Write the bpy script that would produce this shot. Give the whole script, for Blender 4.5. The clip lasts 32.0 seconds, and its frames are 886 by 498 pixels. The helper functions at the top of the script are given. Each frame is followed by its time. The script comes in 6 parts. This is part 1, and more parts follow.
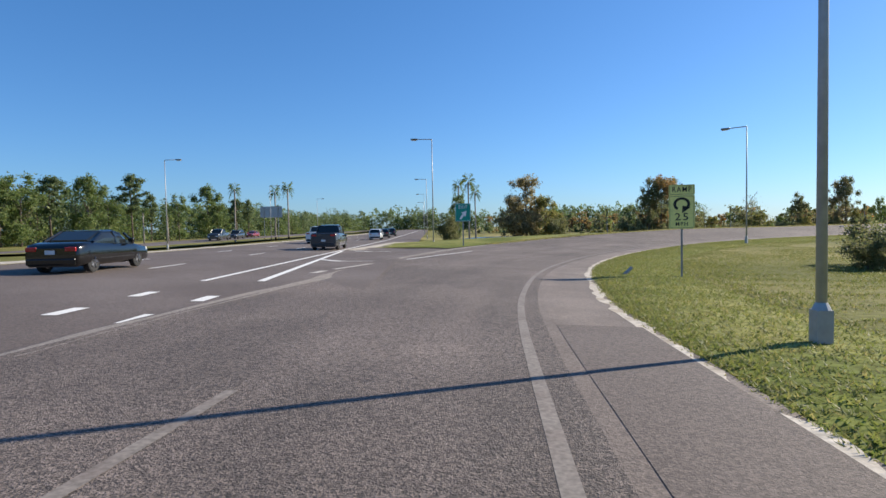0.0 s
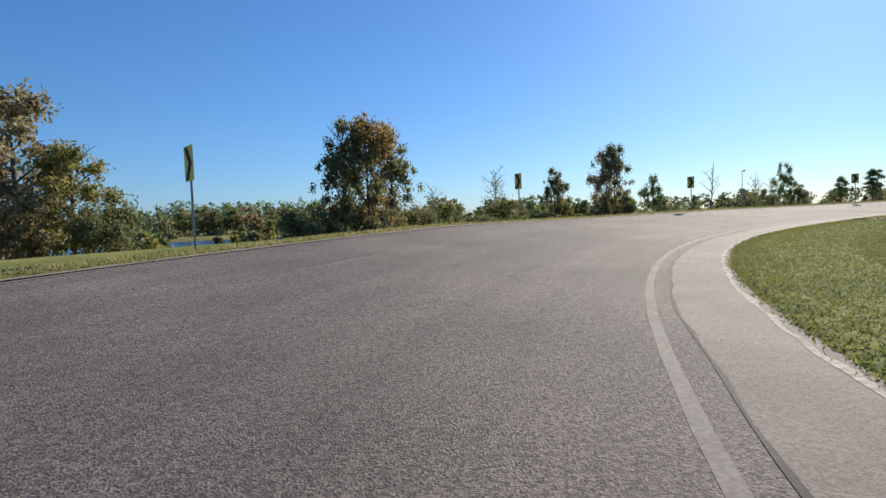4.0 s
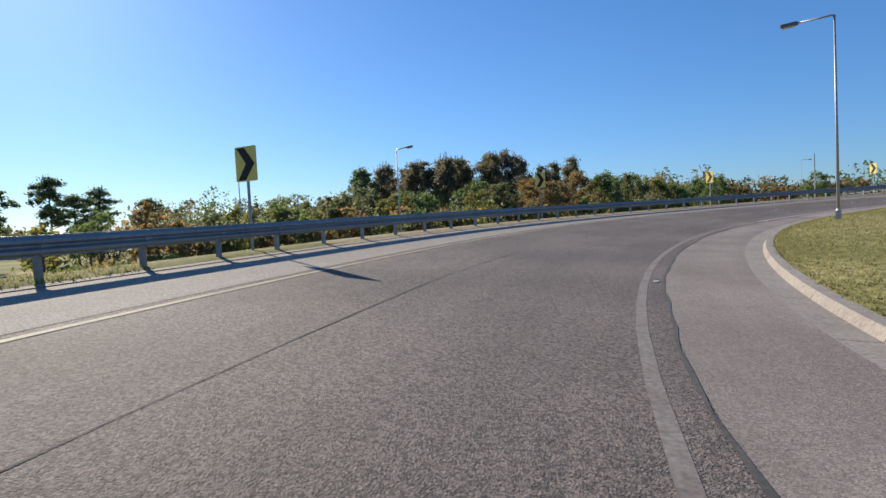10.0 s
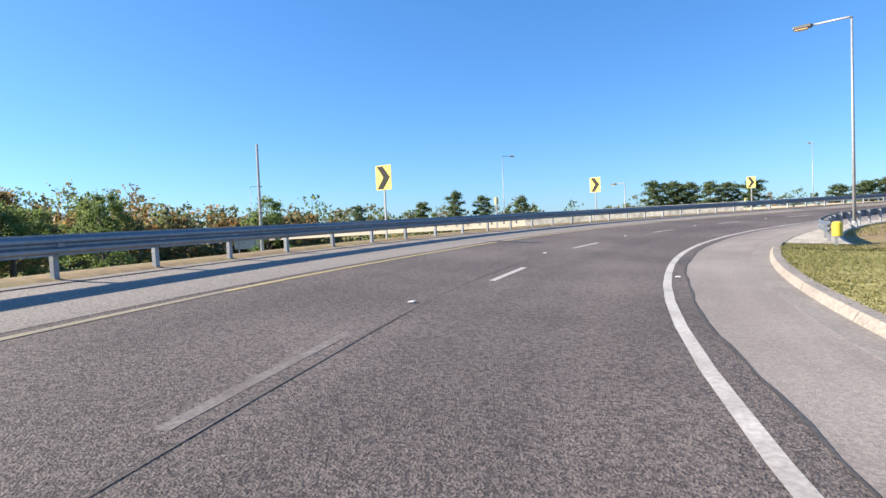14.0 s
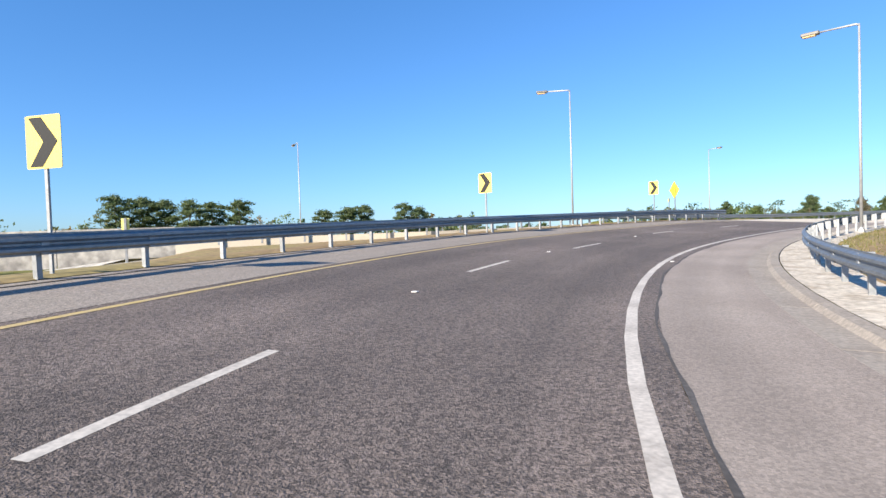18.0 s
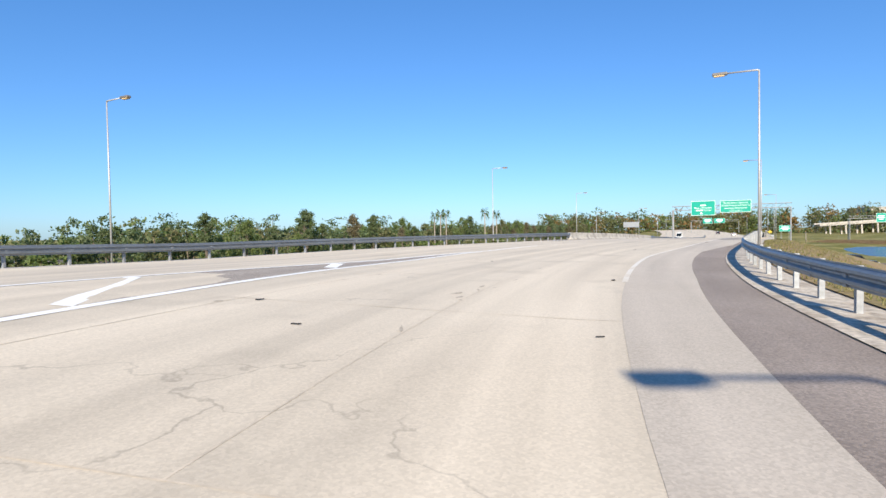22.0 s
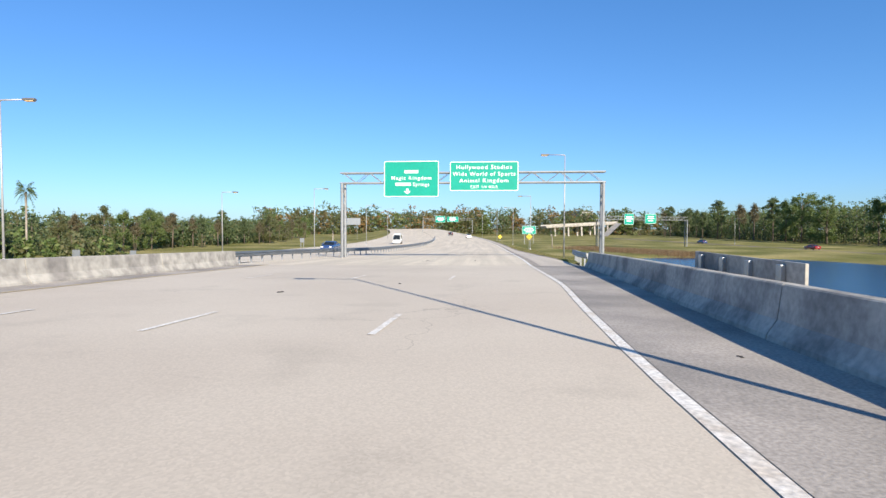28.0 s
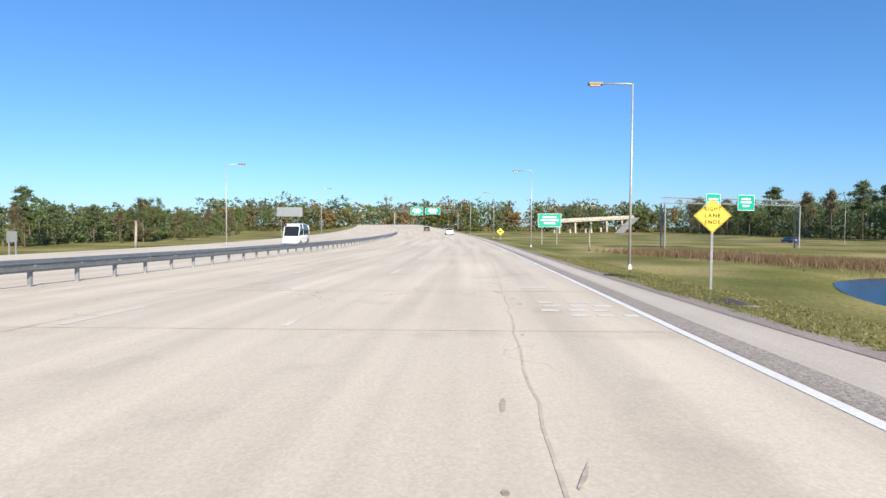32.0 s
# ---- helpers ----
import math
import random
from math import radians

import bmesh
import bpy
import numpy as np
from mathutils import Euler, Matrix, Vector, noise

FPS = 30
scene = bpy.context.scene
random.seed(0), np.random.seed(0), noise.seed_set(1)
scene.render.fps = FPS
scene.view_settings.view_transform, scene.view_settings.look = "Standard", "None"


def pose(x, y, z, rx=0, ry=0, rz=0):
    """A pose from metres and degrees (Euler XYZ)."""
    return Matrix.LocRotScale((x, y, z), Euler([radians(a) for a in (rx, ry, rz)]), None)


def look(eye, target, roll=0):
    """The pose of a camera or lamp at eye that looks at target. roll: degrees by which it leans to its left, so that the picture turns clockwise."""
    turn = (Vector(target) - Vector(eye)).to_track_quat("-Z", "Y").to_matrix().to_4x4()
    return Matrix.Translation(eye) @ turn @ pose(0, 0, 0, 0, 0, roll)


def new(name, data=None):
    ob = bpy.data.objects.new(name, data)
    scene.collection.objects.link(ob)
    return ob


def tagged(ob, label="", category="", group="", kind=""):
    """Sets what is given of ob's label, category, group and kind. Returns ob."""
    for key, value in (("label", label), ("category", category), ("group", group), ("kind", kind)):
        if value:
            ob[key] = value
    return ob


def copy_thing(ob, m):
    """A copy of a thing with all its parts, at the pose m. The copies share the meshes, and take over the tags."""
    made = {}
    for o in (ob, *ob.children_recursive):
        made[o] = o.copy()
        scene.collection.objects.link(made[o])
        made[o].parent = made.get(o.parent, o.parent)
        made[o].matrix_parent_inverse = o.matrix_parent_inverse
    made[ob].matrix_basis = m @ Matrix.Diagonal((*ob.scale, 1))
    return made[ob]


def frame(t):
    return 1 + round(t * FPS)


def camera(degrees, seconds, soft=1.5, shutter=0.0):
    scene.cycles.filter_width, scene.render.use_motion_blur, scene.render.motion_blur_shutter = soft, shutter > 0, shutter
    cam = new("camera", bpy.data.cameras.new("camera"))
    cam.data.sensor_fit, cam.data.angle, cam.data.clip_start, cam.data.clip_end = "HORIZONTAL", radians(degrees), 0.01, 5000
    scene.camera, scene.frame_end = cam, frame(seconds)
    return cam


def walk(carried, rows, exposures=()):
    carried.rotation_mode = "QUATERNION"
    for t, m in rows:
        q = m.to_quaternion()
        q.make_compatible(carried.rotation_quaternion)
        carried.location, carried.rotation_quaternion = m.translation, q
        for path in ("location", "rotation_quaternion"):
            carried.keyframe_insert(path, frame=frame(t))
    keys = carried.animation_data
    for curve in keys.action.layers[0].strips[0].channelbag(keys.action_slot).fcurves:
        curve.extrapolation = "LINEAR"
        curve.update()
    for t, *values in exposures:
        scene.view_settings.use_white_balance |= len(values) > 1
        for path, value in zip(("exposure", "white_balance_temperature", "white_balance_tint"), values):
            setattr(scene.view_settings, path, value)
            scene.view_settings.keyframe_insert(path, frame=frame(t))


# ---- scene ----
cam = camera(75.0, 32.0)

# ---- the drive: seconds, x, y, z, yaw (left), pitch (up), roll ----
PATH = [
    (0, 0.00, 0.00, 0.00, 0.00, -2.21, -1.01),
    (0.5, 0.51, 6.60, -0.10, -1.30, -2.46, -1.25),
    (1, 1.33, 13.08, -0.22, -3.35, -2.71, -1.49),
    (1.5, 2.53, 19.38, -0.34, -6.04, -2.86, -1.78),
    (2, 4.12, 25.58, -0.44, -9.62, -2.95, -2.07),
    (2.5, 6.25, 31.54, -0.51, -13.93, -2.95, -2.22),
    (3, 9.03, 37.43, -0.52, -18.96, -2.92, -2.09),
    (3.5, 12.46, 43.09, -0.48, -24.46, -2.99, -2.08),
    (4, 16.45, 48.34, -0.43, -30.21, -3.09, -2.20),
    (4.5, 20.87, 53.03, -0.36, -36.09, -3.19, -2.51),
    (5, 25.53, 57.12, -0.31, -42.07, -3.10, -2.64),
    (5.5, 30.39, 60.55, -0.27, -47.97, -2.97, -2.79),
    (6, 35.54, 63.40, -0.23, -53.72, -2.88, -3.11),
    (6.5, 40.88, 65.75, -0.19, -59.36, -2.78, -3.13),
    (7, 46.20, 67.59, -0.15, -64.72, -2.75, -2.80),
    (7.5, 51.99, 68.97, -0.05, -70.29, -2.67, -2.80),
    (8, 58.22, 69.64, 0.04, -76.26, -2.69, -2.82),
    (8.5, 64.74, 69.62, 0.13, -82.74, -2.75, -2.94),
    (9, 70.99, 68.97, 0.21, -89.29, -2.72, -3.12),
    (9.5, 76.88, 67.76, 0.25, -95.23, -2.73, -3.10),
    (10, 82.49, 65.91, 0.30, -101.07, -2.64, -2.99),
    (10.5, 87.88, 63.52, 0.37, -107.14, -2.44, -3.02),
    (11, 93.05, 60.53, 0.49, -112.83, -2.27, -2.99),
    (11.5, 98.04, 57.02, 0.61, -118.43, -2.12, -2.94),
    (12, 102.62, 53.01, 0.76, -124.34, -2.07, -2.70),
    (12.5, 106.79, 48.60, 0.88, -130.64, -1.99, -2.56),
    (13, 110.29, 43.82, 0.99, -137.43, -1.98, -2.47),
    (13.5, 113.16, 38.83, 1.12, -144.09, -2.04, -2.37),
    (14, 115.29, 33.73, 1.25, -150.69, -2.10, -2.27),
    (14.5, 116.89, 28.45, 1.38, -156.55, -2.11, -2.15),
    (15, 118.01, 23.00, 1.51, -162.49, -2.17, -1.87),
    (15.5, 118.53, 17.46, 1.62, -168.53, -2.14, -1.76),
    (16, 118.48, 11.94, 1.73, -174.60, -2.09, -1.80),
    (16.5, 117.89, 6.49, 1.85, -180.52, -1.94, -1.99),
    (17, 116.71, 1.18, 1.97, -185.98, -1.83, -1.87),
    (17.5, 115.00, -4.11, 2.10, -191.57, -1.73, -1.77),
    (18, 112.75, -9.13, 2.22, -197.22, -1.64, -1.85),
    (18.5, 110.05, -13.83, 2.34, -203.04, -1.48, -1.95),
    (19, 106.93, -18.20, 2.48, -208.83, -1.31, -2.14),
    (19.5, 103.32, -22.23, 2.61, -214.42, -1.20, -2.18),
    (20, 99.25, -25.94, 2.78, -220.28, -1.23, -2.07),
    (20.5, 94.86, -29.05, 2.96, -226.31, -1.29, -1.71),
    (21, 89.90, -31.98, 3.12, -232.20, -1.43, -1.38),
    (21.5, 84.51, -34.43, 3.27, -237.62, -1.57, -1.15),
    (22, 78.77, -36.42, 3.40, -242.64, -1.69, -0.95),
    (22.5, 72.85, -38.05, 3.49, -246.95, -1.72, -0.74),
    (23, 66.80, -39.37, 3.56, -250.72, -1.78, -0.62),
    (23.5, 60.44, -40.31, 3.60, -254.52, -1.81, -0.48),
    (24, 53.78, -40.81, 3.65, -258.35, -1.86, -0.37),
    (24.5, 46.86, -40.88, 3.70, -261.31, -1.92, -0.20),
    (25, 39.65, -40.73, 3.73, -263.51, -1.99, -0.13),
    (25.5, 32.21, -40.50, 3.75, -264.90, -2.12, -0.15),
    (26, 24.44, -40.06, 3.76, -266.47, -2.15, -0.27),
    (26.5, 16.40, -39.59, 3.75, -267.34, -2.19, -0.28),
    (27, 8.16, -39.23, 3.68, -267.29, -2.22, -0.17),
    (27.5, -0.20, -38.99, 3.60, -266.84, -2.18, 0.12),
    (28, -8.61, -38.62, 3.46, -267.21, -2.19, 0.21),
    (28.5, -17.03, -38.27, 3.29, -267.53, -2.26, 0.28),
    (29, -25.64, -37.99, 3.09, -267.80, -2.30, 0.41),
    (29.5, -34.27, -37.71, 2.89, -267.87, -2.27, 0.46),
    (30, -43.18, -37.56, 2.66, -268.05, -2.25, 0.29),
    (30.5, -52.37, -37.46, 2.41, -268.11, -2.27, 0.07),
    (31, -61.84, -37.24, 2.16, -267.96, -2.27, 0.04),
    (31.5, -71.51, -37.04, 1.92, -268.05, -2.30, 0.19),
    (32, -81.31, -36.87, 1.70, -268.27, -2.38, 0.27),
]


def gaze(x, y, z, yaw, pitch, roll):
    a, b = radians(yaw), radians(pitch)
    way = Vector((-math.sin(a) * math.cos(b), math.cos(a) * math.cos(b), math.sin(b)))
    eye = Vector((x, y, z))
    return look(eye, eye + 10 * way, roll)


walk(cam, [(t, gaze(*p)) for t, *p in PATH], [(0.0, 0.45), (1.0, 0.40), (2.5, 0.24), (4.5, 0.18), (6.0, 0.13), (8.0, 0.15), (10.0, 0.27), (12.0, 0.72), (13.0, 0.93), (14.0, 0.98), (17.0, 0.92), (19.0, 0.82), (21.0, 0.63), (23.0, 0.56), (26.0, 0.55), (28.0, 0.60), (32.0, 0.62)])

# ---- world and sun ----
SUN_AZ, SUN_EL = 64.5, 28.0     # degrees clockwise from +y, and above the horizon
world = bpy.data.worlds.new("sky")
scene.world = world
world.use_nodes = True
sky = world.node_tree.nodes.new("ShaderNodeTexSky")
sky.sky_type, sky.sun_disc = "NISHITA", False
sky.sun_elevation, sky.sun_rotation = radians(SUN_EL), radians(SUN_AZ)
sky.air_density, sky.dust_density, sky.ozone_density = 1.0, 0.3, 5.0
tint = world.node_tree.nodes.new("ShaderNodeMix")
tint.data_type, tint.blend_type = "RGBA", "MULTIPLY"
tint.inputs[0].default_value, tint.inputs[7].default_value = 1.0, (0.70, 0.88, 1.10, 1.0)
world.node_tree.links.new(sky.outputs[0], tint.inputs[6])
deep = world.node_tree.nodes.new("ShaderNodeMix")
deep.data_type, deep.blend_type = "RGBA", "ADD"
deep.inputs[0].default_value, deep.inputs[7].default_value = 1.0, (0.0, 0.45, 1.2, 1.0)
world.node_tree.links.new(tint.outputs[2], deep.inputs[6])
world.node_tree.links.new(deep.outputs[2], world.node_tree.nodes["Background"].inputs[0])
world.node_tree.nodes["Background"].inputs[1].default_value = 0.083
sun = new("sun", bpy.data.lights.new("sun", "SUN"))
sun.data.energy, sun.data.angle, sun.data.color = 5.8, radians(0.5), (1.0, 0.90, 0.74)
_a, _e = radians(SUN_AZ), radians(SUN_EL)
sun.matrix_world = look((0, 0, 0), (-math.sin(_a) * math.cos(_e), -math.cos(_a) * math.cos(_e), -math.sin(_e)))


# ---- materials ----
def material(name, colour, rough=0.8, metal=0.0, vary=0.12, fine=40.0, coarse=1.5, bump=0.0, other=None, mix=0.0, spread=0.0, coat=0.0, glow=0.0, tracks=0.0, cracks=0.0, grit=0.0):
    """A painted, mineral or plant surface: two noises tint the colour, a fine one lifts it."""
    m = bpy.data.materials.new(name)
    m.use_nodes = True
    nt = m.node_tree
    bsdf = nt.nodes["Principled BSDF"]
    co = nt.nodes.new("ShaderNodeTexCoord")

    def noise_at(scale, detail):
        n = nt.nodes.new("ShaderNodeTexNoise")
        n.inputs["Scale"].default_value, n.inputs["Detail"].default_value = scale, detail
        nt.links.new(co.outputs["Object"], n.inputs["Vector"])
        return n

    def mixed(fac, a, b, kind="MIX"):
        n = nt.nodes.new("ShaderNodeMix")
        n.data_type, n.blend_type = "RGBA", kind
        for value, key in ((fac, 0), (a, 6), (b, 7)):
            if hasattr(value, "links"):
                nt.links.new(value, n.inputs[key])
            else:
                n.inputs[key].default_value = value
        return n.outputs[2]

    def spread_out(sock, lo, hi, frm=0.3, to=0.7):
        n = nt.nodes.new("ShaderNodeMapRange")
        n.inputs[1].default_value, n.inputs[2].default_value = frm, to
        n.inputs[3].default_value, n.inputs[4].default_value = lo, hi
        nt.links.new(sock, n.inputs[0])
        return n.outputs[0]

    big, small = noise_at(coarse, 4.0), noise_at(fine, 3.0)
    base = (*colour, 1.0)
    col = base
    if other:
        col = mixed(spread_out(big.outputs[0], 0.0, max(mix, 0.01), 0.4, 0.65), base, (*other, 1.0))
    grey = nt.nodes.new("ShaderNodeCombineColor")
    v = spread_out(small.outputs[0], 1 - vary, 1 + vary)
    w = nt.nodes.new("ShaderNodeMath")
    w.operation = "MULTIPLY"
    nt.links.new(v, w.inputs[0])
    nt.links.new(spread_out(big.outputs[0], 1 - 0.7 * vary, 1 + 0.7 * vary), w.inputs[1])
    last = w.outputs[0]
    if spread:
        info = nt.nodes.new("ShaderNodeObjectInfo")
        x = nt.nodes.new("ShaderNodeMath")
        x.operation = "MULTIPLY"
        nt.links.new(last, x.inputs[0])
        nt.links.new(spread_out(info.outputs["Random"], 1 - spread, 1 + spread, 0.0, 1.0), x.inputs[1])
        last = x.outputs[0]
    if tracks:
        size = nt.nodes.new("ShaderNodeMapping")
        size.inputs["Scale"].default_value = (1.1, 0.035, 1.0)
        nt.links.new(co.outputs["UV"], size.inputs["Vector"])
        streak = nt.nodes.new("ShaderNodeTexNoise")
        streak.inputs["Scale"].default_value, streak.inputs["Detail"].default_value = 1.0, 5.0
        nt.links.new(size.outputs[0], streak.inputs["Vector"])
        x = nt.nodes.new("ShaderNodeMath")
        x.operation = "MULTIPLY"
        nt.links.new(last, x.inputs[0])
        nt.links.new(spread_out(streak.outputs[0], 1 - tracks, 1 + tracks), x.inputs[1])
        last = x.outputs[0]
    def times_in(sock):
        n = nt.nodes.new("ShaderNodeMath")
        n.operation = "MULTIPLY"
        nt.links.new(last, n.inputs[0])
        nt.links.new(sock, n.inputs[1])
        return n.outputs[0]

    if cracks:      # thin wandering cracks, here and there, and worn darker patches
        bend = nt.nodes.new("ShaderNodeMix")
        bend.data_type, bend.blend_type = "RGBA", "LINEAR_LIGHT"
        bend.inputs[0].default_value = 0.9
        nt.links.new(co.outputs["Object"], bend.inputs[6])
        nt.links.new(noise_at(0.9, 5.0).outputs[1], bend.inputs[7])
        cell = nt.nodes.new("ShaderNodeTexVoronoi")
        cell.feature = "DISTANCE_TO_EDGE"
        cell.inputs["Scale"].default_value = 0.2
        nt.links.new(bend.outputs[2], cell.inputs["Vector"])
        line = spread_out(cell.outputs[0], 1.0 - cracks, 1.0, 0.001, 0.005)
        some = spread_out(noise_at(0.11, 3.0).outputs[0], 0.0, 1.0, 0.5, 0.58)
        only = nt.nodes.new("ShaderNodeMix")
        only.inputs[2].default_value = 1.0
        nt.links.new(some, only.inputs[0])
        nt.links.new(line, only.inputs[3])
        last = times_in(only.outputs[0])
        last = times_in(spread_out(noise_at(0.55, 6.0).outputs[0], 1.0 - 0.35 * cracks, 1.0, 0.30, 0.42))
    if grit:        # pale and dark stones in the surface
        cell = nt.nodes.new("ShaderNodeTexVoronoi")
        cell.inputs["Scale"].default_value = 42.0
        nt.links.new(co.outputs["Object"], cell.inputs["Vector"])
        tone = nt.nodes.new("ShaderNodeSeparateColor")
        nt.links.new(cell.outputs["Color"], tone.inputs[0])
        last = times_in(spread_out(tone.outputs[0], 1.0 - grit, 1.0 + 1.3 * grit, 0.1, 1.0))
    for k in range(3):
        nt.links.new(last, grey.inputs[k])
    col = mixed(1.0, col, grey.outputs[0], "MULTIPLY")
    nt.links.new(col, bsdf.inputs["Base Color"])
    bsdf.inputs["Roughness"].default_value = rough
    bsdf.inputs["Metallic"].default_value = metal
    bsdf.inputs["Coat Weight"].default_value = coat
    if bump:
        b = nt.nodes.new("ShaderNodeBump")
        b.inputs["Strength"].default_value, b.inputs["Distance"].default_value = bump, 0.02
        nt.links.new(small.outputs[0], b.inputs["Height"])
        nt.links.new(b.outputs[0], bsdf.inputs["Normal"])
    if glow:
        bsdf.inputs["Emission Color"].default_value, bsdf.inputs["Emission Strength"].default_value = base, glow
    return m


def leaf_material(name, a, b, c):
    """Leaves in three colours, dealt out leaf by leaf."""
    m = bpy.data.materials.new(name)
    m.use_nodes = True
    nt = m.node_tree
    bsdf = nt.nodes["Principled BSDF"]
    geo = nt.nodes.new("ShaderNodeNewGeometry")
    ramp = nt.nodes.new("ShaderNodeValToRGB")
    el = ramp.color_ramp.elements
    el[0].color, el[1].color, el[1].position = (*a, 1), (*c, 1), 0.95
    e = el.new(0.55)
    e.color = (*b, 1)
    nt.links.new(geo.outputs["Random Per Island"], ramp.inputs[0])
    nt.links.new(ramp.outputs[0], bsdf.inputs["Base Color"])
    bsdf.inputs["Roughness"].default_value = 0.6
    back = nt.nodes.new("ShaderNodeBsdfTranslucent")
    nt.links.new(ramp.outputs[0], back.inputs[0])
    both = nt.nodes.new("ShaderNodeMixShader")
    both.inputs[0].default_value = 0.55
    out = nt.nodes["Material Output"]
    nt.links.new(bsdf.outputs[0], both.inputs[1])
    nt.links.new(back.outputs[0], both.inputs[2])
    nt.links.new(both.outputs[0], out.inputs[0])
    return m


ASPHALT = material("ramp_asphalt", (0.116, 0.091, 0.078), 0.84, vary=0.22, fine=60, coarse=0.25, bump=0.85, other=(0.140, 0.111, 0.095), mix=0.8, tracks=0.16, grit=0.5)
ASPHALT_DARK = material("highway_asphalt", (0.110, 0.085, 0.073), 0.85, vary=0.15, fine=60, coarse=0.2, bump=0.4, other=(0.138, 0.112, 0.10), mix=0.8, tracks=0.0, grit=0.3)
SHOULDER = material("shoulder_asphalt", (0.25, 0.207, 0.178), 0.9, vary=0.08, fine=55, coarse=0.4, bump=0.3, other=(0.29, 0.245, 0.212), mix=0.7, tracks=0.14, grit=0.16)
SHOULDER_WORN = material("worn_shoulder_asphalt", (0.150, 0.118, 0.10), 0.85, vary=0.15, fine=55, coarse=0.5, bump=0.4, other=(0.19, 0.155, 0.132), mix=0.7, tracks=0.12, grit=0.25)
SHOULDER_MID = material("weathered_shoulder_asphalt", (0.195, 0.158, 0.135), 0.88, vary=0.12, fine=55, coarse=0.45, bump=0.35, other=(0.235, 0.195, 0.168), mix=0.7, tracks=0.13, grit=0.2)
OUTER_PALE = material("pale_gritty_strip", (0.34, 0.295, 0.25), 0.9, vary=0.2, fine=30, coarse=0.8, bump=0.5, other=(0.24, 0.205, 0.175), mix=0.7, tracks=0.12, grit=0.25)
OUTER = material("gritty_outer_shoulder", (0.27, 0.232, 0.197), 0.9, vary=0.22, fine=30, coarse=0.8, bump=0.5, other=(0.19, 0.160, 0.138), mix=0.7, tracks=0.12, grit=0.25)
SHOULDER_PALE = material("pale_grey_shoulder", (0.49, 0.43, 0.36), 0.88, vary=0.06, fine=40, coarse=0.5, bump=0.1, other=(0.43, 0.375, 0.31), mix=0.8, tracks=0.14, grit=0.08)
SEAM = material("tar_seam", (0.07, 0.062, 0.058), 0.9, vary=0.3, fine=20)
SEAM_WORN = material("worn_tar_seam", (0.07, 0.061, 0.057), 0.97, vary=0.3, fine=14, other=(0.12, 0.10, 0.092), mix=0.8, coarse=1.0)
CONCRETE = material("pavement_concrete", (0.585, 0.51, 0.405), 0.88, vary=0.04, fine=30, coarse=0.13, bump=0.08, other=(0.51, 0.44, 0.345), mix=0.85, tracks=0.15, cracks=0.34, grit=0.06)
DECK = material("deck_concrete", (0.54, 0.472, 0.385), 0.88, vary=0.04, fine=30, coarse=0.15, bump=0.08, other=(0.46, 0.395, 0.32), mix=0.85, tracks=0.14, cracks=0.28, grit=0.06)
PAINT_GHOST = material("faded_white_paint", (0.70, 0.66, 0.59), 0.7, vary=0.1, fine=22, coarse=1.2, other=(0.54, 0.475, 0.38), mix=0.9)
KERB = material("kerb_concrete", (0.31, 0.27, 0.23), 0.92, vary=0.22, fine=16, coarse=0.9, bump=0.4, other=(0.20, 0.17, 0.145), mix=0.85)
BARRIER = material("barrier_concrete", (0.46, 0.43, 0.38), 0.9, vary=0.2, fine=9, coarse=0.8, bump=0.25, other=(0.13, 0.125, 0.12), mix=0.85)
PAINT_WHITE = material("worn_white_paint", (0.225, 0.196, 0.172), 0.86, vary=0.3, fine=22, coarse=2.0, other=(0.135, 0.110, 0.096), mix=0.95)
PAINT_BRIGHT = material("bright_road_paint", (0.86, 0.85, 0.82), 0.6, vary=0.08, fine=30, coarse=2.0, other=(0.70, 0.67, 0.62), mix=0.5)
PAINT_ERODED = material("eroded_white_paint", (0.74, 0.71, 0.66), 0.8, vary=0.25, fine=18, coarse=2.6, bump=0.3, other=(0.47, 0.415, 0.35), mix=0.95)
PAINT_FRESH = material("white_road_paint", (0.78, 0.76, 0.72), 0.6, vary=0.12, fine=30, coarse=2.0, other=(0.55, 0.52, 0.48), mix=0.5)
PAINT_WORN = material("scuffed_white_paint", (0.56, 0.51, 0.45), 0.7, vary=0.2, fine=22, coarse=1.2, other=(0.30, 0.265, 0.23), mix=0.8)
PAINT_GONE = material("trace_of_yellow_paint", (0.185, 0.150, 0.110), 0.86, vary=0.3, fine=22, coarse=1.5, other=(0.125, 0.100, 0.085), mix=0.95)
PAINT_YELLOW_OLD = material("old_yellow_paint", (0.36, 0.30, 0.19), 0.8, vary=0.2, fine=22, coarse=1.5, other=(0.19, 0.16, 0.13), mix=0.9)
PAINT_YELLOW = material("worn_yellow_paint", (0.52, 0.39, 0.16), 0.7, vary=0.2, fine=30, coarse=3.0, other=(0.33, 0.26, 0.17), mix=0.7)
GRASS = material("grass", (0.145, 0.148, 0.042), 0.95, vary=0.35, fine=5.0, coarse=0.06, bump=0.7, other=(0.27, 0.225, 0.10), mix=0.85)
GRASS_LUSH = material("green_grass", (0.150, 0.175, 0.040), 0.95, vary=0.4, fine=6.0, coarse=0.25, bump=0.7, other=(0.22, 0.20, 0.07), mix=0.8)
GRASS_STRAW = material("straw_grass", (0.27, 0.25, 0.085), 0.95, vary=0.4, fine=5.0, coarse=0.16, bump=0.7, other=(0.36, 0.30, 0.14), mix=0.8)
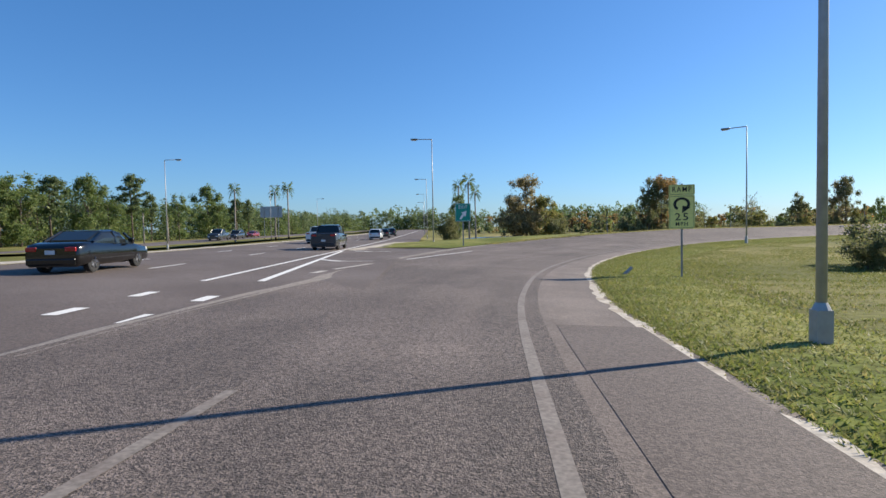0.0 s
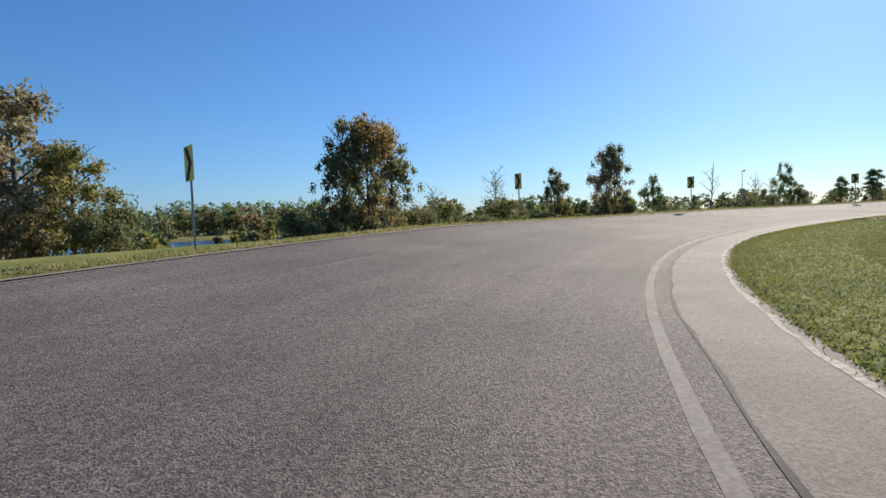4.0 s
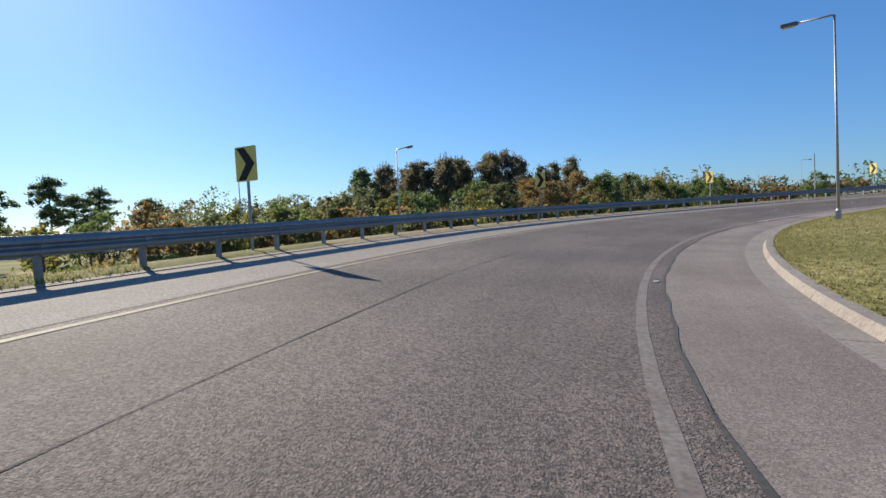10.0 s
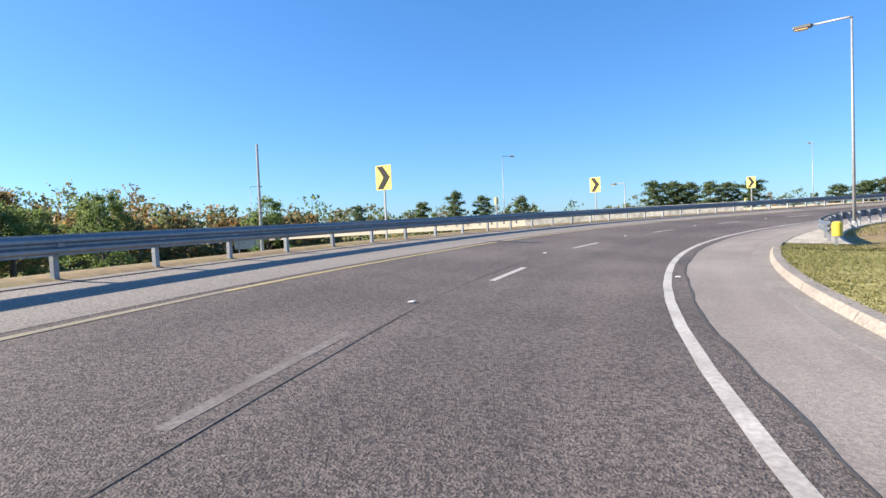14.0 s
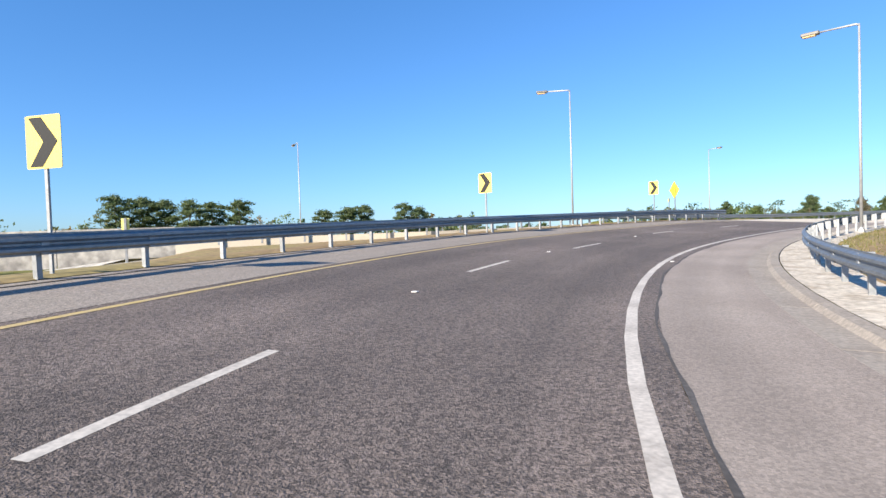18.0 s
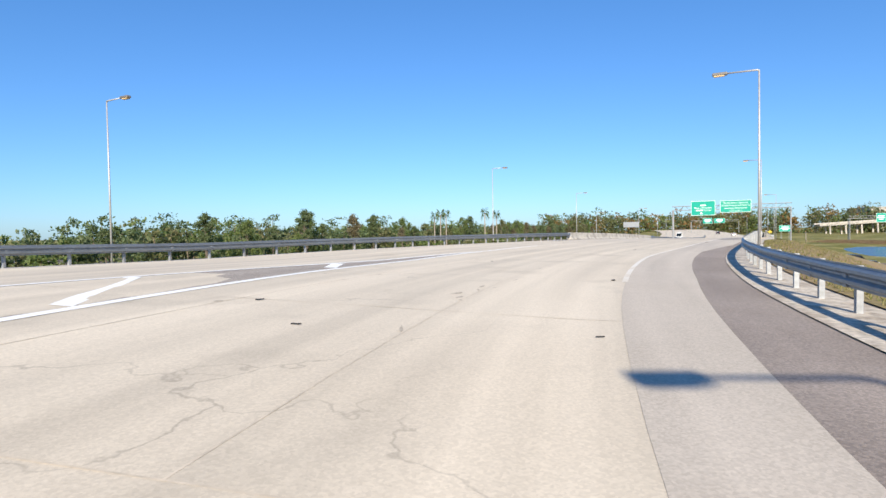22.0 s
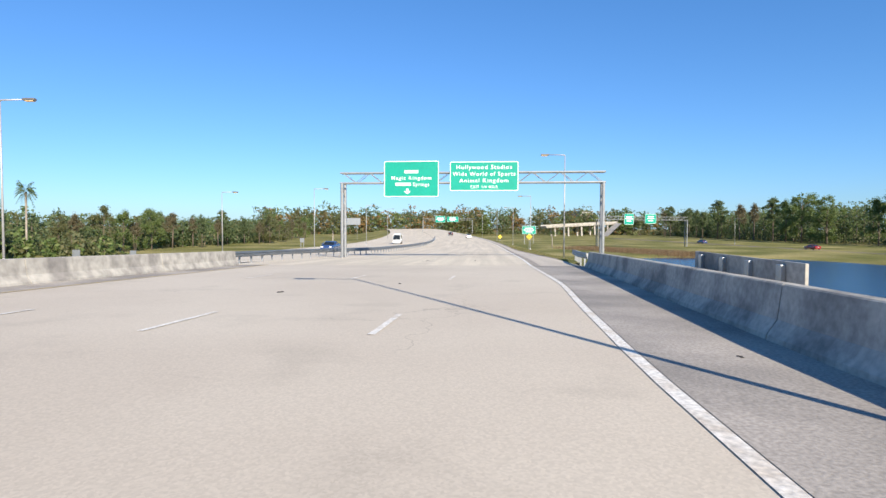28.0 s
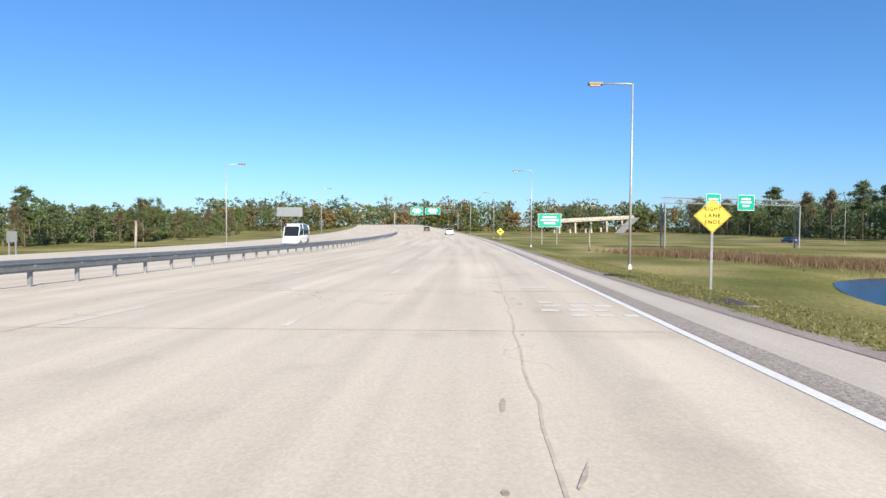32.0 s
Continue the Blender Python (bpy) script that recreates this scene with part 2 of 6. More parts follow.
for _m in (GRASS, GRASS_LUSH, GRASS_STRAW):
    _m.node_tree.nodes["Principled BSDF"].inputs["Specular IOR Level"].default_value = 0.08
BLADE = leaf_material("grass_blades", (0.13, 0.165, 0.036), (0.20, 0.22, 0.055), (0.32, 0.28, 0.11))
BLADE_STRAW = leaf_material("straw_blades", (0.18, 0.19, 0.05), (0.29, 0.26, 0.09), (0.42, 0.35, 0.17))
DRY = material("dry_grass", (0.27, 0.18, 0.085), 0.95, vary=0.3, fine=4.0, coarse=0.3, bump=0.6, other=(0.17, 0.15, 0.05), mix=0.7)
SAND = material("sandy_edge", (0.56, 0.50, 0.42), 0.95, vary=0.3, fine=9, coarse=1.6, bump=0.6, other=(0.26, 0.215, 0.165), mix=0.9)
WATER = material("pond_water", (0.004, 0.016, 0.045), 0.22, vary=0.1, fine=2.2, coarse=0.1, bump=1.0)
WATER.node_tree.nodes["Principled BSDF"].inputs["Specular IOR Level"].default_value = 0.2
GALV = material("galvanised_steel", (0.24, 0.26, 0.28), 0.5, 0.7, vary=0.12, fine=8, coarse=0.8)
GALV_POST = material("dull_galvanised_post", (0.30, 0.31, 0.32), 0.6, 0.5, vary=0.15, fine=10, coarse=1.0, spread=0.15)
POLE = material("weathered_aluminium", (0.38, 0.38, 0.38), 0.5, 0.35, vary=0.12, fine=6, coarse=0.6)
LAMP_HEAD = material("lamp_housing", (0.16, 0.15, 0.14), 0.5, 0.3, vary=0.1)
LENS = material("lamp_lens", (0.72, 0.50, 0.26), 0.25, vary=0.1)
SIGN_YELLOW = material("yellow_sign_sheeting", (0.80, 0.58, 0.06), 0.45, vary=0.06, fine=10, coarse=1.0)
SIGN_PALE = material("bleached_yellow_sheeting", (0.80, 0.62, 0.14), 0.65, vary=0.07, fine=10, coarse=1.0)
SIGN_LIME = material("pale_yellow_sheeting", (0.80, 0.73, 0.24), 0.5, vary=0.08, fine=10)
SIGN_GREEN = material("green_sign_sheeting", (0.0, 0.285, 0.205), 0.45, vary=0.06, fine=6, coarse=0.5)
SIGN_BLACK = material("black_sign_film", (0.02, 0.02, 0.02), 0.8, vary=0.1)
SIGN_WHITE = material("white_sign_film", (0.82, 0.82, 0.80), 0.45, vary=0.05)
SIGN_BACK = material("bare_sign_aluminium", (0.38, 0.39, 0.40), 0.45, 0.7, vary=0.1, fine=5)
BARK = material("bark", (0.14, 0.11, 0.085), 0.95, vary=0.3, fine=14, coarse=2.0, bump=0.6)
BARK_PALE = material("pale_bark", (0.30, 0.26, 0.22), 0.95, vary=0.25, fine=14, coarse=2.0, bump=0.5)


LEAF_GREEN = leaf_material("green_leaves", (0.098, 0.152, 0.041), (0.171, 0.238, 0.073), (0.268, 0.299, 0.110))
LEAF_PINE = leaf_material("pine_needles", (0.083, 0.128, 0.049), (0.146, 0.195, 0.083), (0.220, 0.256, 0.122))
LEAF_AUTUMN = leaf_material("autumn_leaves", (0.159, 0.146, 0.061), (0.281, 0.207, 0.085), (0.415, 0.220, 0.073))
LEAF_OLIVE = leaf_material("olive_leaves", (0.110, 0.134, 0.052), (0.183, 0.195, 0.079), (0.268, 0.244, 0.122))
LEAF_HAZE = leaf_material("dull_brown_leaves", (0.145, 0.130, 0.070), (0.21, 0.185, 0.105), (0.29, 0.245, 0.150))
LEAF_PALE = leaf_material("pale_straw_leaves", (0.19, 0.17, 0.085), (0.31, 0.26, 0.13), (0.44, 0.36, 0.20))
LEAF_YELLOW = leaf_material("yellowing_leaves", (0.122, 0.159, 0.043), (0.232, 0.232, 0.067), (0.415, 0.329, 0.098))
REED = leaf_material("russet_reeds", (0.19, 0.12, 0.06), (0.27, 0.18, 0.095), (0.34, 0.25, 0.14))


def glossy(name, colour, rough=0.25, metal=0.0, coat=0.6):
    return material(name, colour, rough, metal, vary=0.04, fine=3, coarse=0.7, coat=coat)


CAR_BLACK = glossy("black_car_paint", (0.004, 0.004, 0.005), 0.16, 0.0, 0.3)
CAR_WHITE = glossy("white_car_paint", (0.72, 0.72, 0.70))
CAR_DARK = glossy("dark_grey_car_paint", (0.035, 0.037, 0.042))
CAR_RED = glossy("dark_red_car_paint", (0.22, 0.02, 0.025))
CAR_BLUE = glossy("blue_car_paint", (0.03, 0.06, 0.16))
CAR_SILVER = glossy("silver_car_paint", (0.42, 0.43, 0.44), 0.3, 0.6)
GLASS = material("tinted_car_glass", (0.015, 0.018, 0.02), 0.06, vary=0.02)
TYRE = material("tyre_rubber", (0.02, 0.02, 0.02), 0.85, vary=0.2, fine=20)
RIM = material("alloy_rim", (0.14, 0.14, 0.145), 0.35, 0.8, vary=0.1)
RED_LENS = material("red_lamp_lens", (0.45, 0.02, 0.02), 0.2, vary=0.05)
PLATE = material("number_plate", (0.6, 0.62, 0.62), 0.5, vary=0.05)
TRIM = material("black_plastic_trim", (0.025, 0.025, 0.027), 0.6, vary=0.15, fine=25)


# ---- mesh helpers ----
def finish(bm, name, mat, smooth=False):
    me = bpy.data.meshes.new(name)
    bm.normal_update()
    bm.to_mesh(me)
    bm.free()
    if mat:
        me.materials.append(mat)
    if smooth:
        me.shade_smooth()
    return me


def part(name, bm, mat, parent=None, label="", smooth=False):
    me = bm if isinstance(bm, bpy.types.Mesh) else finish(bm, name, mat, smooth)
    ob = new(name, me)
    if parent:
        ob.parent = parent
    if label:
        tagged(ob, label)
    return ob


def thing(name, label, category, group="", kind="", m=None):
    ob = new(name)
    if m is not None:
        ob.matrix_basis = m
    return tagged(ob, label, category, group, kind)


def add_box(bm, x0, x1, y0, y1, z0, z1, m=None):
    vs = [bm.verts.new((m @ Vector(c)) if m else c) for c in ((x0, y0, z0), (x1, y0, z0), (x1, y1, z0), (x0, y1, z0), (x0, y0, z1), (x1, y0, z1), (x1, y1, z1), (x0, y1, z1))]
    for f in ((0, 3, 2, 1), (4, 5, 6, 7), (0, 1, 5, 4), (1, 2, 6, 5), (2, 3, 7, 6), (3, 0, 4, 7)):
        bm.faces.new([vs[k] for k in f])
    return vs


def box(x0, x1, y0, y1, z0, z1, bevel=0.0):
    bm = bmesh.new()
    add_box(bm, x0, x1, y0, y1, z0, z1)
    if bevel:
        bmesh.ops.bevel(bm, geom=bm.edges[:], offset=bevel, segments=2, profile=0.5, affect="EDGES")
    return bm


def add_tube(bm, pts, radii, sides=8, cap=True):
    pts = [Vector(p) for p in pts]
    rings = []
    for k, p in enumerate(pts):
        way = (pts[min(k + 1, len(pts) - 1)] - pts[max(k - 1, 0)]).normalized()
        side = way.cross(Vector((0.3, 1, 0.2))).normalized() if abs(way.z) > 0.8 else way.cross(Vector((0, 0, 1))).normalized()
        up = side.cross(way)
        r = radii[k] if isinstance(radii, (list, tuple)) else radii
        rings.append([bm.verts.new(p + r * (math.cos(a) * side + math.sin(a) * up)) for a in (2 * math.pi * j / sides for j in range(sides))])
    for a, b in zip(rings, rings[1:]):
        for j in range(sides):
            bm.faces.new((a[j], a[(j + 1) % sides], b[(j + 1) % sides], b[j]))
    if cap:
        bm.faces.new(rings[0][::-1])
        bm.faces.new(rings[-1])


def tube(pts, radii, sides=8):
    bm = bmesh.new()
    add_tube(bm, pts, radii, sides)
    return bm


def sheet(bm, rows):
    """Faces between rows of equally many points."""
    vs = [[bm.verts.new(p) for p in row] for row in rows]
    for a, b in zip(vs, vs[1:]):
        for j in range(len(a) - 1):
            bm.faces.new((a[j], a[j + 1], b[j + 1], b[j]))


def plate(outline, y0, y1):
    """A flat outline in x and z, thick from y0 to y1."""
    bm = bmesh.new()
    a = [bm.verts.new((x, y0, z)) for x, z in outline]
    b = [bm.verts.new((x, y1, z)) for x, z in outline]
    bm.faces.new(a)
    bm.faces.new(b[::-1])
    for k in range(len(a)):
        n = (k + 1) % len(a)
        bm.faces.new((a[n], a[k], b[k], b[n]))
    bmesh.ops.recalc_face_normals(bm, faces=bm.faces[:])
    return bm


def rounded(w, h, r, n=4):
    out = []
    for cx, cz, a0 in ((w / 2 - r, h / 2 - r, 0), (-w / 2 + r, h / 2 - r, 90), (-w / 2 + r, -h / 2 + r, 180), (w / 2 - r, -h / 2 + r, 270)):
        for k in range(n + 1):
            a = radians(a0 + 90 * k / n)
            out.append((cx + r * math.cos(a), cz + r * math.sin(a)))
    return out


# ---- the road's line: every 15 m ----
ROAD = [(-5.42, -59.71, -1.40), (-3.85, -39.66, -1.39), (-1.82, -19.69, -1.39), (0.00, 0.00, -1.45), (1.68, 14.96, -1.71), (5.52, 29.79, -1.95), (12.04, 42.53, -1.95), (21.79, 53.93, -1.80),
        (33.94, 62.62, -1.69), (47.89, 68.07, -1.57), (62.75, 69.69, -1.34), (78.06, 67.44, -1.19), (91.48, 61.51, -1.00), (103.50, 52.14, -0.67),
        (112.40, 40.35, -0.37), (117.40, 26.32, -0.02), (118.43, 11.44, 0.30), (115.21, -3.63, 0.64), (108.28, -16.45, 0.97), (98.01, -26.94, 1.38),
        (84.56, -34.39, 1.82), (70.46, -38.63, 2.07), (55.80, -40.67, 2.18), (40.37, -40.77, 2.28), (25.20, -40.10, 2.31)]
ROAD_ON = [(10.67, -39.34, 2.26), (-19.56, -38.18, 1.78), (-49.60, -37.48, 1.04), (-80.03, -36.87, 0.28), (-110.26, -36.27, -0.19), (-150.18, -36.31, -0.56),
           (-200.07, -38.12, -0.62), (-260.00, -43.00, -0.40), (-340.00, -52.00, 0.40), (-440.00, -68.00, 1.60), (-600.00, -100.00, 2.50)]


def smooth_line(knots, step=1.0):
    out = []
    ks = [Vector(k) for k in knots]
    ks = [2 * ks[0] - ks[1]] + ks + [2 * ks[-1] - ks[-2]]
    for a, b, c, d in zip(ks, ks[1:], ks[2:], ks[3:]):
        n = max(2, int((c - b).length / step))
        for k in range(n):
            u = k / n
            out.append(0.5 * (2 * b + (c - a) * u + (2 * a - 5 * b + 4 * c - d) * u * u + (3 * b - a - 3 * c + d) * u ** 3))
    return np.array([tuple(p) for p in out + [ks[-2]]])


LINE = smooth_line(ROAD + ROAD_ON)
_step = np.hypot(*np.diff(LINE[:, :2], axis=0).T)
ST = np.r_[0, np.cumsum(_step)]
ST -= ST[int(np.argmin(np.hypot(LINE[:, 0], LINE[:, 1])))]       # 0 at the start of the drive
_way = np.gradient(LINE[:, :2], axis=0)
_way /= np.linalg.norm(_way, axis=1)[:, None]
RIGHT = np.stack([_way[:, 1], -_way[:, 0]], 1)
BANK = np.tan(np.radians(np.interp(ST, [-20, 0, 40, 75, 130, 200, 250, 285, 320, 420], [-1.5, -1.6, -2.1, -2.6, -2.6, -1.9, -1.5, -0.6, 0.0, 0.4])))
BANK_OUT = np.tan(np.radians(np.interp(ST, [-20, 0, 30, 45, 60, 75, 110, 140, 170, 185, 220, 238, 258, 282, 320, 420], [-1.5, -1.6, -1.7, -1.9, -3.6, -5.4, -4.3, -4.6, -4.3, -4.1, -4.6, -4.8, -4.2, -0.8, 0.0, 0.4])))


def at(s, d, h=0.0):
    """A place s metres along the road, d to its right, h above its surface; the outside of the curve is banked higher."""
    p = [np.interp(s, ST, LINE[:, k]) for k in range(3)]
    r = [np.interp(s, ST, RIGHT[:, k]) for k in range(2)]
    tilt = np.interp(s, ST, BANK if d > 0 else BANK_OUT)
    return Vector((p[0] + r[0] * d, p[1] + r[1] * d, p[2] + tilt * (max(d, -9.5) if tilt < 0 else d) + h))


def heading(s):
    """The turn about z that lays +y along the road."""
    r = [np.interp(s, ST, RIGHT[:, k]) for k in range(2)]
    return math.degrees(math.atan2(r[1], r[0]))


def strip(s0, s1, d0, d1, h=0.0, step=2.0, across=1, bm=None):
    """A sheet along the road; d0 and d1 may be functions of s."""
    bm = bm or bmesh.new()
    n = max(1, int(math.ceil((s1 - s0) / step)))
    rows, flat = [], []
    ends = [(s, *(d(s) if callable(d) else d for d in (d0, d1))) for s in (s0 + (s1 - s0) * k / n for k in range(n + 1))]
    crown = all(a < -0.05 and b > 0.05 for _, a, b in ends)      # the slope changes at the road's line
    for s, a, b in ends:
        ds = [a + (b - a) * j / across for j in range(across + 1)]
        if crown:
            ds = [a * (1 - j / across) for j in range(across + 1)] + [b * 0.5, b]
        rows.append([at(s, d, h) for d in ds])
        flat += [(d, s) for d in ds]
    sheet(bm, rows)
    lay = bm.loops.layers.uv.new("UVMap")
    bm.verts.index_update()
    for f in bm.faces:
        for lp in f.loops:
            lp[lay].uv = flat[lp.vert.index]
    return bm


def extrude(s0, s1, profile, step=2.0, closed=True):
    """A profile of (d, h) drawn along the road."""
    bm = bmesh.new()
    n = max(1, int(math.ceil((s1 - s0) / step)))
    rings = []
    for k in range(n + 1):
        s = s0 + (s1 - s0) * k / n
        rings.append([bm.verts.new(at(s, d(s) if callable(d) else d, h)) for d, h in profile])
    m = len(profile)
    for a, b in zip(rings, rings[1:]):
        for j in range(m if closed else m - 1):
            bm.faces.new((a[j], a[(j + 1) % m], b[(j + 1) % m], b[j]))
    if closed:
        bm.faces.new(rings[0])
        bm.faces.new(rings[-1][::-1])
    bmesh.ops.recalc_face_normals(bm, faces=bm.faces[:])
    return bm


# ---- ground ----
HWX, HWS = -7.1, -0.02          # the first highway: its right edge line at y = 17, and its drift


def hw(x_off, y, h=0.0):
    """A place on the first highway, x_off metres to the left of its right edge line."""
    x = HWX + HWS * (y - 17.0) - x_off
    return Vector((x, y, hw_z(x_off, y) + h))


def hw_z(x_off, y):
    return -1.45 - 0.006 * min(max(y, 0.0), 90.0) - 0.9 * min(1.0, max(0.0, (-8.0 - y) / 25.0)) + 0.024 * min(max(x_off + 7.0, 0.0), 18.0) - 0.1


PONDS = [(-88.0, 12.5, 43.0, 21.5), (36.0, 140.0, 26.0, 28.0)]
NEAR = LINE[::3]
N_ST, N_RIGHT, N_BANK, N_OUT = ST[::3], RIGHT[::3], BANK[::3], BANK_OUT[::3]


def ground_z(x, y):
    base = -2.7
    k = int(np.argmin((NEAR[:, 0] - x) ** 2 + (NEAR[:, 1] - y) ** 2))
    s = N_ST[k]
    d = (x - NEAR[k, 0]) * N_RIGHT[k, 0] + (y - NEAR[k, 1]) * N_RIGHT[k, 1]
    far = math.hypot(x - NEAR[k, 0], y - NEAR[k, 1])
    # beside the first highway
    off = HWX + HWS * (y - 17.0) - x
    low = base
    if -40 < off < 60:
        out = max(0.0, -3.0 - off, off - 14.0)
        low = max(base, hw_z(min(max(off, -6), 14.0), y) - 0.13 - 0.05 * out)
    for cx, cy, a, b in PONDS:
        q = (abs((x - cx) / a) ** 3 + abs((y - cy) / b) ** 3) ** (1 / 3)
        if q < 1.25:
            low = min(low, -2.7 - 1.6 * min(1.0, max(0.0, (1.25 - q) / 0.3)))
    if 327 < s < 380 or s < -30:
        return low
    top = NEAR[k, 2]
    if s < 262:
        left, right = (9.0 if s > 40 else 12.0), (3.35 if s > 100 else 2.5)
    else:
        left, right = (21.0 if s < 330 else 33.0), (4.3 if s < 330 else 5.2)
    if d < 0:
        out = max(0.0, far - left)
        z = top + N_OUT[k] * -left - 0.10 - (0.16 if s > 40 else 0.02) * out
        z = top + N_OUT[k] * d - 0.45 if far < left else z - 0.3 * max(0.0, 1 - out / 4.0)
    else:
        out = max(0.0, far - right)
        slope = 0.02 if s < 190 else (0.30 if s > 250 else 0.12)
        z = top + N_BANK[k] * right + (0.04 if 100 < s < 262 else -0.06) - slope * out
        z = top + N_BANK[k] * d - 0.4 if far < right else z - 0.3 * max(0.0, 1 - out / 4.0)
    return max(z, low - (0.5 if far < (left if d < 0 else right) + 2.0 else 0.0))


def build_ground():
    xs = [-2500, -1500, -900, -600, -440, -330] + [-260 + 2.5 * k for k in range(209)] + [330, 450, 700, 1200, 2500]
    ys = [-2500, -1500, -900, -600, -420, -300] + [-230 + 2.5 * k for k in range(185)] + [300, 420, 650, 1100, 2500]
    bm = bmesh.new()
    rows = []
    for y in ys:
        row = []
        for x in xs:
            inside = -270 < x < 270 and -240 < y < 240
            z = ground_z(x, y) if inside or x < -250 and abs(y + 60) < 60 else -2.7
            row.append((x, y, z + (0.04 * noise.noise((x * 0.3, y * 0.3, 0)) if inside else 0)))
        rows.append(row)
    sheet(bm, rows)
    return tagged(part("ground", bm, GRASS, smooth=True), "mown green and straw coloured grass verges and fields", "ground", kind="structure")


build_ground()
for cx, cy, a, b in PONDS:
    bm = bmesh.new()
    ring = [bm.verts.new((cx + 1.3 * a * math.cos(t), cy + 1.3 * b * math.sin(t), -3.15)) for t in (2 * math.pi * k / 48 for k in range(48))]
    bm.faces.new(ring)
    tagged(part("water", bm, WATER), "dark blue rippled pond water between grassy banks", "pond", kind="structure")

# ---- pavements ----
def along(pairs):
    xs, ys = zip(*pairs)
    return lambda s: float(np.interp(s, xs, ys))


EDGE_LINE = along([(-40, 0.4), (21, 0.4), (30, 0.58), (58, 0.88), (77, 0.88), (89, 0.83), (106, 0.55), (116, 0.85), (128, 0.62), (140, 0.72), (163, 1.2), (170, 1.25), (186, 1.13), (200, 0.9), (219, 0.56), (240, 0.56), (256, 0.56), (265, 0.5)])
LEFT_LINE = along([(60, -5.85), (72, -5.68), (120, -5.5), (131, -5.5), (160, -5.6), (180, -5.5), (188, -5.4), (217, -5.85), (235, -6.05), (252, -6.15), (262, -6.5)])
LEFT_EDGE = along([(-60, -5.6), (0, -5.4), (17, -6.0), (30, -8.2), (45, -10.2), (64, -9.4), (90, -8.6), (140, -8.3), (262, -8.6)])
KERB_D = along([(90, 2.4), (107, 2.42), (116, 2.65), (132, 2.6), (140, 2.72), (164, 3.0), (179, 2.8), (192, 2.9), (219, 2.68), (242, 2.6), (262, 2.6)])
RIGHT_EDGE = along([(-60, 2.3), (10, 2.25), (79, 2.36), (95, 2.42), (107, 2.44), (116, 2.67), (132, 2.62), (140, 2.74), (164, 3.02), (179, 2.82), (192, 2.92), (219, 2.7), (242, 2.62), (262, 2.62)])
WALL_D = along([(316, 4.6), (330, 4.15), (346, 3.82), (356, 3.82), (362, 4.1), (370, 4.6), (382, 5.35)])
RAIL_R = along([(194, 5.0), (199, 4.4), (206, 4.0), (222, 3.95), (240, 3.9), (256, 3.95), (262, 3.85), (276, 4.08), (281, 4.24), (292, 4.5), (303, 4.75), (318, 4.55)])
RAIL_L2 = along([(264, -20.0), (290, -18.0), (309, -15.4), (328, -14.5)])
RAIL_L3 = along([(381, -15.2), (391, -15.3), (402, -14.4), (415, -12.8), (428, -12.7), (439, -12.3), (470, -12.0), (600, -12.6), (900, -13)])


def setting(name, bm, mat, label, category, smooth=False):
    return tagged(part(name, bm, mat, smooth=smooth), label, category, kind="structure")


ramp = setting("ramp_road", strip(-60, 263.5, LEFT_EDGE, lambda s: EDGE_LINE(s) + 0.36, 0.0, across=6), ASPHALT, "grey-brown worn asphalt of the curving loop ramp", "road")
setting("shoulder", strip(-60, 128, lambda s: EDGE_LINE(s) + 0.36, lambda s: RIGHT_EDGE(s) + (0.2 if s < 99 else 0.0), 0.0, across=2), SHOULDER_WORN, "worn asphalt shoulder on the inside of the ramp", "road shoulder")
setting("shoulder", strip(128, 165, lambda s: EDGE_LINE(s) + 0.36, RIGHT_EDGE, 0.0, across=2), SHOULDER_MID, "weathered asphalt shoulder beside the kerb", "road shoulder")
setting("shoulder", strip(165, 263.5, lambda s: EDGE_LINE(s) + 0.36, RIGHT_EDGE, 0.0, across=2), SHOULDER, "paler weathered asphalt shoulder on the inside of the ramp", "road shoulder")
part("tar_seam", strip(28, 263.5, lambda s: EDGE_LINE(s) + 0.335 + 0.03 * math.sin(s), lambda s: EDGE_LINE(s) + 0.375 + 0.03 * math.sin(s) + 0.02 * math.sin(3.1 * s), 0.006, 0.6), SEAM, ramp, "dark cracked tar seam")
MID_SEAM = along([(52, -2.6), (80, -2.75), (110, -2.88), (145, -2.95), (158, -2.4), (165, -2.2), (182, -2.3), (200, -2.4)])
part("tar_seam", strip(72, 190, lambda s: MID_SEAM(s) - 0.009 + 0.05 * math.sin(0.4 * s), lambda s: MID_SEAM(s) + 0.012 + 0.012 * math.sin(2.3 * s) + 0.05 * math.sin(0.4 * s), 0.006), SEAM_WORN, ramp)
part("outer_shoulder", strip(120, 263.5, LEFT_EDGE, lambda s: LEFT_LINE(s) - 0.25, 0.004), OUTER, ramp, "pale gritty outer shoulder")
part("patch", strip(1.2, 9.5, 0.95, 2.3, 0.005), ASPHALT_DARK, ramp, "dark asphalt patch")
part("edge_line", strip(-20, 160, lambda s: EDGE_LINE(s) - 0.07, lambda s: EDGE_LINE(s) + 0.07, 0.003), PAINT_WHITE, ramp, "worn white edge line")
part("edge_line", strip(160, 263.4, lambda s: EDGE_LINE(s) - 0.075, lambda s: EDGE_LINE(s) + 0.075, 0.003), PAINT_WORN, ramp)
part("edge_line", strip(62, 122, lambda s: LEFT_LINE(s) - 0.05, lambda s: LEFT_LINE(s) + 0.05, 0.004), PAINT_GONE, ramp, "faint trace of a yellow edge line")
part("edge_line", strip(122, 180, lambda s: LEFT_LINE(s) - 0.06, lambda s: LEFT_LINE(s) + 0.06, 0.0065), PAINT_YELLOW_OLD, ramp, "almost worn off yellow edge line")
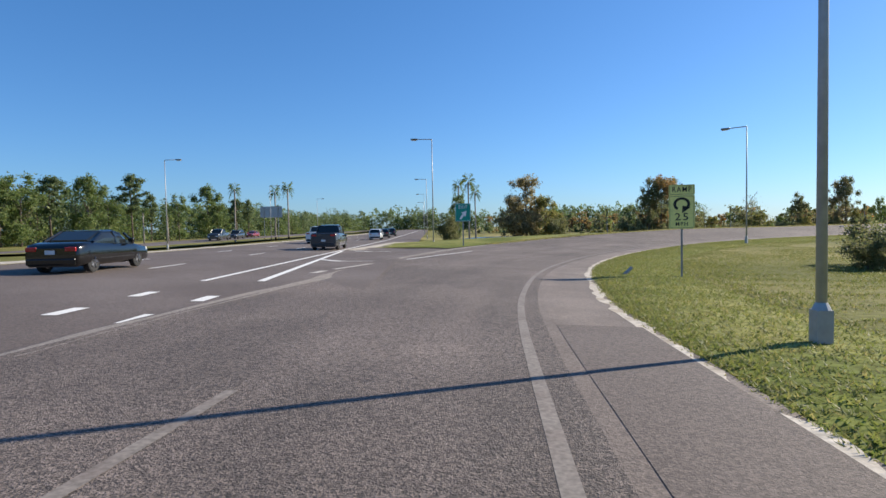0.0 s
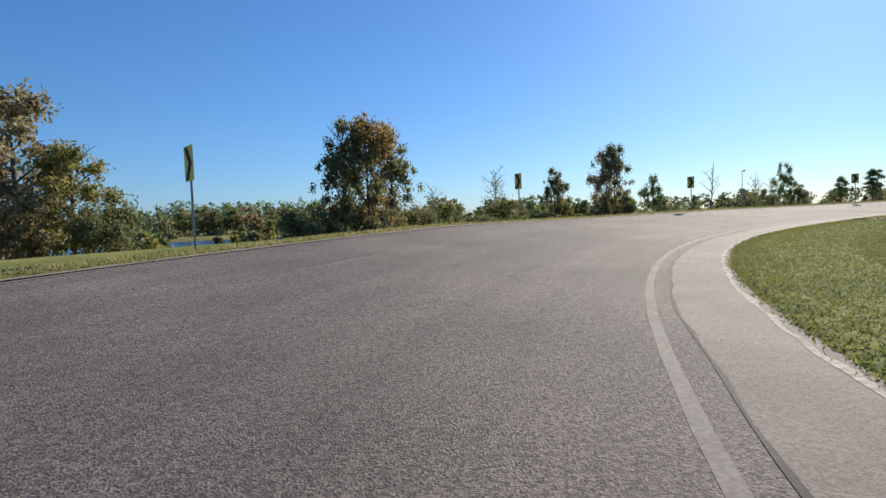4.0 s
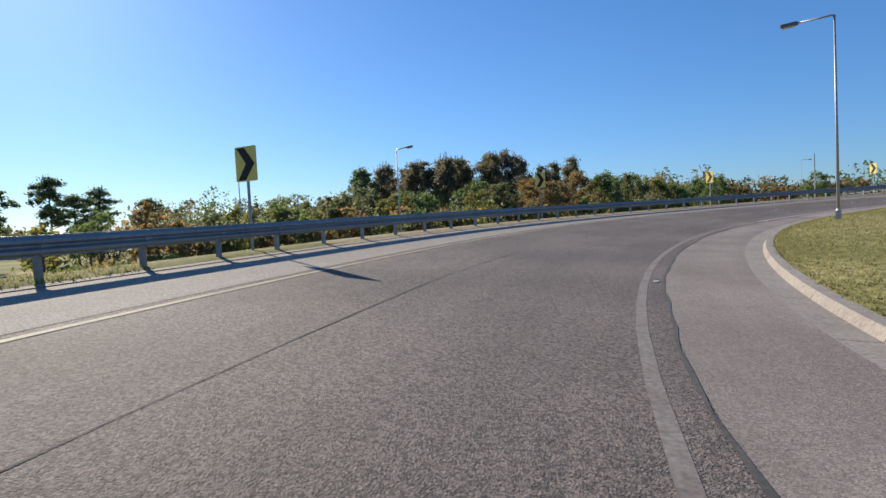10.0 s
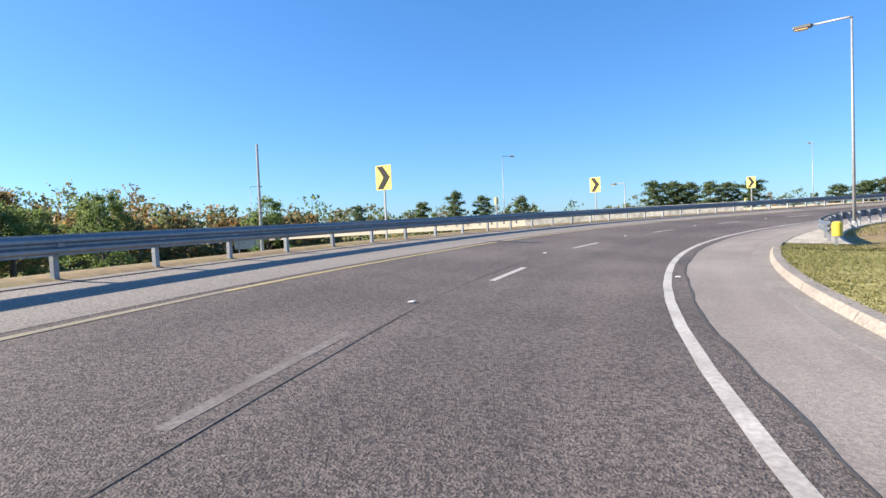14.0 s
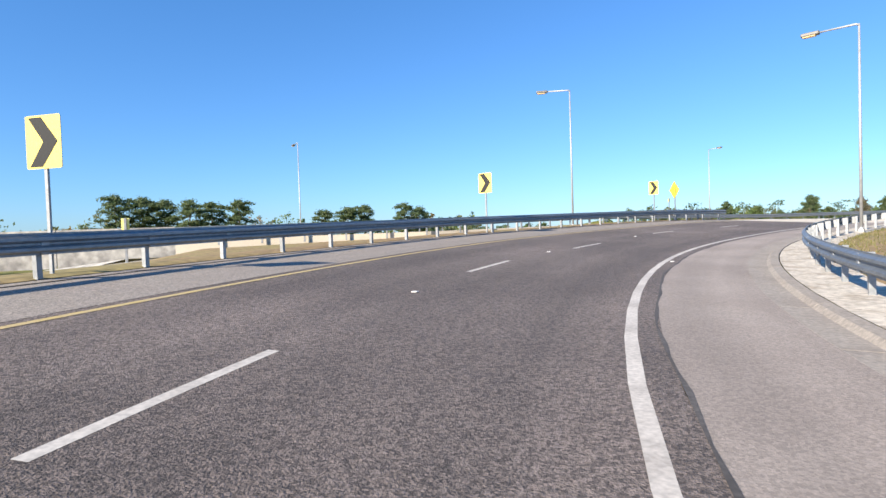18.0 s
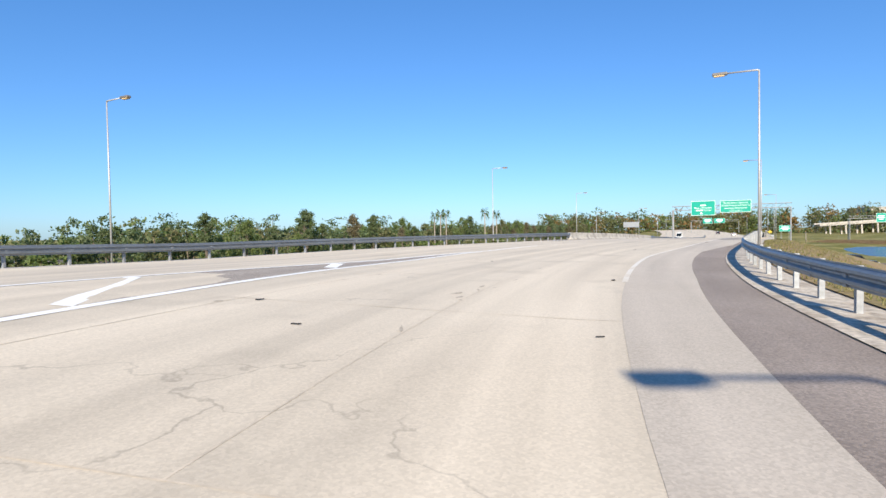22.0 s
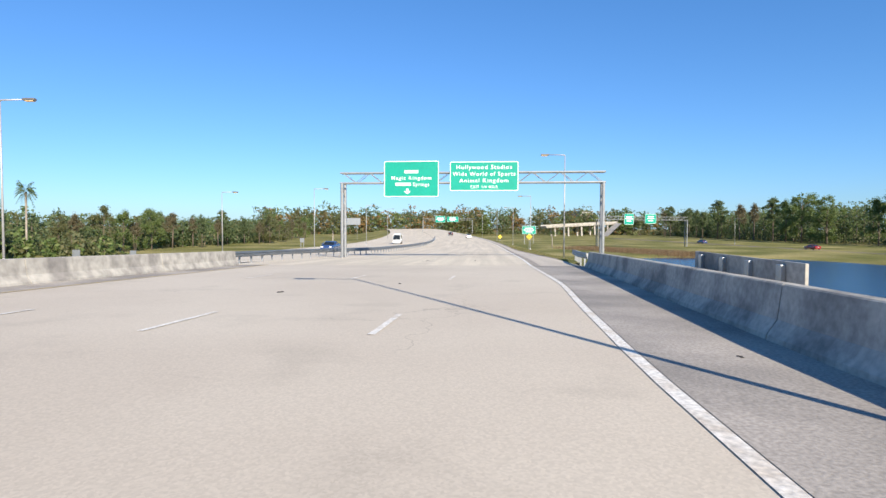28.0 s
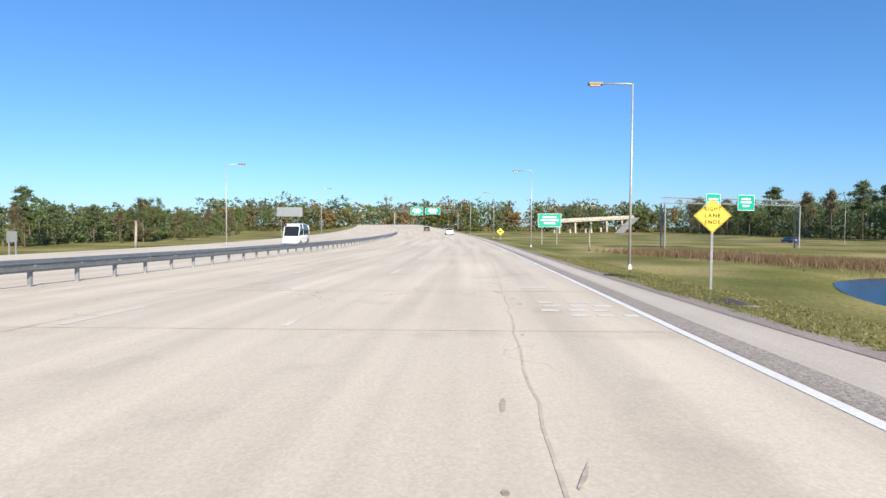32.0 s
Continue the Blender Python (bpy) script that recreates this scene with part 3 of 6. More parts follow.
part("edge_line", strip(180, 262, lambda s: LEFT_LINE(s) - 0.06, lambda s: LEFT_LINE(s) + 0.06, 0.0065), PAINT_YELLOW, ramp, "worn yellow edge line")
for s0, s1, d0 in ((2.0, 5.0, -2.4), (165.5, 167.9, -2.12), (175.4, 178.2, -2.45), (183.1, 185.6, -2.0), (191.6, 194.4, -2.35), (201.4, 203.9, -2.5), (210.4, 212.9, -2.7), (219.0, 221.5, -2.84), (228.7, 231.5, -3.1), (236.4, 239.2, -2.82), (246.1, 248.6, -3.35), (253.4, 255.9, -3.0)):
    part("dash", strip(s0, s1, d0 - 0.06, d0 + 0.06, 0.003, 1.0), PAINT_WHITE if s0 < 180 else PAINT_WORN, ramp)
part("edge_line", strip(29, 38, -7.48, -7.33, 0.006), PAINT_FRESH, ramp)

# raised reflective markers
MARKER = finish(box(-0.05, 0.05, -0.05, 0.05, 0.0, 0.018, 0.006), "marker", PAINT_FRESH)
for s, d in [(162.2 + 9.05 * k, -2.3 - 0.010 * (9.05 * k)) for k in range(10)] + [(112 + 24.4 * k, EDGE_LINE(112 + 24.4 * k) + 0.2) for k in range(6)]:
    part("marker", MARKER, None, ramp).matrix_basis = pose(*at(s, d, 0.004), rz=heading(s))

# sandy and grassy verges beside the ramp
rng = random.Random(4)


def ragged(base, size, step=0.8, seed=1):
    r = random.Random(seed)
    xs = [-70 + step * k for k in range(int(360 / step))]
    ys = [base + size * (r.random() - 0.35) for _ in xs]
    return lambda s: float(np.interp(s, xs, ys))


_rag = ragged(0.06, 0.3, 0.5)
_rag0 = ragged(0.0, 0.22, 0.45, 3)
setting("sandy_edge", strip(-60, 99, lambda s: RIGHT_EDGE(s) - (0.04 + _rag0(s)) * (0.8 if s < 42 else 0.35), lambda s: RIGHT_EDGE(s) + (0.05 + _rag(s)) * (1.0 if s < 42 else 0.45), 0.004, 0.35), SAND, "broken pale sandy edge between asphalt and grass", "verge")
bm = bmesh.new()
rows = []
for k in range(200):
    s = -60 + 163 * k / 199
    e = RIGHT_EDGE(s) + 0.05
    a = at(s, e)
    rows.append([at(s, e, -0.03), at(s, e + 0.4, 0.03), at(s, e + 1.6, 0.06), at(s, e + 3.2, 0.02), at(s, e + 5.5, -0.25)])
sheet(bm, rows)
setting("grass_verge", bm, GRASS_LUSH, "green grass verge on the inside of the ramp", "verge", True)
bm = bmesh.new()
rows = []
for k in range(140):
    s = 99 + 93 * k / 139
    u = min(1.0, (s - 97.5) / 6.0)
    e = KERB_D(s)
    rows.append([at(s, e + 0.66, 0.10 * u), at(s, e + 1.06, 0.13 * u), at(s, e + 2.4, 0.12 * u), at(s, e + 4.2, 0.10 * u - 0.1 * (1 - u)), at(s, e + 7.7, -0.3)])
sheet(bm, rows)
setting("grass_verge", bm, GRASS_STRAW, "green to straw coloured grass behind the kerb", "verge", True)
bm = bmesh.new()
rows = []
for k in range(150):
    s = 194 + 120 * k / 149
    e = RAIL_R(s) + 0.75
    rows.append([at(s, e, 0.05), at(s, e + 0.6, 0.10), at(s, e + 2.0, 0.15 if s < 245 else 0.0), at(s, e + 4.0, 0.1 if s < 245 else -0.6), at(s, e + 8.0, -0.7 if s < 245 else -1.9)])
sheet(bm, rows)
setting("grass_verge", bm, DRY, "dry brown grass on the inner bank behind the guardrail", "verge", True)
for s0, s1, mat, words in ((46, 140, GRASS, "olive green grass on the outer bank"), (140, 268, DRY, "straw coloured grass on the outer bank")):
    bm = bmesh.new()
    rows = []
    for k in range(120):
        s = s0 + (s1 - s0) * k / 119
        e = LEFT_EDGE(s) + 0.05
        u = min(1.0, max(0.06, (s - 58) / 25.0))
        rows.append([at(s, e, -0.02), at(s, e - 0.35, 0.05), at(s, e - 1.3, 0.02), at(s, e - 3.0, -0.2 * u), at(s, e - 6.0, -1.3 * u)])
    sheet(bm, [r[::-1] for r in rows])
    setting("grass_verge", bm, mat, words, "verge", True)
bm = bmesh.new()
rows = []
for k in range(60):
    s = 40.5 + 30 * k / 59
    u = min(1.0, (s - 40.5) / 6.0)
    b = at(s, LEFT_EDGE(s) - 1.1 + 0.5 * u, 0.012)
    a = b.lerp(hw(-2.4 - 0.5 * math.sin(0.9 * s), b.y, 0.012), 0.04 + 0.96 * u)
    if a.x > b.x - 0.2:
        a = b - Vector((0.2, 0, 0))
    rows.append([a.lerp(b, q) + Vector((0, 0, 0.11 * u * math.sin(math.pi * q))) for q in (0, 0.15, 0.4, 0.65, 0.85, 1)])
sheet(bm, rows)
setting("grass_gore", bm, GRASS_LUSH, "green grass wedge between the ramp and the highway", "verge", True)
_rag2 = ragged(0.25, 0.4, seed=7)
setting("sandy_edge", strip(45, 262, lambda s: LEFT_EDGE(s) - 0.15 - _rag2(s), lambda s: LEFT_EDGE(s) + 0.1, 0.02, 0.9), OUTER, "thin pale gravel edge beside the asphalt", "verge")

# kerb with its gutter, in cast lengths
kerb = tagged(thing("kerb", "weathered concrete kerb and gutter along the ramp", "kerb"), kind="structure")
for k in range(54):
    s0 = 98.5 + 3.05 * k
    lift = 0.06 if s0 > 196 else 0.12
    part("kerb_segment", extrude(s0, s0 + 3.03, [((lambda q, o=o: KERB_D(q) + o), h) for o, h in ((0.0, -0.05), (0.0, 0.002), (0.44, -0.012), (0.52, lift), (0.72, lift + 0.005), (0.74, -0.1))], 1.1), KERB, kerb)
drain = tagged(thing("storm_drain", "rusty iron storm drain grate set in the kerb", "drain", m=pose(*at(99.5, 3.9, 0.05), rz=heading(99.5))))
part("frame", box(-0.45, 0.45, -0.6, 0.6, -0.06, 0.02, 0.01), KERB, drain)
for k in range(9):
    part("bar", box(-0.36, 0.36, -0.5 + 0.12 * k, -0.45 + 0.12 * k, 0.021, 0.04), TRIM, drain)

copy_thing(drain, pose(*at(434.7, 5.4, -0.025), rz=heading(434.7)))

# first highway
bm = bmesh.new()
HY = [-400, -200, -100, -60, -40, -30, -20, -10, 0, 10, 20, 30, 40, 60, 90, 130, 200, 300, 450, 700, 1000]
sheet(bm, [[hw(o, y) for o in (11.4, 8, 4, 0, -5.0)] for y in HY])
highway = setting("highway", bm, ASPHALT_DARK, "dark asphalt of the three-lane highway", "road")
OPP = [tuple(hw(32.5, y)) for y in (1000, 700, 450, 300, 200, 150, 120, 100)] + [(-45.5, 84, -2.0), (-56, 73, -2.3), (-74, 66, -2.62), (-100, 63.5, -2.70), (-130, 63, -2.70), (-190, 58, -2.70), (-260, 50, -2.68), (-340, 42, -2.66)]
bm = bmesh.new()
rows = []
for a, p, c in zip([OPP[0]] + OPP, OPP, OPP[1:] + [OPP[-1]]):
    n = Vector((a[1] - c[1], c[0] - a[0], 0)).normalized()
    rows.append([Vector(p) + n * o for o in ((5.5, 0, -5.5) if p[0] > -60 else (2.6, 0, -2.6))])
sheet(bm, rows)
setting("opposite_highway", bm, ASPHALT_DARK, "asphalt carriageway across the grass median", "road")


def hw_line(o0, y0, o1, y1, w, name="line", mat=None):
    bm = bmesh.new()
    n = max(1, int(abs(y1 - y0) / 6))
    rows = []
    for k in range(n + 1):
        o, y = o0 + (o1 - o0) * k / n, y0 + (y1 - y0) * k / n
        rows.append([hw(o + w / 2, y, 0.012), hw(o - w / 2, y, 0.012)])
    sheet(bm, rows)
    return part(name, bm, mat or PAINT_FRESH, highway)


hw_line(0, 17, 0, 400, 0.2, "edge_line")
hw_line(-1.7, 17, -0.3, 42, 0.24, "gore_line")
hw_line(-2.55, 20.4, -2.75, 21.6, 0.28, "dash", PAINT_WORN)
hw_line(-2.95, 22.4, -4.0, 26.3, 0.2, "gore_line", PAINT_WORN)
for y0 in (28.1, 41.0):         # two chevrons, their points towards the traffic
    hw_line(-0.95, y0 + 1.7, -2.45, y0 - 0.1, 0.5, "gore_bar")
    hw_line(-2.3, y0 - 0.1, -3.8, y0 + 0.45, 0.42, "gore_bar")
# the asphalt between the two roads, and sand washed along their joint
lap, sand = [], []
for k in range(120):
    s = 6 + 65 * k / 119
    a = at(s, LEFT_EDGE(s) + 0.1, -0.004)
    off = HWX + HWS * (a.y - 17.0) - a.x
    b = hw(max(off + (0.6 if s < 34 else 4.0), -4.9), a.y, 0.004)
    lap.append([b, b.lerp(a, 0.5), a])
    q = min(0.9, (0.25 + 0.5 * _rag2(s) + 0.05 * max(0.0, s - 30)) / max(0.6, (a - b).length))
    sand.append([a.lerp(b, q) + Vector((0, 0, 0.006)), at(s, LEFT_EDGE(s) + 0.12 + 0.35 * _rag2(s + 20), 0.005)])
bm = bmesh.new()
sheet(bm, lap)
part("gore_pavement", bm, ASPHALT_DARK, highway)
bm = bmesh.new()
sheet(bm, sand)
part("joint", bm, OUTER, highway, "gritty sand washed along the joint")
for k in range(7):
    hw_line(-1.75, 13.2 - 2.9 * k, -1.75, 12.2 - 2.9 * k, 0.3, "dash")
    hw_line(0, 14.0 - 2.9 * k, 0, 13.0 - 2.9 * k, 0.3, "dash")
for k in range(14):
    hw_line(4.1, 22.2 + 12.2 * k, 4.1, 25.4 + 12.2 * k, 0.14, "dash")
    hw_line(7.6, 26.4 + 12.2 * k, 7.6, 29.4 + 12.2 * k, 0.14, "dash")
hw_line(11.0, -40, 11.0, 300, 0.15, "edge_line", PAINT_YELLOW)
bm = bmesh.new()
sheet(bm, [[hw(13.0 + 0.5 * math.sin(y), y, 0.0), hw(11.3, y, 0.012)] for y in range(-60, 300, 3)])
setting("sandy_edge", bm, SAND, "pale sandy strip beside the highway's median", "verge")
bm = bmesh.new()
sheet(bm, [[hw(-0.2 - 0.06 * (y - 44), y, 0.016), hw(-1.2 - 0.1 * (y - 44) - 0.5 * math.sin(y), y, 0.016)] for y in range(44, 75, 2)])
setting("sandy_edge", bm, SAND, "pale sand washed over the gore", "verge")

# concrete roads and the bridge
_inner = along([(263.6, 1.7), (270, 2.1), (277, 2.5), (285, 2.65), (293, 2.75), (303, 3.85), (318, 3.9)])
concrete = setting("concrete_road", strip(263.5, 318.2, lambda s: RAIL_L2(s) - 0.8, _inner, 0.0, across=8), CONCRETE, "pale worn concrete pavement where the ramp joins", "road")
setting("shoulder", strip(263.5, 296.5, _inner, lambda s: RAIL_R(s) - 0.55, 0.0, across=2), SHOULDER, "dark grey shoulder beside the guardrail", "road shoulder")
# past s 300 the darker asphalt colour also stands in for the guardrail's shadow
setting("shoulder", strip(296.5, 318.2, _inner, lambda s: RAIL_R(s) + 0.9, 0.0, across=2), SHOULDER, "grey shoulder before the bridge, toned for the guardrail's shadow", "road shoulder")
part("shoulder_slab", strip(263.6, 318.1, along([(263.6, 0.6), (278, 0.86), (288, 0.85), (296, 1.35), (318, 1.4)]), _inner, 0.004, across=2), SHOULDER_PALE, concrete, "greyer concrete shoulder slab")
deck = setting("bridge_deck", extrude(318.2, 382.6, [(-15.3, 0.0), (-7, 0.0), (0, 0), (5.9, 0.0), (5.9, -1.1), (-15.3, -1.1)], 4.0), DECK, "brownish concrete deck of the overpass", "bridge")
BEYOND_EDGE = along([(382, 5.3), (395, 5.5), (419, 5.1), (432, 4.6), (445, 4.4), (1000, 4.4)])
beyond = setting("concrete_highway", strip(382.6, 1000.0, lambda s: RAIL_L3(s) - 0.6, BEYOND_EDGE, 0.0, 6.0, across=6), CONCRETE, "pale concrete lanes of the highway beyond the bridge", "road")
EDGE2 = along([(276, 0.8), (288, 0.85), (296, 1.3), (302, 1.48), (318, 1.5), (356, 1.69), (362, 1.93), (368, 2.3), (382, 2.44), (394, 2.8), (417, 3.1), (470, 3.05), (1000, 3.1)])
part("shoulder_slab", strip(382.7, 700, lambda s: EDGE2(s) + 0.1, lambda s: EDGE2(s) + 0.55, 0.004, 4.0), OUTER_PALE, beyond, "darker strip beside the edge line")
part("shoulder_slab", strip(382.7, 700, lambda s: EDGE2(s) + 0.55, lambda s: BEYOND_EDGE(s) - 0.05, 0.004, 4.0), SHOULDER_PALE, beyond, "greyer concrete shoulder slab")
_rag4 = ragged(0.0, 0.35, 0.7, 11)
part("shoulder_edge", strip(396, 620, lambda s: BEYOND_EDGE(s) - 0.05, lambda s: BEYOND_EDGE(s) + 0.35 + _rag4((s - 396) * 0.9), 0.012, 1.0), SHOULDER, beyond, "dark asphalt edge overgrown by grass")
# the mottling is wear; the dark base colour includes the right parapet's shadow
part("shoulder", strip(318.3, 382.5, lambda s: EDGE2(s) + 0.1, lambda s: WALL_D(s) + 0.05, 0.006), material("deck_shoulder", (0.25, 0.225, 0.20), 0.85, vary=0.22, fine=25, coarse=0.35, bump=0.2, other=(0.36, 0.32, 0.28), mix=0.9), deck, "mottled weathered shoulder, darkened for the parapet's shadow")
part("shoulder", strip(318.3, 382.5, -14.5, -13.0, 0.006), bpy.data.materials["deck_shoulder"], deck)
part("edge_line", strip(276, 299, lambda s: EDGE2(s) - 0.07, lambda s: EDGE2(s) + 0.07, 0.008), PAINT_GHOST, concrete)
part("edge_line", strip(299, 318.1, lambda s: EDGE2(s) - 0.08, lambda s: EDGE2(s) + 0.08, 0.008), PAINT_ERODED, concrete)
part("edge_line", strip(318.3, 382.5, lambda s: EDGE2(s) - 0.08, lambda s: EDGE2(s) + 0.08, 0.01), PAINT_ERODED, deck)
part("edge_line", strip(382.7, 800, lambda s: EDGE2(s) - 0.07, lambda s: EDGE2(s) + 0.07, 0.006, 4.0), PAINT_FRESH, beyond)
part("edge_line", strip(318.3, 382.5, -13.0, -12.88, 0.01), PAINT_YELLOW, deck)
GORE_L = along([(263.6, -11.4), (270, -10.9), (277, -9.6), (284, -8.85), (290, -8.25)])
GORE_R = along([(263.6, -6.7), (268, -6.95), (275, -7.5), (281, -7.75), (290, -8.0), (296, -8.1)])
part("gore_patch", strip(263.6, 289, GORE_L, GORE_R, 0.004), OUTER_PALE, concrete, "darker worn patch inside the gore")
part("gore_line", strip(263.6, 290, lambda s: GORE_L(s) - 0.14, lambda s: GORE_L(s) + 0.14, 0.008), PAINT_BRIGHT, concrete)
part("gore_line", strip(263.6, 300, lambda s: GORE_R(s) - 0.12, lambda s: GORE_R(s) + 0.12, 0.008), PAINT_BRIGHT, concrete)
for s0, d0, s1, d1 in ((268.2, -7.3, 272.4, -10.3), (277.2, -8.0, 279.4, -9.1)):
    bm = bmesh.new()
    sheet(bm, [[at(s0, d0 - 0.22, 0.008), at(s0, d0 + 0.22, 0.008)], [at(s1, d1 - 0.25, 0.008), at(s1, d1 + 0.25, 0.008)]])
    part("gore_bar", bm, PAINT_BRIGHT, concrete)
LANE_A = along([(300, -2.0), (358, -1.87), (382, -1.1)])
LANE_B = along([(300, -5.65), (358, -5.53), (386, -4.54), (424, -3.08), (470, -3.0), (900, -3.2)])
LANE_C = along([(300, -9.8), (358, -9.37), (387, -8.5), (424, -6.8), (470, -6.6), (900, -6.9)])
for k in range(38):
    s0 = 309.0 + 12.2 * k
    home, h = (concrete, 0.006) if s0 < 315 else (deck, 0.01) if s0 < 379 else (beyond, 0.006)
    for lane in (LANE_A, LANE_B, LANE_C):
        if not 315 < s0 < 318.4 and not 379.2 < s0 < 382.8 and (lane is not LANE_A or s0 < 380):
            part("dash", strip(s0, s0 + 2.4, lambda q: lane(q) - 0.06, lambda q: lane(q) + 0.06, h, 1.5), PAINT_ERODED if s0 < 379 else PAINT_GHOST, home)
# joints between the slabs
JOINT = material("slab_joint", (0.50, 0.43, 0.34), 0.9, vary=0.15, fine=8)
for k in range(9):
    s0 = 264 + 6.1 * k
    part("joint", strip(s0, s0 + 0.02, lambda s: RAIL_L2(s) - 0.7, 0.7, 0.004, 1.0, across=6), JOINT, concrete)
for k in range(24):
    s0 = 388 + 6.1 * k
    part("joint", strip(s0, s0 + 0.03, -10.2, 4.5, 0.004, 1.0, across=5), JOINT, beyond)
for d0 in (-5.6, -2.0):
    part("joint", strip(264, 317, d0 - 0.01, d0 + 0.01, 0.004), JOINT, concrete)
CRACK = along([(383, -0.9), (405, 0.0), (424, 0.46), (444, 0.8), (470, 1.25), (600, 1.3)])
_rag3 = ragged(0.0, 0.09, 0.5, 9)
part("joint", strip(388, 600, lambda s: CRACK(s) + _rag3(s - 420), lambda s: CRACK(s) + 0.03 + _rag3(s - 420), 0.004, 0.6), JOINT, beyond, "broken joint between the slabs")
part("joint", strip(388, 600, lambda s: LANE_C(s) - 0.4, lambda s: LANE_C(s) - 0.36, 0.004, 3.0), JOINT, beyond)
# chipped spots beside the joints
SPALL = material("chipped_concrete", (0.45, 0.39, 0.31), 0.95, vary=0.3, fine=14, coarse=3.0, other=(0.33, 0.28, 0.225), mix=0.8)
rs = random.Random(77)
for k in range(64):
    s0 = rs.uniform(268, 316) if k % 2 else rs.uniform(390, 470)
    d0 = (rs.choice((-5.6, -2.0)) if k % 2 else CRACK(s0)) + rs.gauss(0, 0.18)
    c, n = at(s0, d0, 0.005), rs.randrange(6, 10)
    w, l = rs.uniform(0.02, 0.07), rs.uniform(0.05, 0.26)
    h0 = radians(heading(s0) + rs.uniform(-25, 25))
    bm = bmesh.new()
    rim = []
    for q in range(n):
        a = 2 * math.pi * q / n
        u, v = w * math.cos(a) * rs.uniform(0.5, 1.2), l * math.sin(a) * rs.uniform(0.5, 1.2)
        rim.append(bm.verts.new((c.x + u * math.cos(h0) - v * math.sin(h0), c.y + u * math.sin(h0) + v * math.cos(h0), at(s0 + v, d0 + u, 0.005).z)))
    bm.faces.new(rim)
    part("chipped_spot", bm, SPALL, concrete if k % 2 else beyond)
# worn road word, as bars
for s0, d0, w in ((430.9, 1.9, 0.3), (430.9, 2.35, 0.3), (430.9, 2.8, 0.25), (431.6, 1.45, 0.35), (431.6, 1.95, 0.3), (431.6, 2.4, 0.3), (432.3, 1.6, 0.4), (432.3, 2.1, 0.3), (432.3, 2.6, 0.35), (432.9, 1.5, 0.3), (432.9, 2.2, 0.5), (436.4, 1.5, 0.9)):
    part("word_bar", strip(s0 + 1.4, s0 + 1.68, d0 - w / 2, d0 + w / 2, 0.006, 1.0), PAINT_GHOST, beyond)
for s0 in (318.2, 352, 382.5):
    part("joint", strip(s0 - 0.03, s0 + 0.03, -14.4, WALL_D(s0), 0.012, 1.0, across=5), JOINT, deck, "narrow expansion joint")
opp = setting("concrete_highway", strip(330, 1000, -33.0, lambda s: -18.0 if s < 384 else RAIL_L3(s) - 0.62, -0.03, 6.0, across=3), CONCRETE, "pale concrete carriageway across the guardrail", "road")
bm = bmesh.new()
rows = []
for k in range(100):
    s = 387 + 300 * k / 99
    e = BEYOND_EDGE(s) + 0.1
    rows.append([at(s, e, -0.03), at(s, e + 0.4, 0.02), at(s, e + 2.0, -0.1), at(s, e + 4.5, -0.6)])
sheet(bm, rows)
setting("grass_verge", bm, GRASS, "green grass verge beside the concrete highway", "verge", True)
setting("gravel_strip", strip(196, 262, lambda s: KERB_D(s) + 0.74, lambda s: RAIL_R(s) + 0.8, 0.06), SAND, "pale concrete and sand strip under the guardrail", "verge")
setting("gravel_strip", strip(262, 318.2, lambda s: RAIL_R(s) - 0.57, lambda s: RAIL_R(s) + 1.6, 0.02), SAND, "pale sandy strip behind the guardrail", "verge")
# piers under the bridge
for s0 in (328, 346, 364, 380):
    pier = thing("bridge_pier", "square grey concrete pier under the overpass", "pier", "piers of the overpass")
    for d0 in (-12, -5, 2.5):
        top = at(s0, d0, -1.1)
        part("column", box(top.x - 0.5, top.x + 0.5, top.y - 0.5, top.y + 0.5, -3.3, top.z + 0.01, 0.03), BARRIER, pier)
    part("cap", extrude(s0 - 0.7, s0 + 0.7, [(-14.6, -1.09), (4.6, -1.09), (4.6, -1.7), (-14.6, -1.7)], 1.4), BARRIER, pier)


# ---- parapets ----
def parapet(label, s0, s1, d, side, mat, length=7.6):
    """Cast lengths of a sloping safety wall; side +1: its face looks to the left."""
    wall = thing("bridge_parapet", label, "parapet")
    n = int(round((s1 - s0) / length))
    for k in range(n):
        a, b = s0 + (s1 - s0) * k / n, s0 + (s1 - s0) * (k + 1) / n - 0.03
        prof = [(lambda s, o=o: d(s) + side * o, h) for o, h in ((0.0, -0.05), (0.02, 0.08), (0.16, 0.30), (0.22, 0.80), (0.25, 0.82), (0.44, 0.82), (0.46, 0.8), (0.46, -0.3))]
        part("wall_length", extrude(a, b, prof, 2.0), mat, wall)
    return wall


BARRIER_PALE = material("pale_streaked_concrete", (0.47, 0.44, 0.39), 0.9, vary=0.25, fine=3.0, coarse=0.9, bump=0.25, other=(0.20, 0.185, 0.17), mix=0.9)
parapet("stained blue-grey concrete bridge parapet", 318.2, 381.8, WALL_D, 1, BARRIER)
parapet("pale concrete bridge parapet streaked with dirt", 327.6, 382, lambda s: -14.5, -1, BARRIER_PALE)


# ---- guardrails ----
WAVE = [(0.0, 0.0), (0.0, 0.03), (0.075, 0.075), (0.075, 0.12), (0.015, 0.165), (0.015, 0.195), (0.075, 0.24), (0.075, 0.285), (0.0, 0.33), (0.0, 0.36)]
POST_MESH = finish(box(-0.05, 0.05, -0.05, 0.05, -0.35, 0.76, 0.006), "post", GALV_POST)
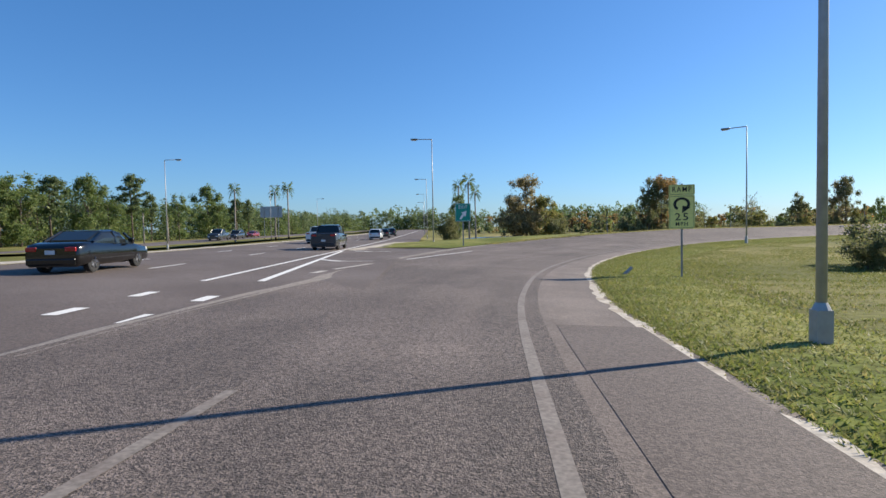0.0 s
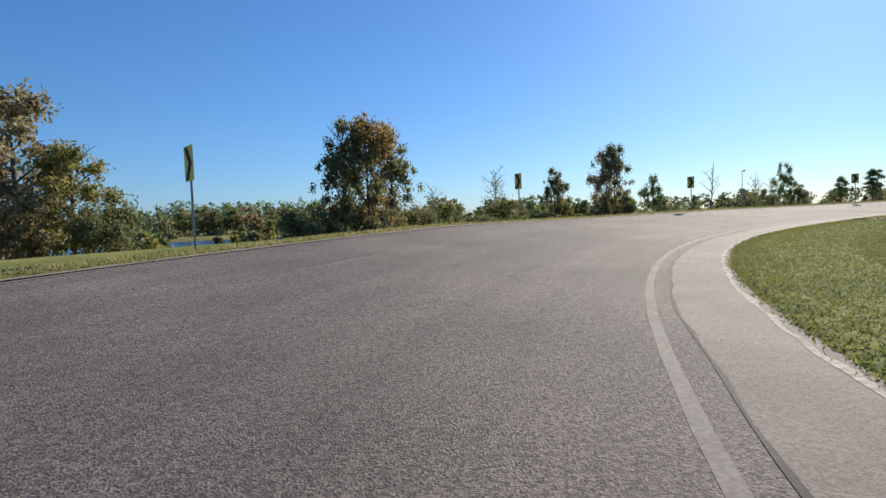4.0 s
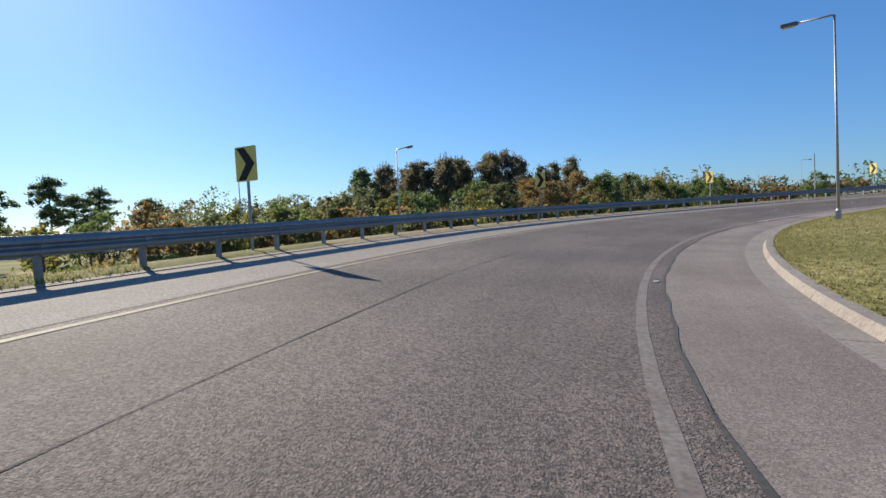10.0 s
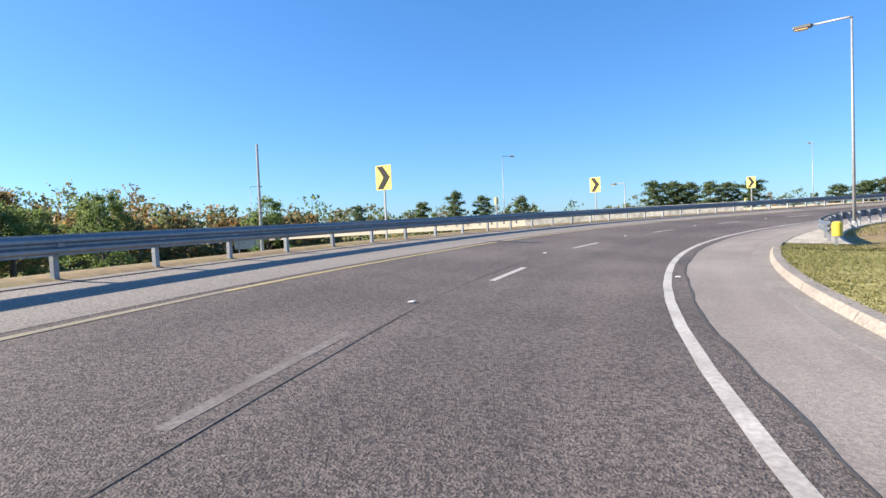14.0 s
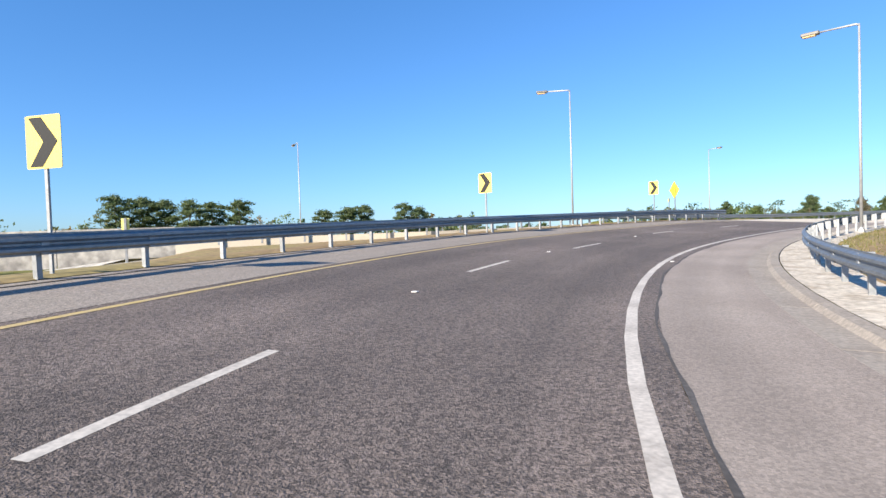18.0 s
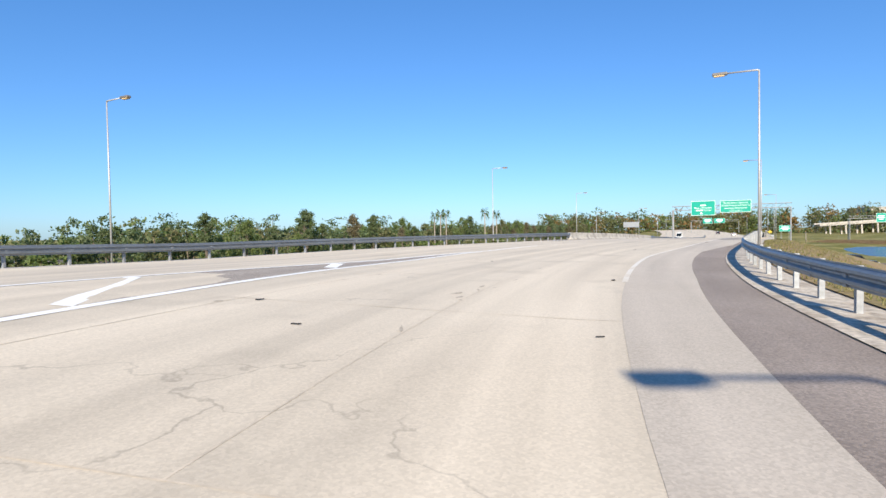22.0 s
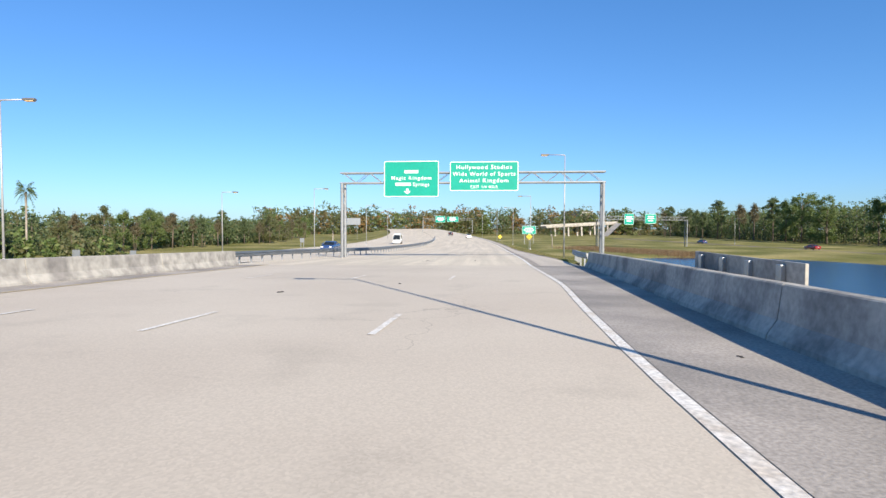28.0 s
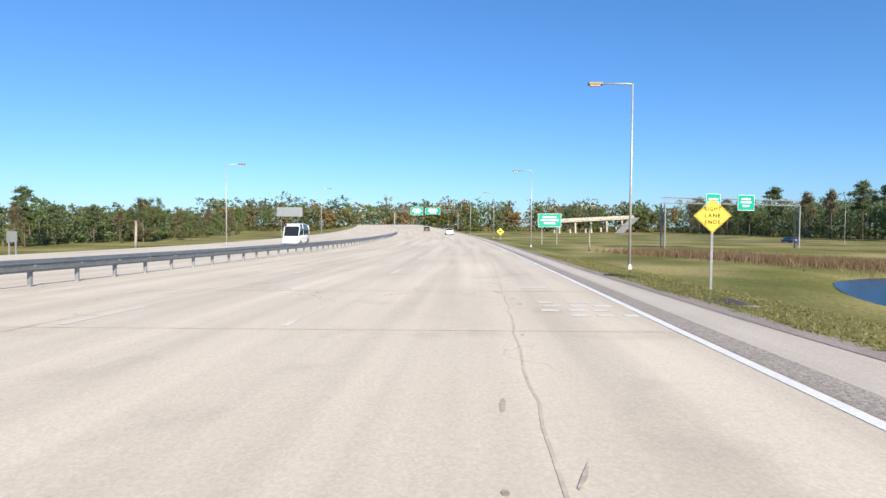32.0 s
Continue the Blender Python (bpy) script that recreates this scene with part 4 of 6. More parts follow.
BLOCK_MESH = finish(box(-0.09, 0.09, -0.07, 0.07, 0.42, 0.74, 0.01), "spacer_block", GALV_POST)


def guardrail(label, s0, s1, d, side, h=0.42, every=1.905, step=1.905):
    """A corrugated beam on posts; side +1: the posts stand to the right of the beam."""
    rail = thing("guardrail", label, "guardrail")
    n = int(round((s1 - s0) / 7.62))
    for k in range(max(n, 1)):
        a, b = s0 + (s1 - s0) * k / n - 0.12, s0 + (s1 - s0) * (k + 1) / n + 0.1
        wave = [(lambda s, o=o: d(s) + side * (0.075 - o), h + z) for o, z in WAVE]
        wave += [(lambda s, o=o: d(s) + side * (0.083 - o), h + z) for o, z in WAVE[::-1]]
        off = 0.004 * (k % 2)
        wave = [((lambda s, f=f: f(s) + off), z + off) for f, z in wave]
        part("beam", extrude(a, b, wave, step), GALV, rail)
    m = int((s1 - s0) / every)
    for k in range(m + 1):
        s = s0 + every * k
        lean = rng.uniform(-1.2, 1.2)
        p = part("post", POST_MESH, None, rail)
        p.matrix_basis = pose(*at(s, d(s) + side * 0.24, h - 0.42), rx=lean, ry=rng.uniform(-1, 1), rz=heading(s))
        q = part("spacer_block", BLOCK_MESH, None, rail)
        q.matrix_basis = pose(*at(s, d(s) + side * 0.13, h - 0.42), rz=heading(s))
    return rail


def end_cap(rail, s, d, side):
    p = part("end_marker", tube([(0, 0, 0.36), (0, 0, 0.38), (0, 0, 0.78), (0, 0, 0.82)], [0.13, 0.15, 0.15, 0.11], 14), SIGN_YELLOW, rail, "yellow end marker")
    p.matrix_basis = pose(*at(s, d, 0), rz=heading(s))


RAIL_L = along([(124, -8.6), (170, -8.45), (262, -8.5)])
g = guardrail("galvanised steel guardrail along the outside of the ramp", 126.4, 264, RAIL_L, -1, 0.44)
g = guardrail("galvanised steel guardrail along the inside of the ramp", 195.5, 318, RAIL_R, 1)
end_cap(g, 195.2, 5.1, 1)
guardrail("long galvanised steel guardrail beside the concrete road", 262, 327.2, RAIL_L2, -1)
guardrail("long galvanised steel median guardrail beyond the bridge", 382.4, 560, RAIL_L3, -1, every=1.905)
guardrail("short galvanised steel guardrail behind the bridge parapet", 382.3, 394, along([(382, 5.45), (386, 5.6), (394, 6.5)]), 1)
HW_RAIL = thing("guardrail", "weathered guardrail beside the lower highway", "guardrail")
for k in range(12):
    a, b = hw(-11.0, -62 + 3.8 * k, 0), hw(-11.0, -58.1 + 3.8 * k, 0)
    bm = bmesh.new()
    sheet(bm, [[(p.x - o, p.y, p.z + 0.4 + z) for o, z in WAVE] for p in (a, b)])
    part("beam", bm, GALV, HW_RAIL)
    q = part("post", POST_MESH, None, HW_RAIL)
    q.location = (a.x + 0.15, a.y, a.z)


# ---- street lamps ----
def lamp_meshes(height, arm):
    pole = tube([(0, 0, 0.45), (0, 0, height * 0.5), (0, 0, height)], [0.072, 0.06, 0.042], 12)
    base = bmesh.new()
    add_box(base, -0.07, 0.07, -0.07, 0.07, 0.0, 0.2)
    add_box(base, -0.105, 0.105, -0.105, 0.105, 0.2, 0.72)
    add_tube(base, [(0, 0, 0.72), (0, 0, 0.82)], [0.12, 0.075], 12)
    limb = tube([(0, 0, height - 0.06), (-0.1, 0, height), (-arm, 0, height + 0.02)], [0.055, 0.05, 0.04], 8)
    head = box(-arm - 0.75, -arm, -0.15, 0.15, height - 0.06, height + 0.1, 0.04)
    lens = box(-arm - 0.68, -arm - 0.15, -0.12, 0.12, height - 0.11, height - 0.055, 0.02)
    return [(n, finish(b, n, m, sm)) for n, b, m, sm in (("pole", pole, POLE, True), ("base", base, POLE, False), ("arm", limb, POLE, True), ("lamp_head", head, LAMP_HEAD, False), ("lens", lens, LENS, False))]


LAMP_SETS = {}


def street_lamp(x, y, z, rz, height=10.3, arm=1.5, label="tall weathered aluminium street lamp with one arm on the grass"):
    key = (height, arm)
    if key not in LAMP_SETS:
        LAMP_SETS[key] = lamp_meshes(height, arm)
    lamp = thing("street_lamp", label, "street lamp", "street lamps along the roads", m=pose(x, y, z, rz=rz))
    made = {}
    for name, me in LAMP_SETS[key]:
        made[name] = part(name, me, None, made.get("lamp_head") if name == "lens" else lamp)
    return lamp


for s, d, top, lab in ((8.2, 4.35, 8.6, "tall street lamp with a square base box in the grass"), (62.6, 5.2, 8.5, ""), (112.0, 4.5, 8.5, ""), (159.9, 4.68, 9.1, ""), (205.5, 4.97, 9.8, ""), (250.0, 4.5, 10.8, ""), (297.0, 5.25, 11.7, ""),
                       (351.7, 4.45, 12.5, "tall street lamp standing behind the bridge parapet"), (404.2, 7.3, 10.2, ""), (452, 8.1, 8.9, ""), (492, 8.0, 8.3, ""), (540, 8.0, 8.3, ""), (590, 8.0, 8.6, "")):
    p = at(s, d)
    z = p.z + 0.02 if 340 < s < 380 else max(ground_z(p.x, p.y), p.z - 0.9) - 0.04
    street_lamp(p.x, p.y, z, heading(s), round(top - z, 1), 1.5, *([lab] if lab else []))
for x, y, top, rz in ((-1.0, 62.0, 9.3, 0), (-37.2, 78, 9.6, 180), (-38, 128, 9.6, 180), (-40, 185, 9.6, 180), (-3.0, 112.0, 9.2, 0), (-5, 162, 9.2, 0), (-7, 215, 9.2, 0), (92.35, -44.5, 11.7, 150), (150.4, -48.5, 11.9, 60), (108.9, -72.6, 12.3, 100), (55.6, -72.4, 12.1, -90), (2.5, -67.8, 12.3, -90),
                      (-42.8, -67.4, 11.1, -90), (-86.9, -73, 8.1, -90), (-97.8, -63.1, 9.3, -90), (-147.5, -64, 8.6, -90), (-208, -67.6, 9.6, -90), (100.7, 101.6, 4.9, 40), (151.5, 75.6, 7.3, 30), (134, 59.6, 7.0, 30), (213.7, -17.4, 9.2, 60), (204.9, -48.5, 11, 60), (129.2, -33.6, 5.5, 140),
                      (-48, 6, 6.6, 250), (-60, 34, 6.6, 250), (-230, 60, 7.0, 200)):
    gz = ground_z(x, y) - 0.04
    street_lamp(x, y, gz, rz, round(top - gz, 1))
post = thing("utility_pole", "slim grey pole without a lamp behind the guardrail", "pole", m=pose(137.5, 12.8, -3.0))
part("pole", tube([(0, 0, 0), (0, 0, 8.8)], [0.1, 0.06], 8), POLE, post)


# ---- lettering ----
def lettering(text, height, mat, parent, x, z, y=-0.012, width=None, name="lettering"):
    cu = bpy.data.curves.new(name, "FONT")
    cu.body, cu.size, cu.align_x, cu.align_y = text, height * 1.38, "CENTER", "CENTER"
    cu.extrude, cu.resolution_u = 0.002, 2
    cu.offset = height * 0.006
    cu.space_character = 1.2
    ob = bpy.data.objects.new("tmp", cu)
    scene.collection.objects.link(ob)
    me = bpy.data.meshes.new_from_object(ob.evaluated_get(bpy.context.evaluated_depsgraph_get()))
    bpy.data.objects.remove(ob)
    me.materials.clear()
    me.materials.append(mat)
    it = part(name, me, None, parent)
    wide = max(v.co.x for v in me.vertices) - min(v.co.x for v in me.vertices)
    k = width / wide if width else 1.0
    it.matrix_basis = Matrix.Translation((x, y, z)) @ Euler((radians(90), 0, 0)).to_matrix().to_4x4() @ Matrix.Diagonal((k, 1, 1, 1))
    return it


def sign_board(parent, w, h, mat, z, border=None, r=0.05, name="board"):
    """A sheet that looks to -y, its middle z above the ground, with a border line and a bare back."""
    face = part(name, plate([(x, q + z) for x, q in rounded(w, h, r)], -0.004, 0.0), mat, parent)
    part("back", plate([(x, q + z) for x, q in rounded(w - 0.004, h - 0.004, r)], 0.001, 0.012), SIGN_BACK, parent)
    if border:
        o, i = rounded(w - 0.06, h - 0.06, r), rounded(w - 0.06 - 2 * border[1], h - 0.06 - 2 * border[1], max(0.01, r - border[1]))
        bm = bmesh.new()
        a, b = [bm.verts.new((x, -0.009, q + z)) for x, q in o], [bm.verts.new((x, -0.009, q + z)) for x, q in i]
        for k in range(len(a)):
            n = (k + 1) % len(a)
            bm.faces.new((a[k], b[k], b[n], a[n]))
        part("border", bm, border[0], parent)
    return face


def sign_post(parent, top, x=0.0, r=0.03):
    part("post", box(x - r, x + r, 0.014, 0.014 + 1.6 * r, 0, top, 0.005), GALV_POST, parent)


def facing(x, y, tx, ty):
    """The turn that points -y at a place."""
    return math.degrees(math.atan2(tx - x, -(ty - y)))


# chevrons on the outside of the curve
CHEV = {}


def chevron_sign(s, d, inward=-3.0, bottom=1.72):
    p = at(s, d, -0.1)
    sign = thing("chevron_sign", "pale yellow curve sign with black chevron on steel post", "road sign", "chevron signs round the curve", m=pose(p.x, p.y, p.z, rz=heading(s) + inward))
    if not CHEV:
        w, h, z = 0.76, 0.93, bottom + 0.72
        CHEV["board"] = finish(plate([(x, t + z) for x, t in rounded(w, h, 0.04)], -0.004, 0.0), "board", SIGN_PALE)
        CHEV["back"] = finish(plate([(x, t + z) for x, t in rounded(w - 0.004, h - 0.004, 0.04)], 0.001, 0.012), "back", SIGN_BACK)
        CHEV["chevron"] = finish(plate([(-0.31, z + 0.43), (-0.03, z + 0.43), (0.31, z), (-0.03, z - 0.43), (-0.31, z - 0.43), (0.0, z)], -0.008, -0.0045), "chevron", SIGN_BLACK)
        CHEV["post"] = finish(box(-0.035, 0.035, 0.014, 0.06, -0.6, z + 0.4, 0.006), "post", GALV_POST)
    for name, me in CHEV.items():
        part(name, me, None, sign)
    return sign


for s, d, turn in ((64, -10.5, -30), (83, -10.4, -28), (99.9, -8.97, -15), (119.7, -9.7, 3), (137.5, -9.34, -5), (157, -9.9, -8), (173.5, -9.06, -12), (190.8, -9.29, -6), (207.2, -8.85, -3), (224, -9.11, 4), (240.3, -8.75, -6), (257, -9.35, -4)):
    chevron_sign(s, d, turn)

# the ramp speed sign
sign = thing("ramp_speed_sign", "faded yellow ramp speed sign with loop arrow on steel post", "road sign", m=pose(8.9, 21.5, -2.3, rz=facing(8.9, 21.5, 2.5, 5)))
sign_post(sign, 3.75, r=0.035)
sign_board(sign, 0.9, 1.24, SIGN_LIME, 2.69, (SIGN_BLACK, 0.012))
sign_board(sign, 0.9, 0.39, SIGN_LIME, 3.507, (SIGN_BLACK, 0.012), name="header_board")
lettering("RAMP", 0.2, SIGN_BLACK, sign, 0, 3.52, width=0.66)
lettering("25", 0.28, SIGN_BLACK, sign, 0, 2.5, width=0.46)
lettering("MPH", 0.15, SIGN_BLACK, sign, 0, 2.24, width=0.42)
bm = bmesh.new()
ring = [(0.25 * math.cos(radians(a)), 2.98 + 0.22 * math.sin(radians(a))) for a in range(235, -61, -16)]
vs = [(bm.verts.new((x * 1.16, -0.009, 2.98 + (z - 2.98) * 1.16)), bm.verts.new((x * 0.76, -0.009, 2.98 + (z - 2.98) * 0.76))) for x, z in ring]
for (a, b), (c, e) in zip(vs, vs[1:]):
    bm.faces.new((a, b, e, c))
hx, hz = ring[-1]
bm.faces.new([bm.verts.new(v) for v in ((hx + 0.16, -0.009, hz + 0.06), (hx - 0.12, -0.009, hz + 0.12), (hx - 0.14, -0.009, hz - 0.16))])
part("arrow", bm, SIGN_BLACK, sign)
stub = thing("leaning_stub_post", "short broken steel post leaning in the grass", "post", m=pose(6.6, 21.8, -2.15, ry=50, rz=10))
part("post", box(-0.05, 0.05, -0.05, 0.05, -0.1, 0.75, 0.01), GALV_POST, stub)

# the exit sign on the gore
sign = thing("exit_sign", "green exit sign with a white slanted arrow on a post", "road sign", m=pose(1.7, 47.8, -2.0, rz=facing(1.7, 47.8, 1.5, 15)))
sign_post(sign, 3.0, r=0.05)
sign_board(sign, 1.28, 1.48, SIGN_GREEN, 3.15, (SIGN_WHITE, 0.02), 0.08)
lettering("EXIT", 0.28, SIGN_WHITE, sign, 0, 3.58, width=0.72)
part("arrow", plate([(-0.30, 2.62), (-0.16, 2.56), (0.10, 2.90), (0.22, 2.80), (0.30, 3.28), (-0.14, 3.16), (-0.02, 3.04), (-0.18, 2.84)], -0.011, -0.008), SIGN_WHITE, sign)


# diamonds
def diamond(label, x, y, z, rz, size, centre):
    sign = thing("warning_sign", label, "road sign", m=pose(x, y, z, rz=rz))
    h = size / math.sqrt(2)
    sign_post(sign, centre + h * 0.8, r=0.035)
    out = [(0, centre + h), (-h, centre), (0, centre - h), (h, centre)]
    part("board", plate(out, -0.004, 0.0), SIGN_YELLOW, sign)
    part("back", plate([(x * 0.995, (q - centre) * 0.995 + centre) for x, q in out], 0.001, 0.012), SIGN_BACK, sign)
    bm = bmesh.new()
    a = [bm.verts.new((x * 0.95, -0.008, centre + (q - centre) * 0.95)) for x, q in out]
    b = [bm.verts.new((x * 0.91, -0.008, centre + (q - centre) * 0.91)) for x, q in out]
    for k in range(4):
        bm.faces.new((a[k], b[k], b[(k + 1) % 4], a[(k + 1) % 4]))
    part("border", bm, SIGN_BLACK, sign)
    return sign


sign = diamond("orange-yellow diamond merge sign on a steel post", 84.35, -44.0, 1.75, 82, 0.9, 3.0)
for x0 in (-0.16, 0.12):
    part("arrow", plate([(x0, 2.65), (x0 + 0.06, 2.65), (x0 + 0.06, 3.25), (x0 + 0.12, 3.25), (x0 + 0.03, 3.25), (x0 - 0.06, 3.25), (x0, 3.25)], -0.01, -0.007), SIGN_BLACK, sign)
sign = diamond("yellow diamond lane end warning sign on a slim post", -98.0, -29.7, -0.15, facing(-98.0, -29.7, -60, -37), 0.70, 2.15)
for k, word in enumerate(("RIGHT", "LANE", "ENDS")):
    lettering(word, 0.12, SIGN_BLACK, sign, 0, 2.34 - 0.19 * k, width=(0.44, 0.42, 0.40)[k])
p = at(520, 7.0)
sign = diamond("yellow diamond warning sign on a slim post", p.x, p.y, p.z - 0.8, heading(520), 0.9, 2.0)
part("symbol", box(-0.2, 0.2, -0.01, -0.006, 1.95, 2.15), SIGN_BLACK, sign)


# overhead sign frame with two boards
def gantry(name, label, x0, y0, x1, y1, z0, z1, top, boards, words, depth=0.9, rails=True):
    """Two posts at the given feet, a lattice beam between them, boards hung on the side that looks to -y in its own frame."""
    span = math.hypot(x1 - x0, y1 - y0)
    rz = math.degrees(math.atan2(y1 - y0, x1 - x0))
    frame_ = thing(name, label, "sign gantry", m=pose(x0, y0, 0, rz=rz))
    for x, z in ((0.0, z0), (span, z1)):
        for dy in (-0.5, 0.5):
            part("post", tube([(x, dy, z), (x, dy, top - depth)], 0.13, 10), GALV_POST, frame_)
        bm = bmesh.new()
        n = 5
        for k in range(n):
            za, zb = z + (top - depth - z) * k / n, z + (top - depth - z) * (k + 1) / n
            add_tube(bm, [(x, -0.5 if k % 2 else 0.5, za), (x, 0.5 if k % 2 else -0.5, zb)], 0.045, 6)
        part("post_bracing", bm, GALV_POST, frame_)
    for dy in (-0.35, 0.35):
        for z in (top - 0.02, top - depth):
            part("chord", tube([(-0.2, dy, z), (span + 0.2, dy, z)], 0.075, 8), GALV_POST, frame_)
    n = max(4, int(span / 1.15))
    bm = bmesh.new()
    for k in range(n):
        a, b = span * k / n, span * (k + 1) / n
        for dy in (-0.35, 0.35):
            za, zb = (top - depth, top) if k % 2 else (top, top - depth)
            add_tube(bm, [(a, dy, za), (b, dy, zb)], 0.028, 5)
        add_tube(bm, [(a, -0.35, top), (b, 0.35, top)], 0.022, 5)
    part("lattice", bm, GALV_POST, frame_)
    for (c, w, h, zc), lines in zip(boards, words):
        holder = part("sign_board", plate([(c + x, zc + q) for x, q in rounded(w, h, 0.12)], -0.56, -0.5), SIGN_GREEN, frame_, "green sign board with white lettering")
        part("board_back", plate([(c + x, zc + q) for x, q in rounded(w - 0.01, h - 0.01, 0.12)], -0.495, -0.46), SIGN_BACK, holder)
        bm = bmesh.new()
        o, i = rounded(w - 0.05, h - 0.05, 0.12), rounded(w - 0.17, h - 0.17, 0.08)
        a, b = [bm.verts.new((c + x, -0.566, q + zc)) for x, q in o], [bm.verts.new((c + x, -0.566, q + zc)) for x, q in i]
        for k in range(len(a)):
            m = (k + 1) % len(a)
            bm.faces.new((a[k], b[k], b[m], a[m]))
        part("border", bm, SIGN_WHITE, holder)
        for item in lines:
            kind, x, z, wd, ht = item[:5]
            if kind == "bar":
                part("word_bar", box(c + x - wd / 2, c + x + wd / 2, -0.57, -0.562, zc + z - ht / 2, zc + z + ht / 2), SIGN_WHITE, holder)
            elif kind == "arrow":
                part("arrow", plate([(c + x, zc + z - ht / 2), (c + x + wd / 2, zc + z), (c + x + wd / 6, zc + z), (c + x + wd / 6, zc + z + ht / 2), (c + x - wd / 6, zc + z + ht / 2), (c + x - wd / 6, zc + z), (c + x - wd / 2, zc + z)], -0.57, -0.562), SIGN_WHITE, holder)
            else:
                lettering(kind, ht, SIGN_WHITE, holder, c + x, zc + z, -0.57, wd)
        for x in (-w / 3, w / 3):
            part("hanger", box(c + x - 0.05, c + x + 0.05, -0.46, -0.36, zc - h / 2 + 0.2, zc + h / 2 - 0.2), GALV_POST, holder)
    return frame_


W1 = [("bar", 0.0, 0.62, 1.2, 0.25), ("Magic Kingdom", 0.0, 0.07, 3.5, 0.33), ("bar", -0.72, -0.46, 1.35, 0.25), ("Springs", 0.85, -0.48, 1.4, 0.33), ("arrow", -0.35, -1.08, 0.6, 0.48)]
W2 = [("Hollywood Studios", 0, 0.76, 4.75, 0.35), ("Wide World of Sports", 0, 0.18, 5.35, 0.35), ("Animal Kingdom", 0, -0.38, 4.2, 0.35), ("EXIT 1/4 MILE", 0, -0.92, 2.3, 0.25)]
gantry("sign_gantry", "steel lattice sign gantry over the lanes with two green boards", -59.7, -50.0, -58.4, -27.5, 0.6, 0.2, 8.2, [(6.2, 4.85, 3.15, 7.62), (12.5, 5.9, 2.55, 7.82)], [W1, W2])
BARS_S = [("bar", 0, 0.7, 2.3, 0.3), ("bar", 0, 0.1, 2.7, 0.3), ("bar", 0, -0.6, 1.8, 0.3)]
BARS = [("bar", 0, 0.7, 3.6, 0.4), ("bar", 0, 0.0, 4.2, 0.4), ("bar", 0, -0.7, 2.6, 0.4)]
gantry("sign_gantry", "far steel sign gantry with two green boards", -336, -66, -334, -38, 0.0, 0.0, 8.2, [(10, 5.5, 3.6, 7.8), (17, 6.5, 3.0, 7.8)], [BARS, BARS])
gantry("sign_gantry", "far sign gantry beside the field with two green boards", -187.5, -0.1, -200.5, 31.3, -2.8, -2.8, 6.9, [(11.2, 3.5, 3.4, 6.1), (19.4, 4.3, 3.0, 6.25)], [BARS_S, BARS_S], 1.0)


def roadside_board(label, x, y, z, rz, w, h, bottom, mat=None, bars=True, back=False):
    sign = thing("road_sign", label, "road sign", m=pose(x, y, z, rz=rz))
    for k in (-0.32, 0.32):
        sign_post(sign, bottom + h * 0.9, k * w, 0.06)
    sign_board(sign, w, h, mat or SIGN_GREEN, bottom + h / 2, (SIGN_WHITE, 0.04) if bars else None, 0.1)
    if bars:
        for k in range(3):
            part("word_bar", box(-w * (0.3, 0.38, 0.24)[k], w * (0.3, 0.38, 0.24)[k], -0.016, -0.01, bottom + h * (0.68 - 0.22 * k), bottom + h * (0.78 - 0.22 * k)), SIGN_WHITE, sign)
    return sign


roadside_board("green roadside sign with lines of white lettering on posts", -183, -21.3, -1.6, heading(500), 4.1, 2.4, 3.0)
roadside_board("bare grey back of a large sign across the median", -273, -94, -2.7, heading(500) + 180, 8.6, 3.1, 7.0, SIGN_BACK, False)
roadside_board("bare grey back of a large sign across the highway", -42, 142, -2.6, 180, 5.4, 2.7, 5.6, SIGN_BACK, False)
roadside_board("grey backs of two signs beyond the outer bank", 175, -20, -3, 60, 3.2, 1.8, 2.5, SIGN_BACK, False)
for x, y in ((-70, -82), (-84, -84), (-128, -74)):
    roadside_board("small grey sign seen from behind on the far verge", x, y, ground_z(x, y), 90, 0.9, 0.9, 1.6, SIGN_BACK, False)
p = at(361.5, 5.0)
board = thing("parapet_sign", "ribbed grey back of a sign fixed outside the parapet", "sign board", m=pose(p.x, p.y, p.z, rz=heading(361.5)))
part("panel", box(0.0, 0.06, -2.5, 2.5, -0.9, 1.12, 0.01), BARRIER, board)
for k in range(4):
    part("rib", box(-0.09, -0.002, -1.9 + 1.25 * k, -1.72 + 1.25 * k, -0.8, 1.06, 0.01), SIGN_BACK, board)
for x, y, h in ((117, -30, 2.3), (128, 5, 2.2), (72, -60, 2.6)):
    d = thing("marker_post", "slim marker post with a small yellow tab", "marker post", "marker posts on the banks", m=pose(x, y, ground_z(x, y)))
    part("post", box(-0.04, 0.04, -0.02, 0.02, 0, h, 0.005), GALV_POST, d)
    part("tab", box(-0.12, 0.12, -0.026, -0.021, h - 0.4, h), SIGN_LIME, d)

# a second ramp's wall beyond the loop, and a far overpass
# the concrete road's stretch from the east, its wall, rails and banks
NORTH = [at(263.5, -9.0), Vector((103, -44.0, 2.32)), Vector((117.7, -46.1, 2.25)), Vector((146.0, -47.6, 2.2)), Vector((180, -49.5, 1.7)), Vector((240, -53, 0.6))]
SOUTH = [at(263.5, -20.8), Vector((100, -57.5, 2.32)), Vector((117.7, -59.5, 2.25)), Vector((146.0, -61, 2.2)), Vector((180, -63, 1.7)), Vector((240, -66, 0.6))]
bm = bmesh.new()
sheet(bm, [[a + Vector((0, 0, -0.004)), (a + b) / 2, b] for a, b in zip(NORTH, SOUTH)][::-1])
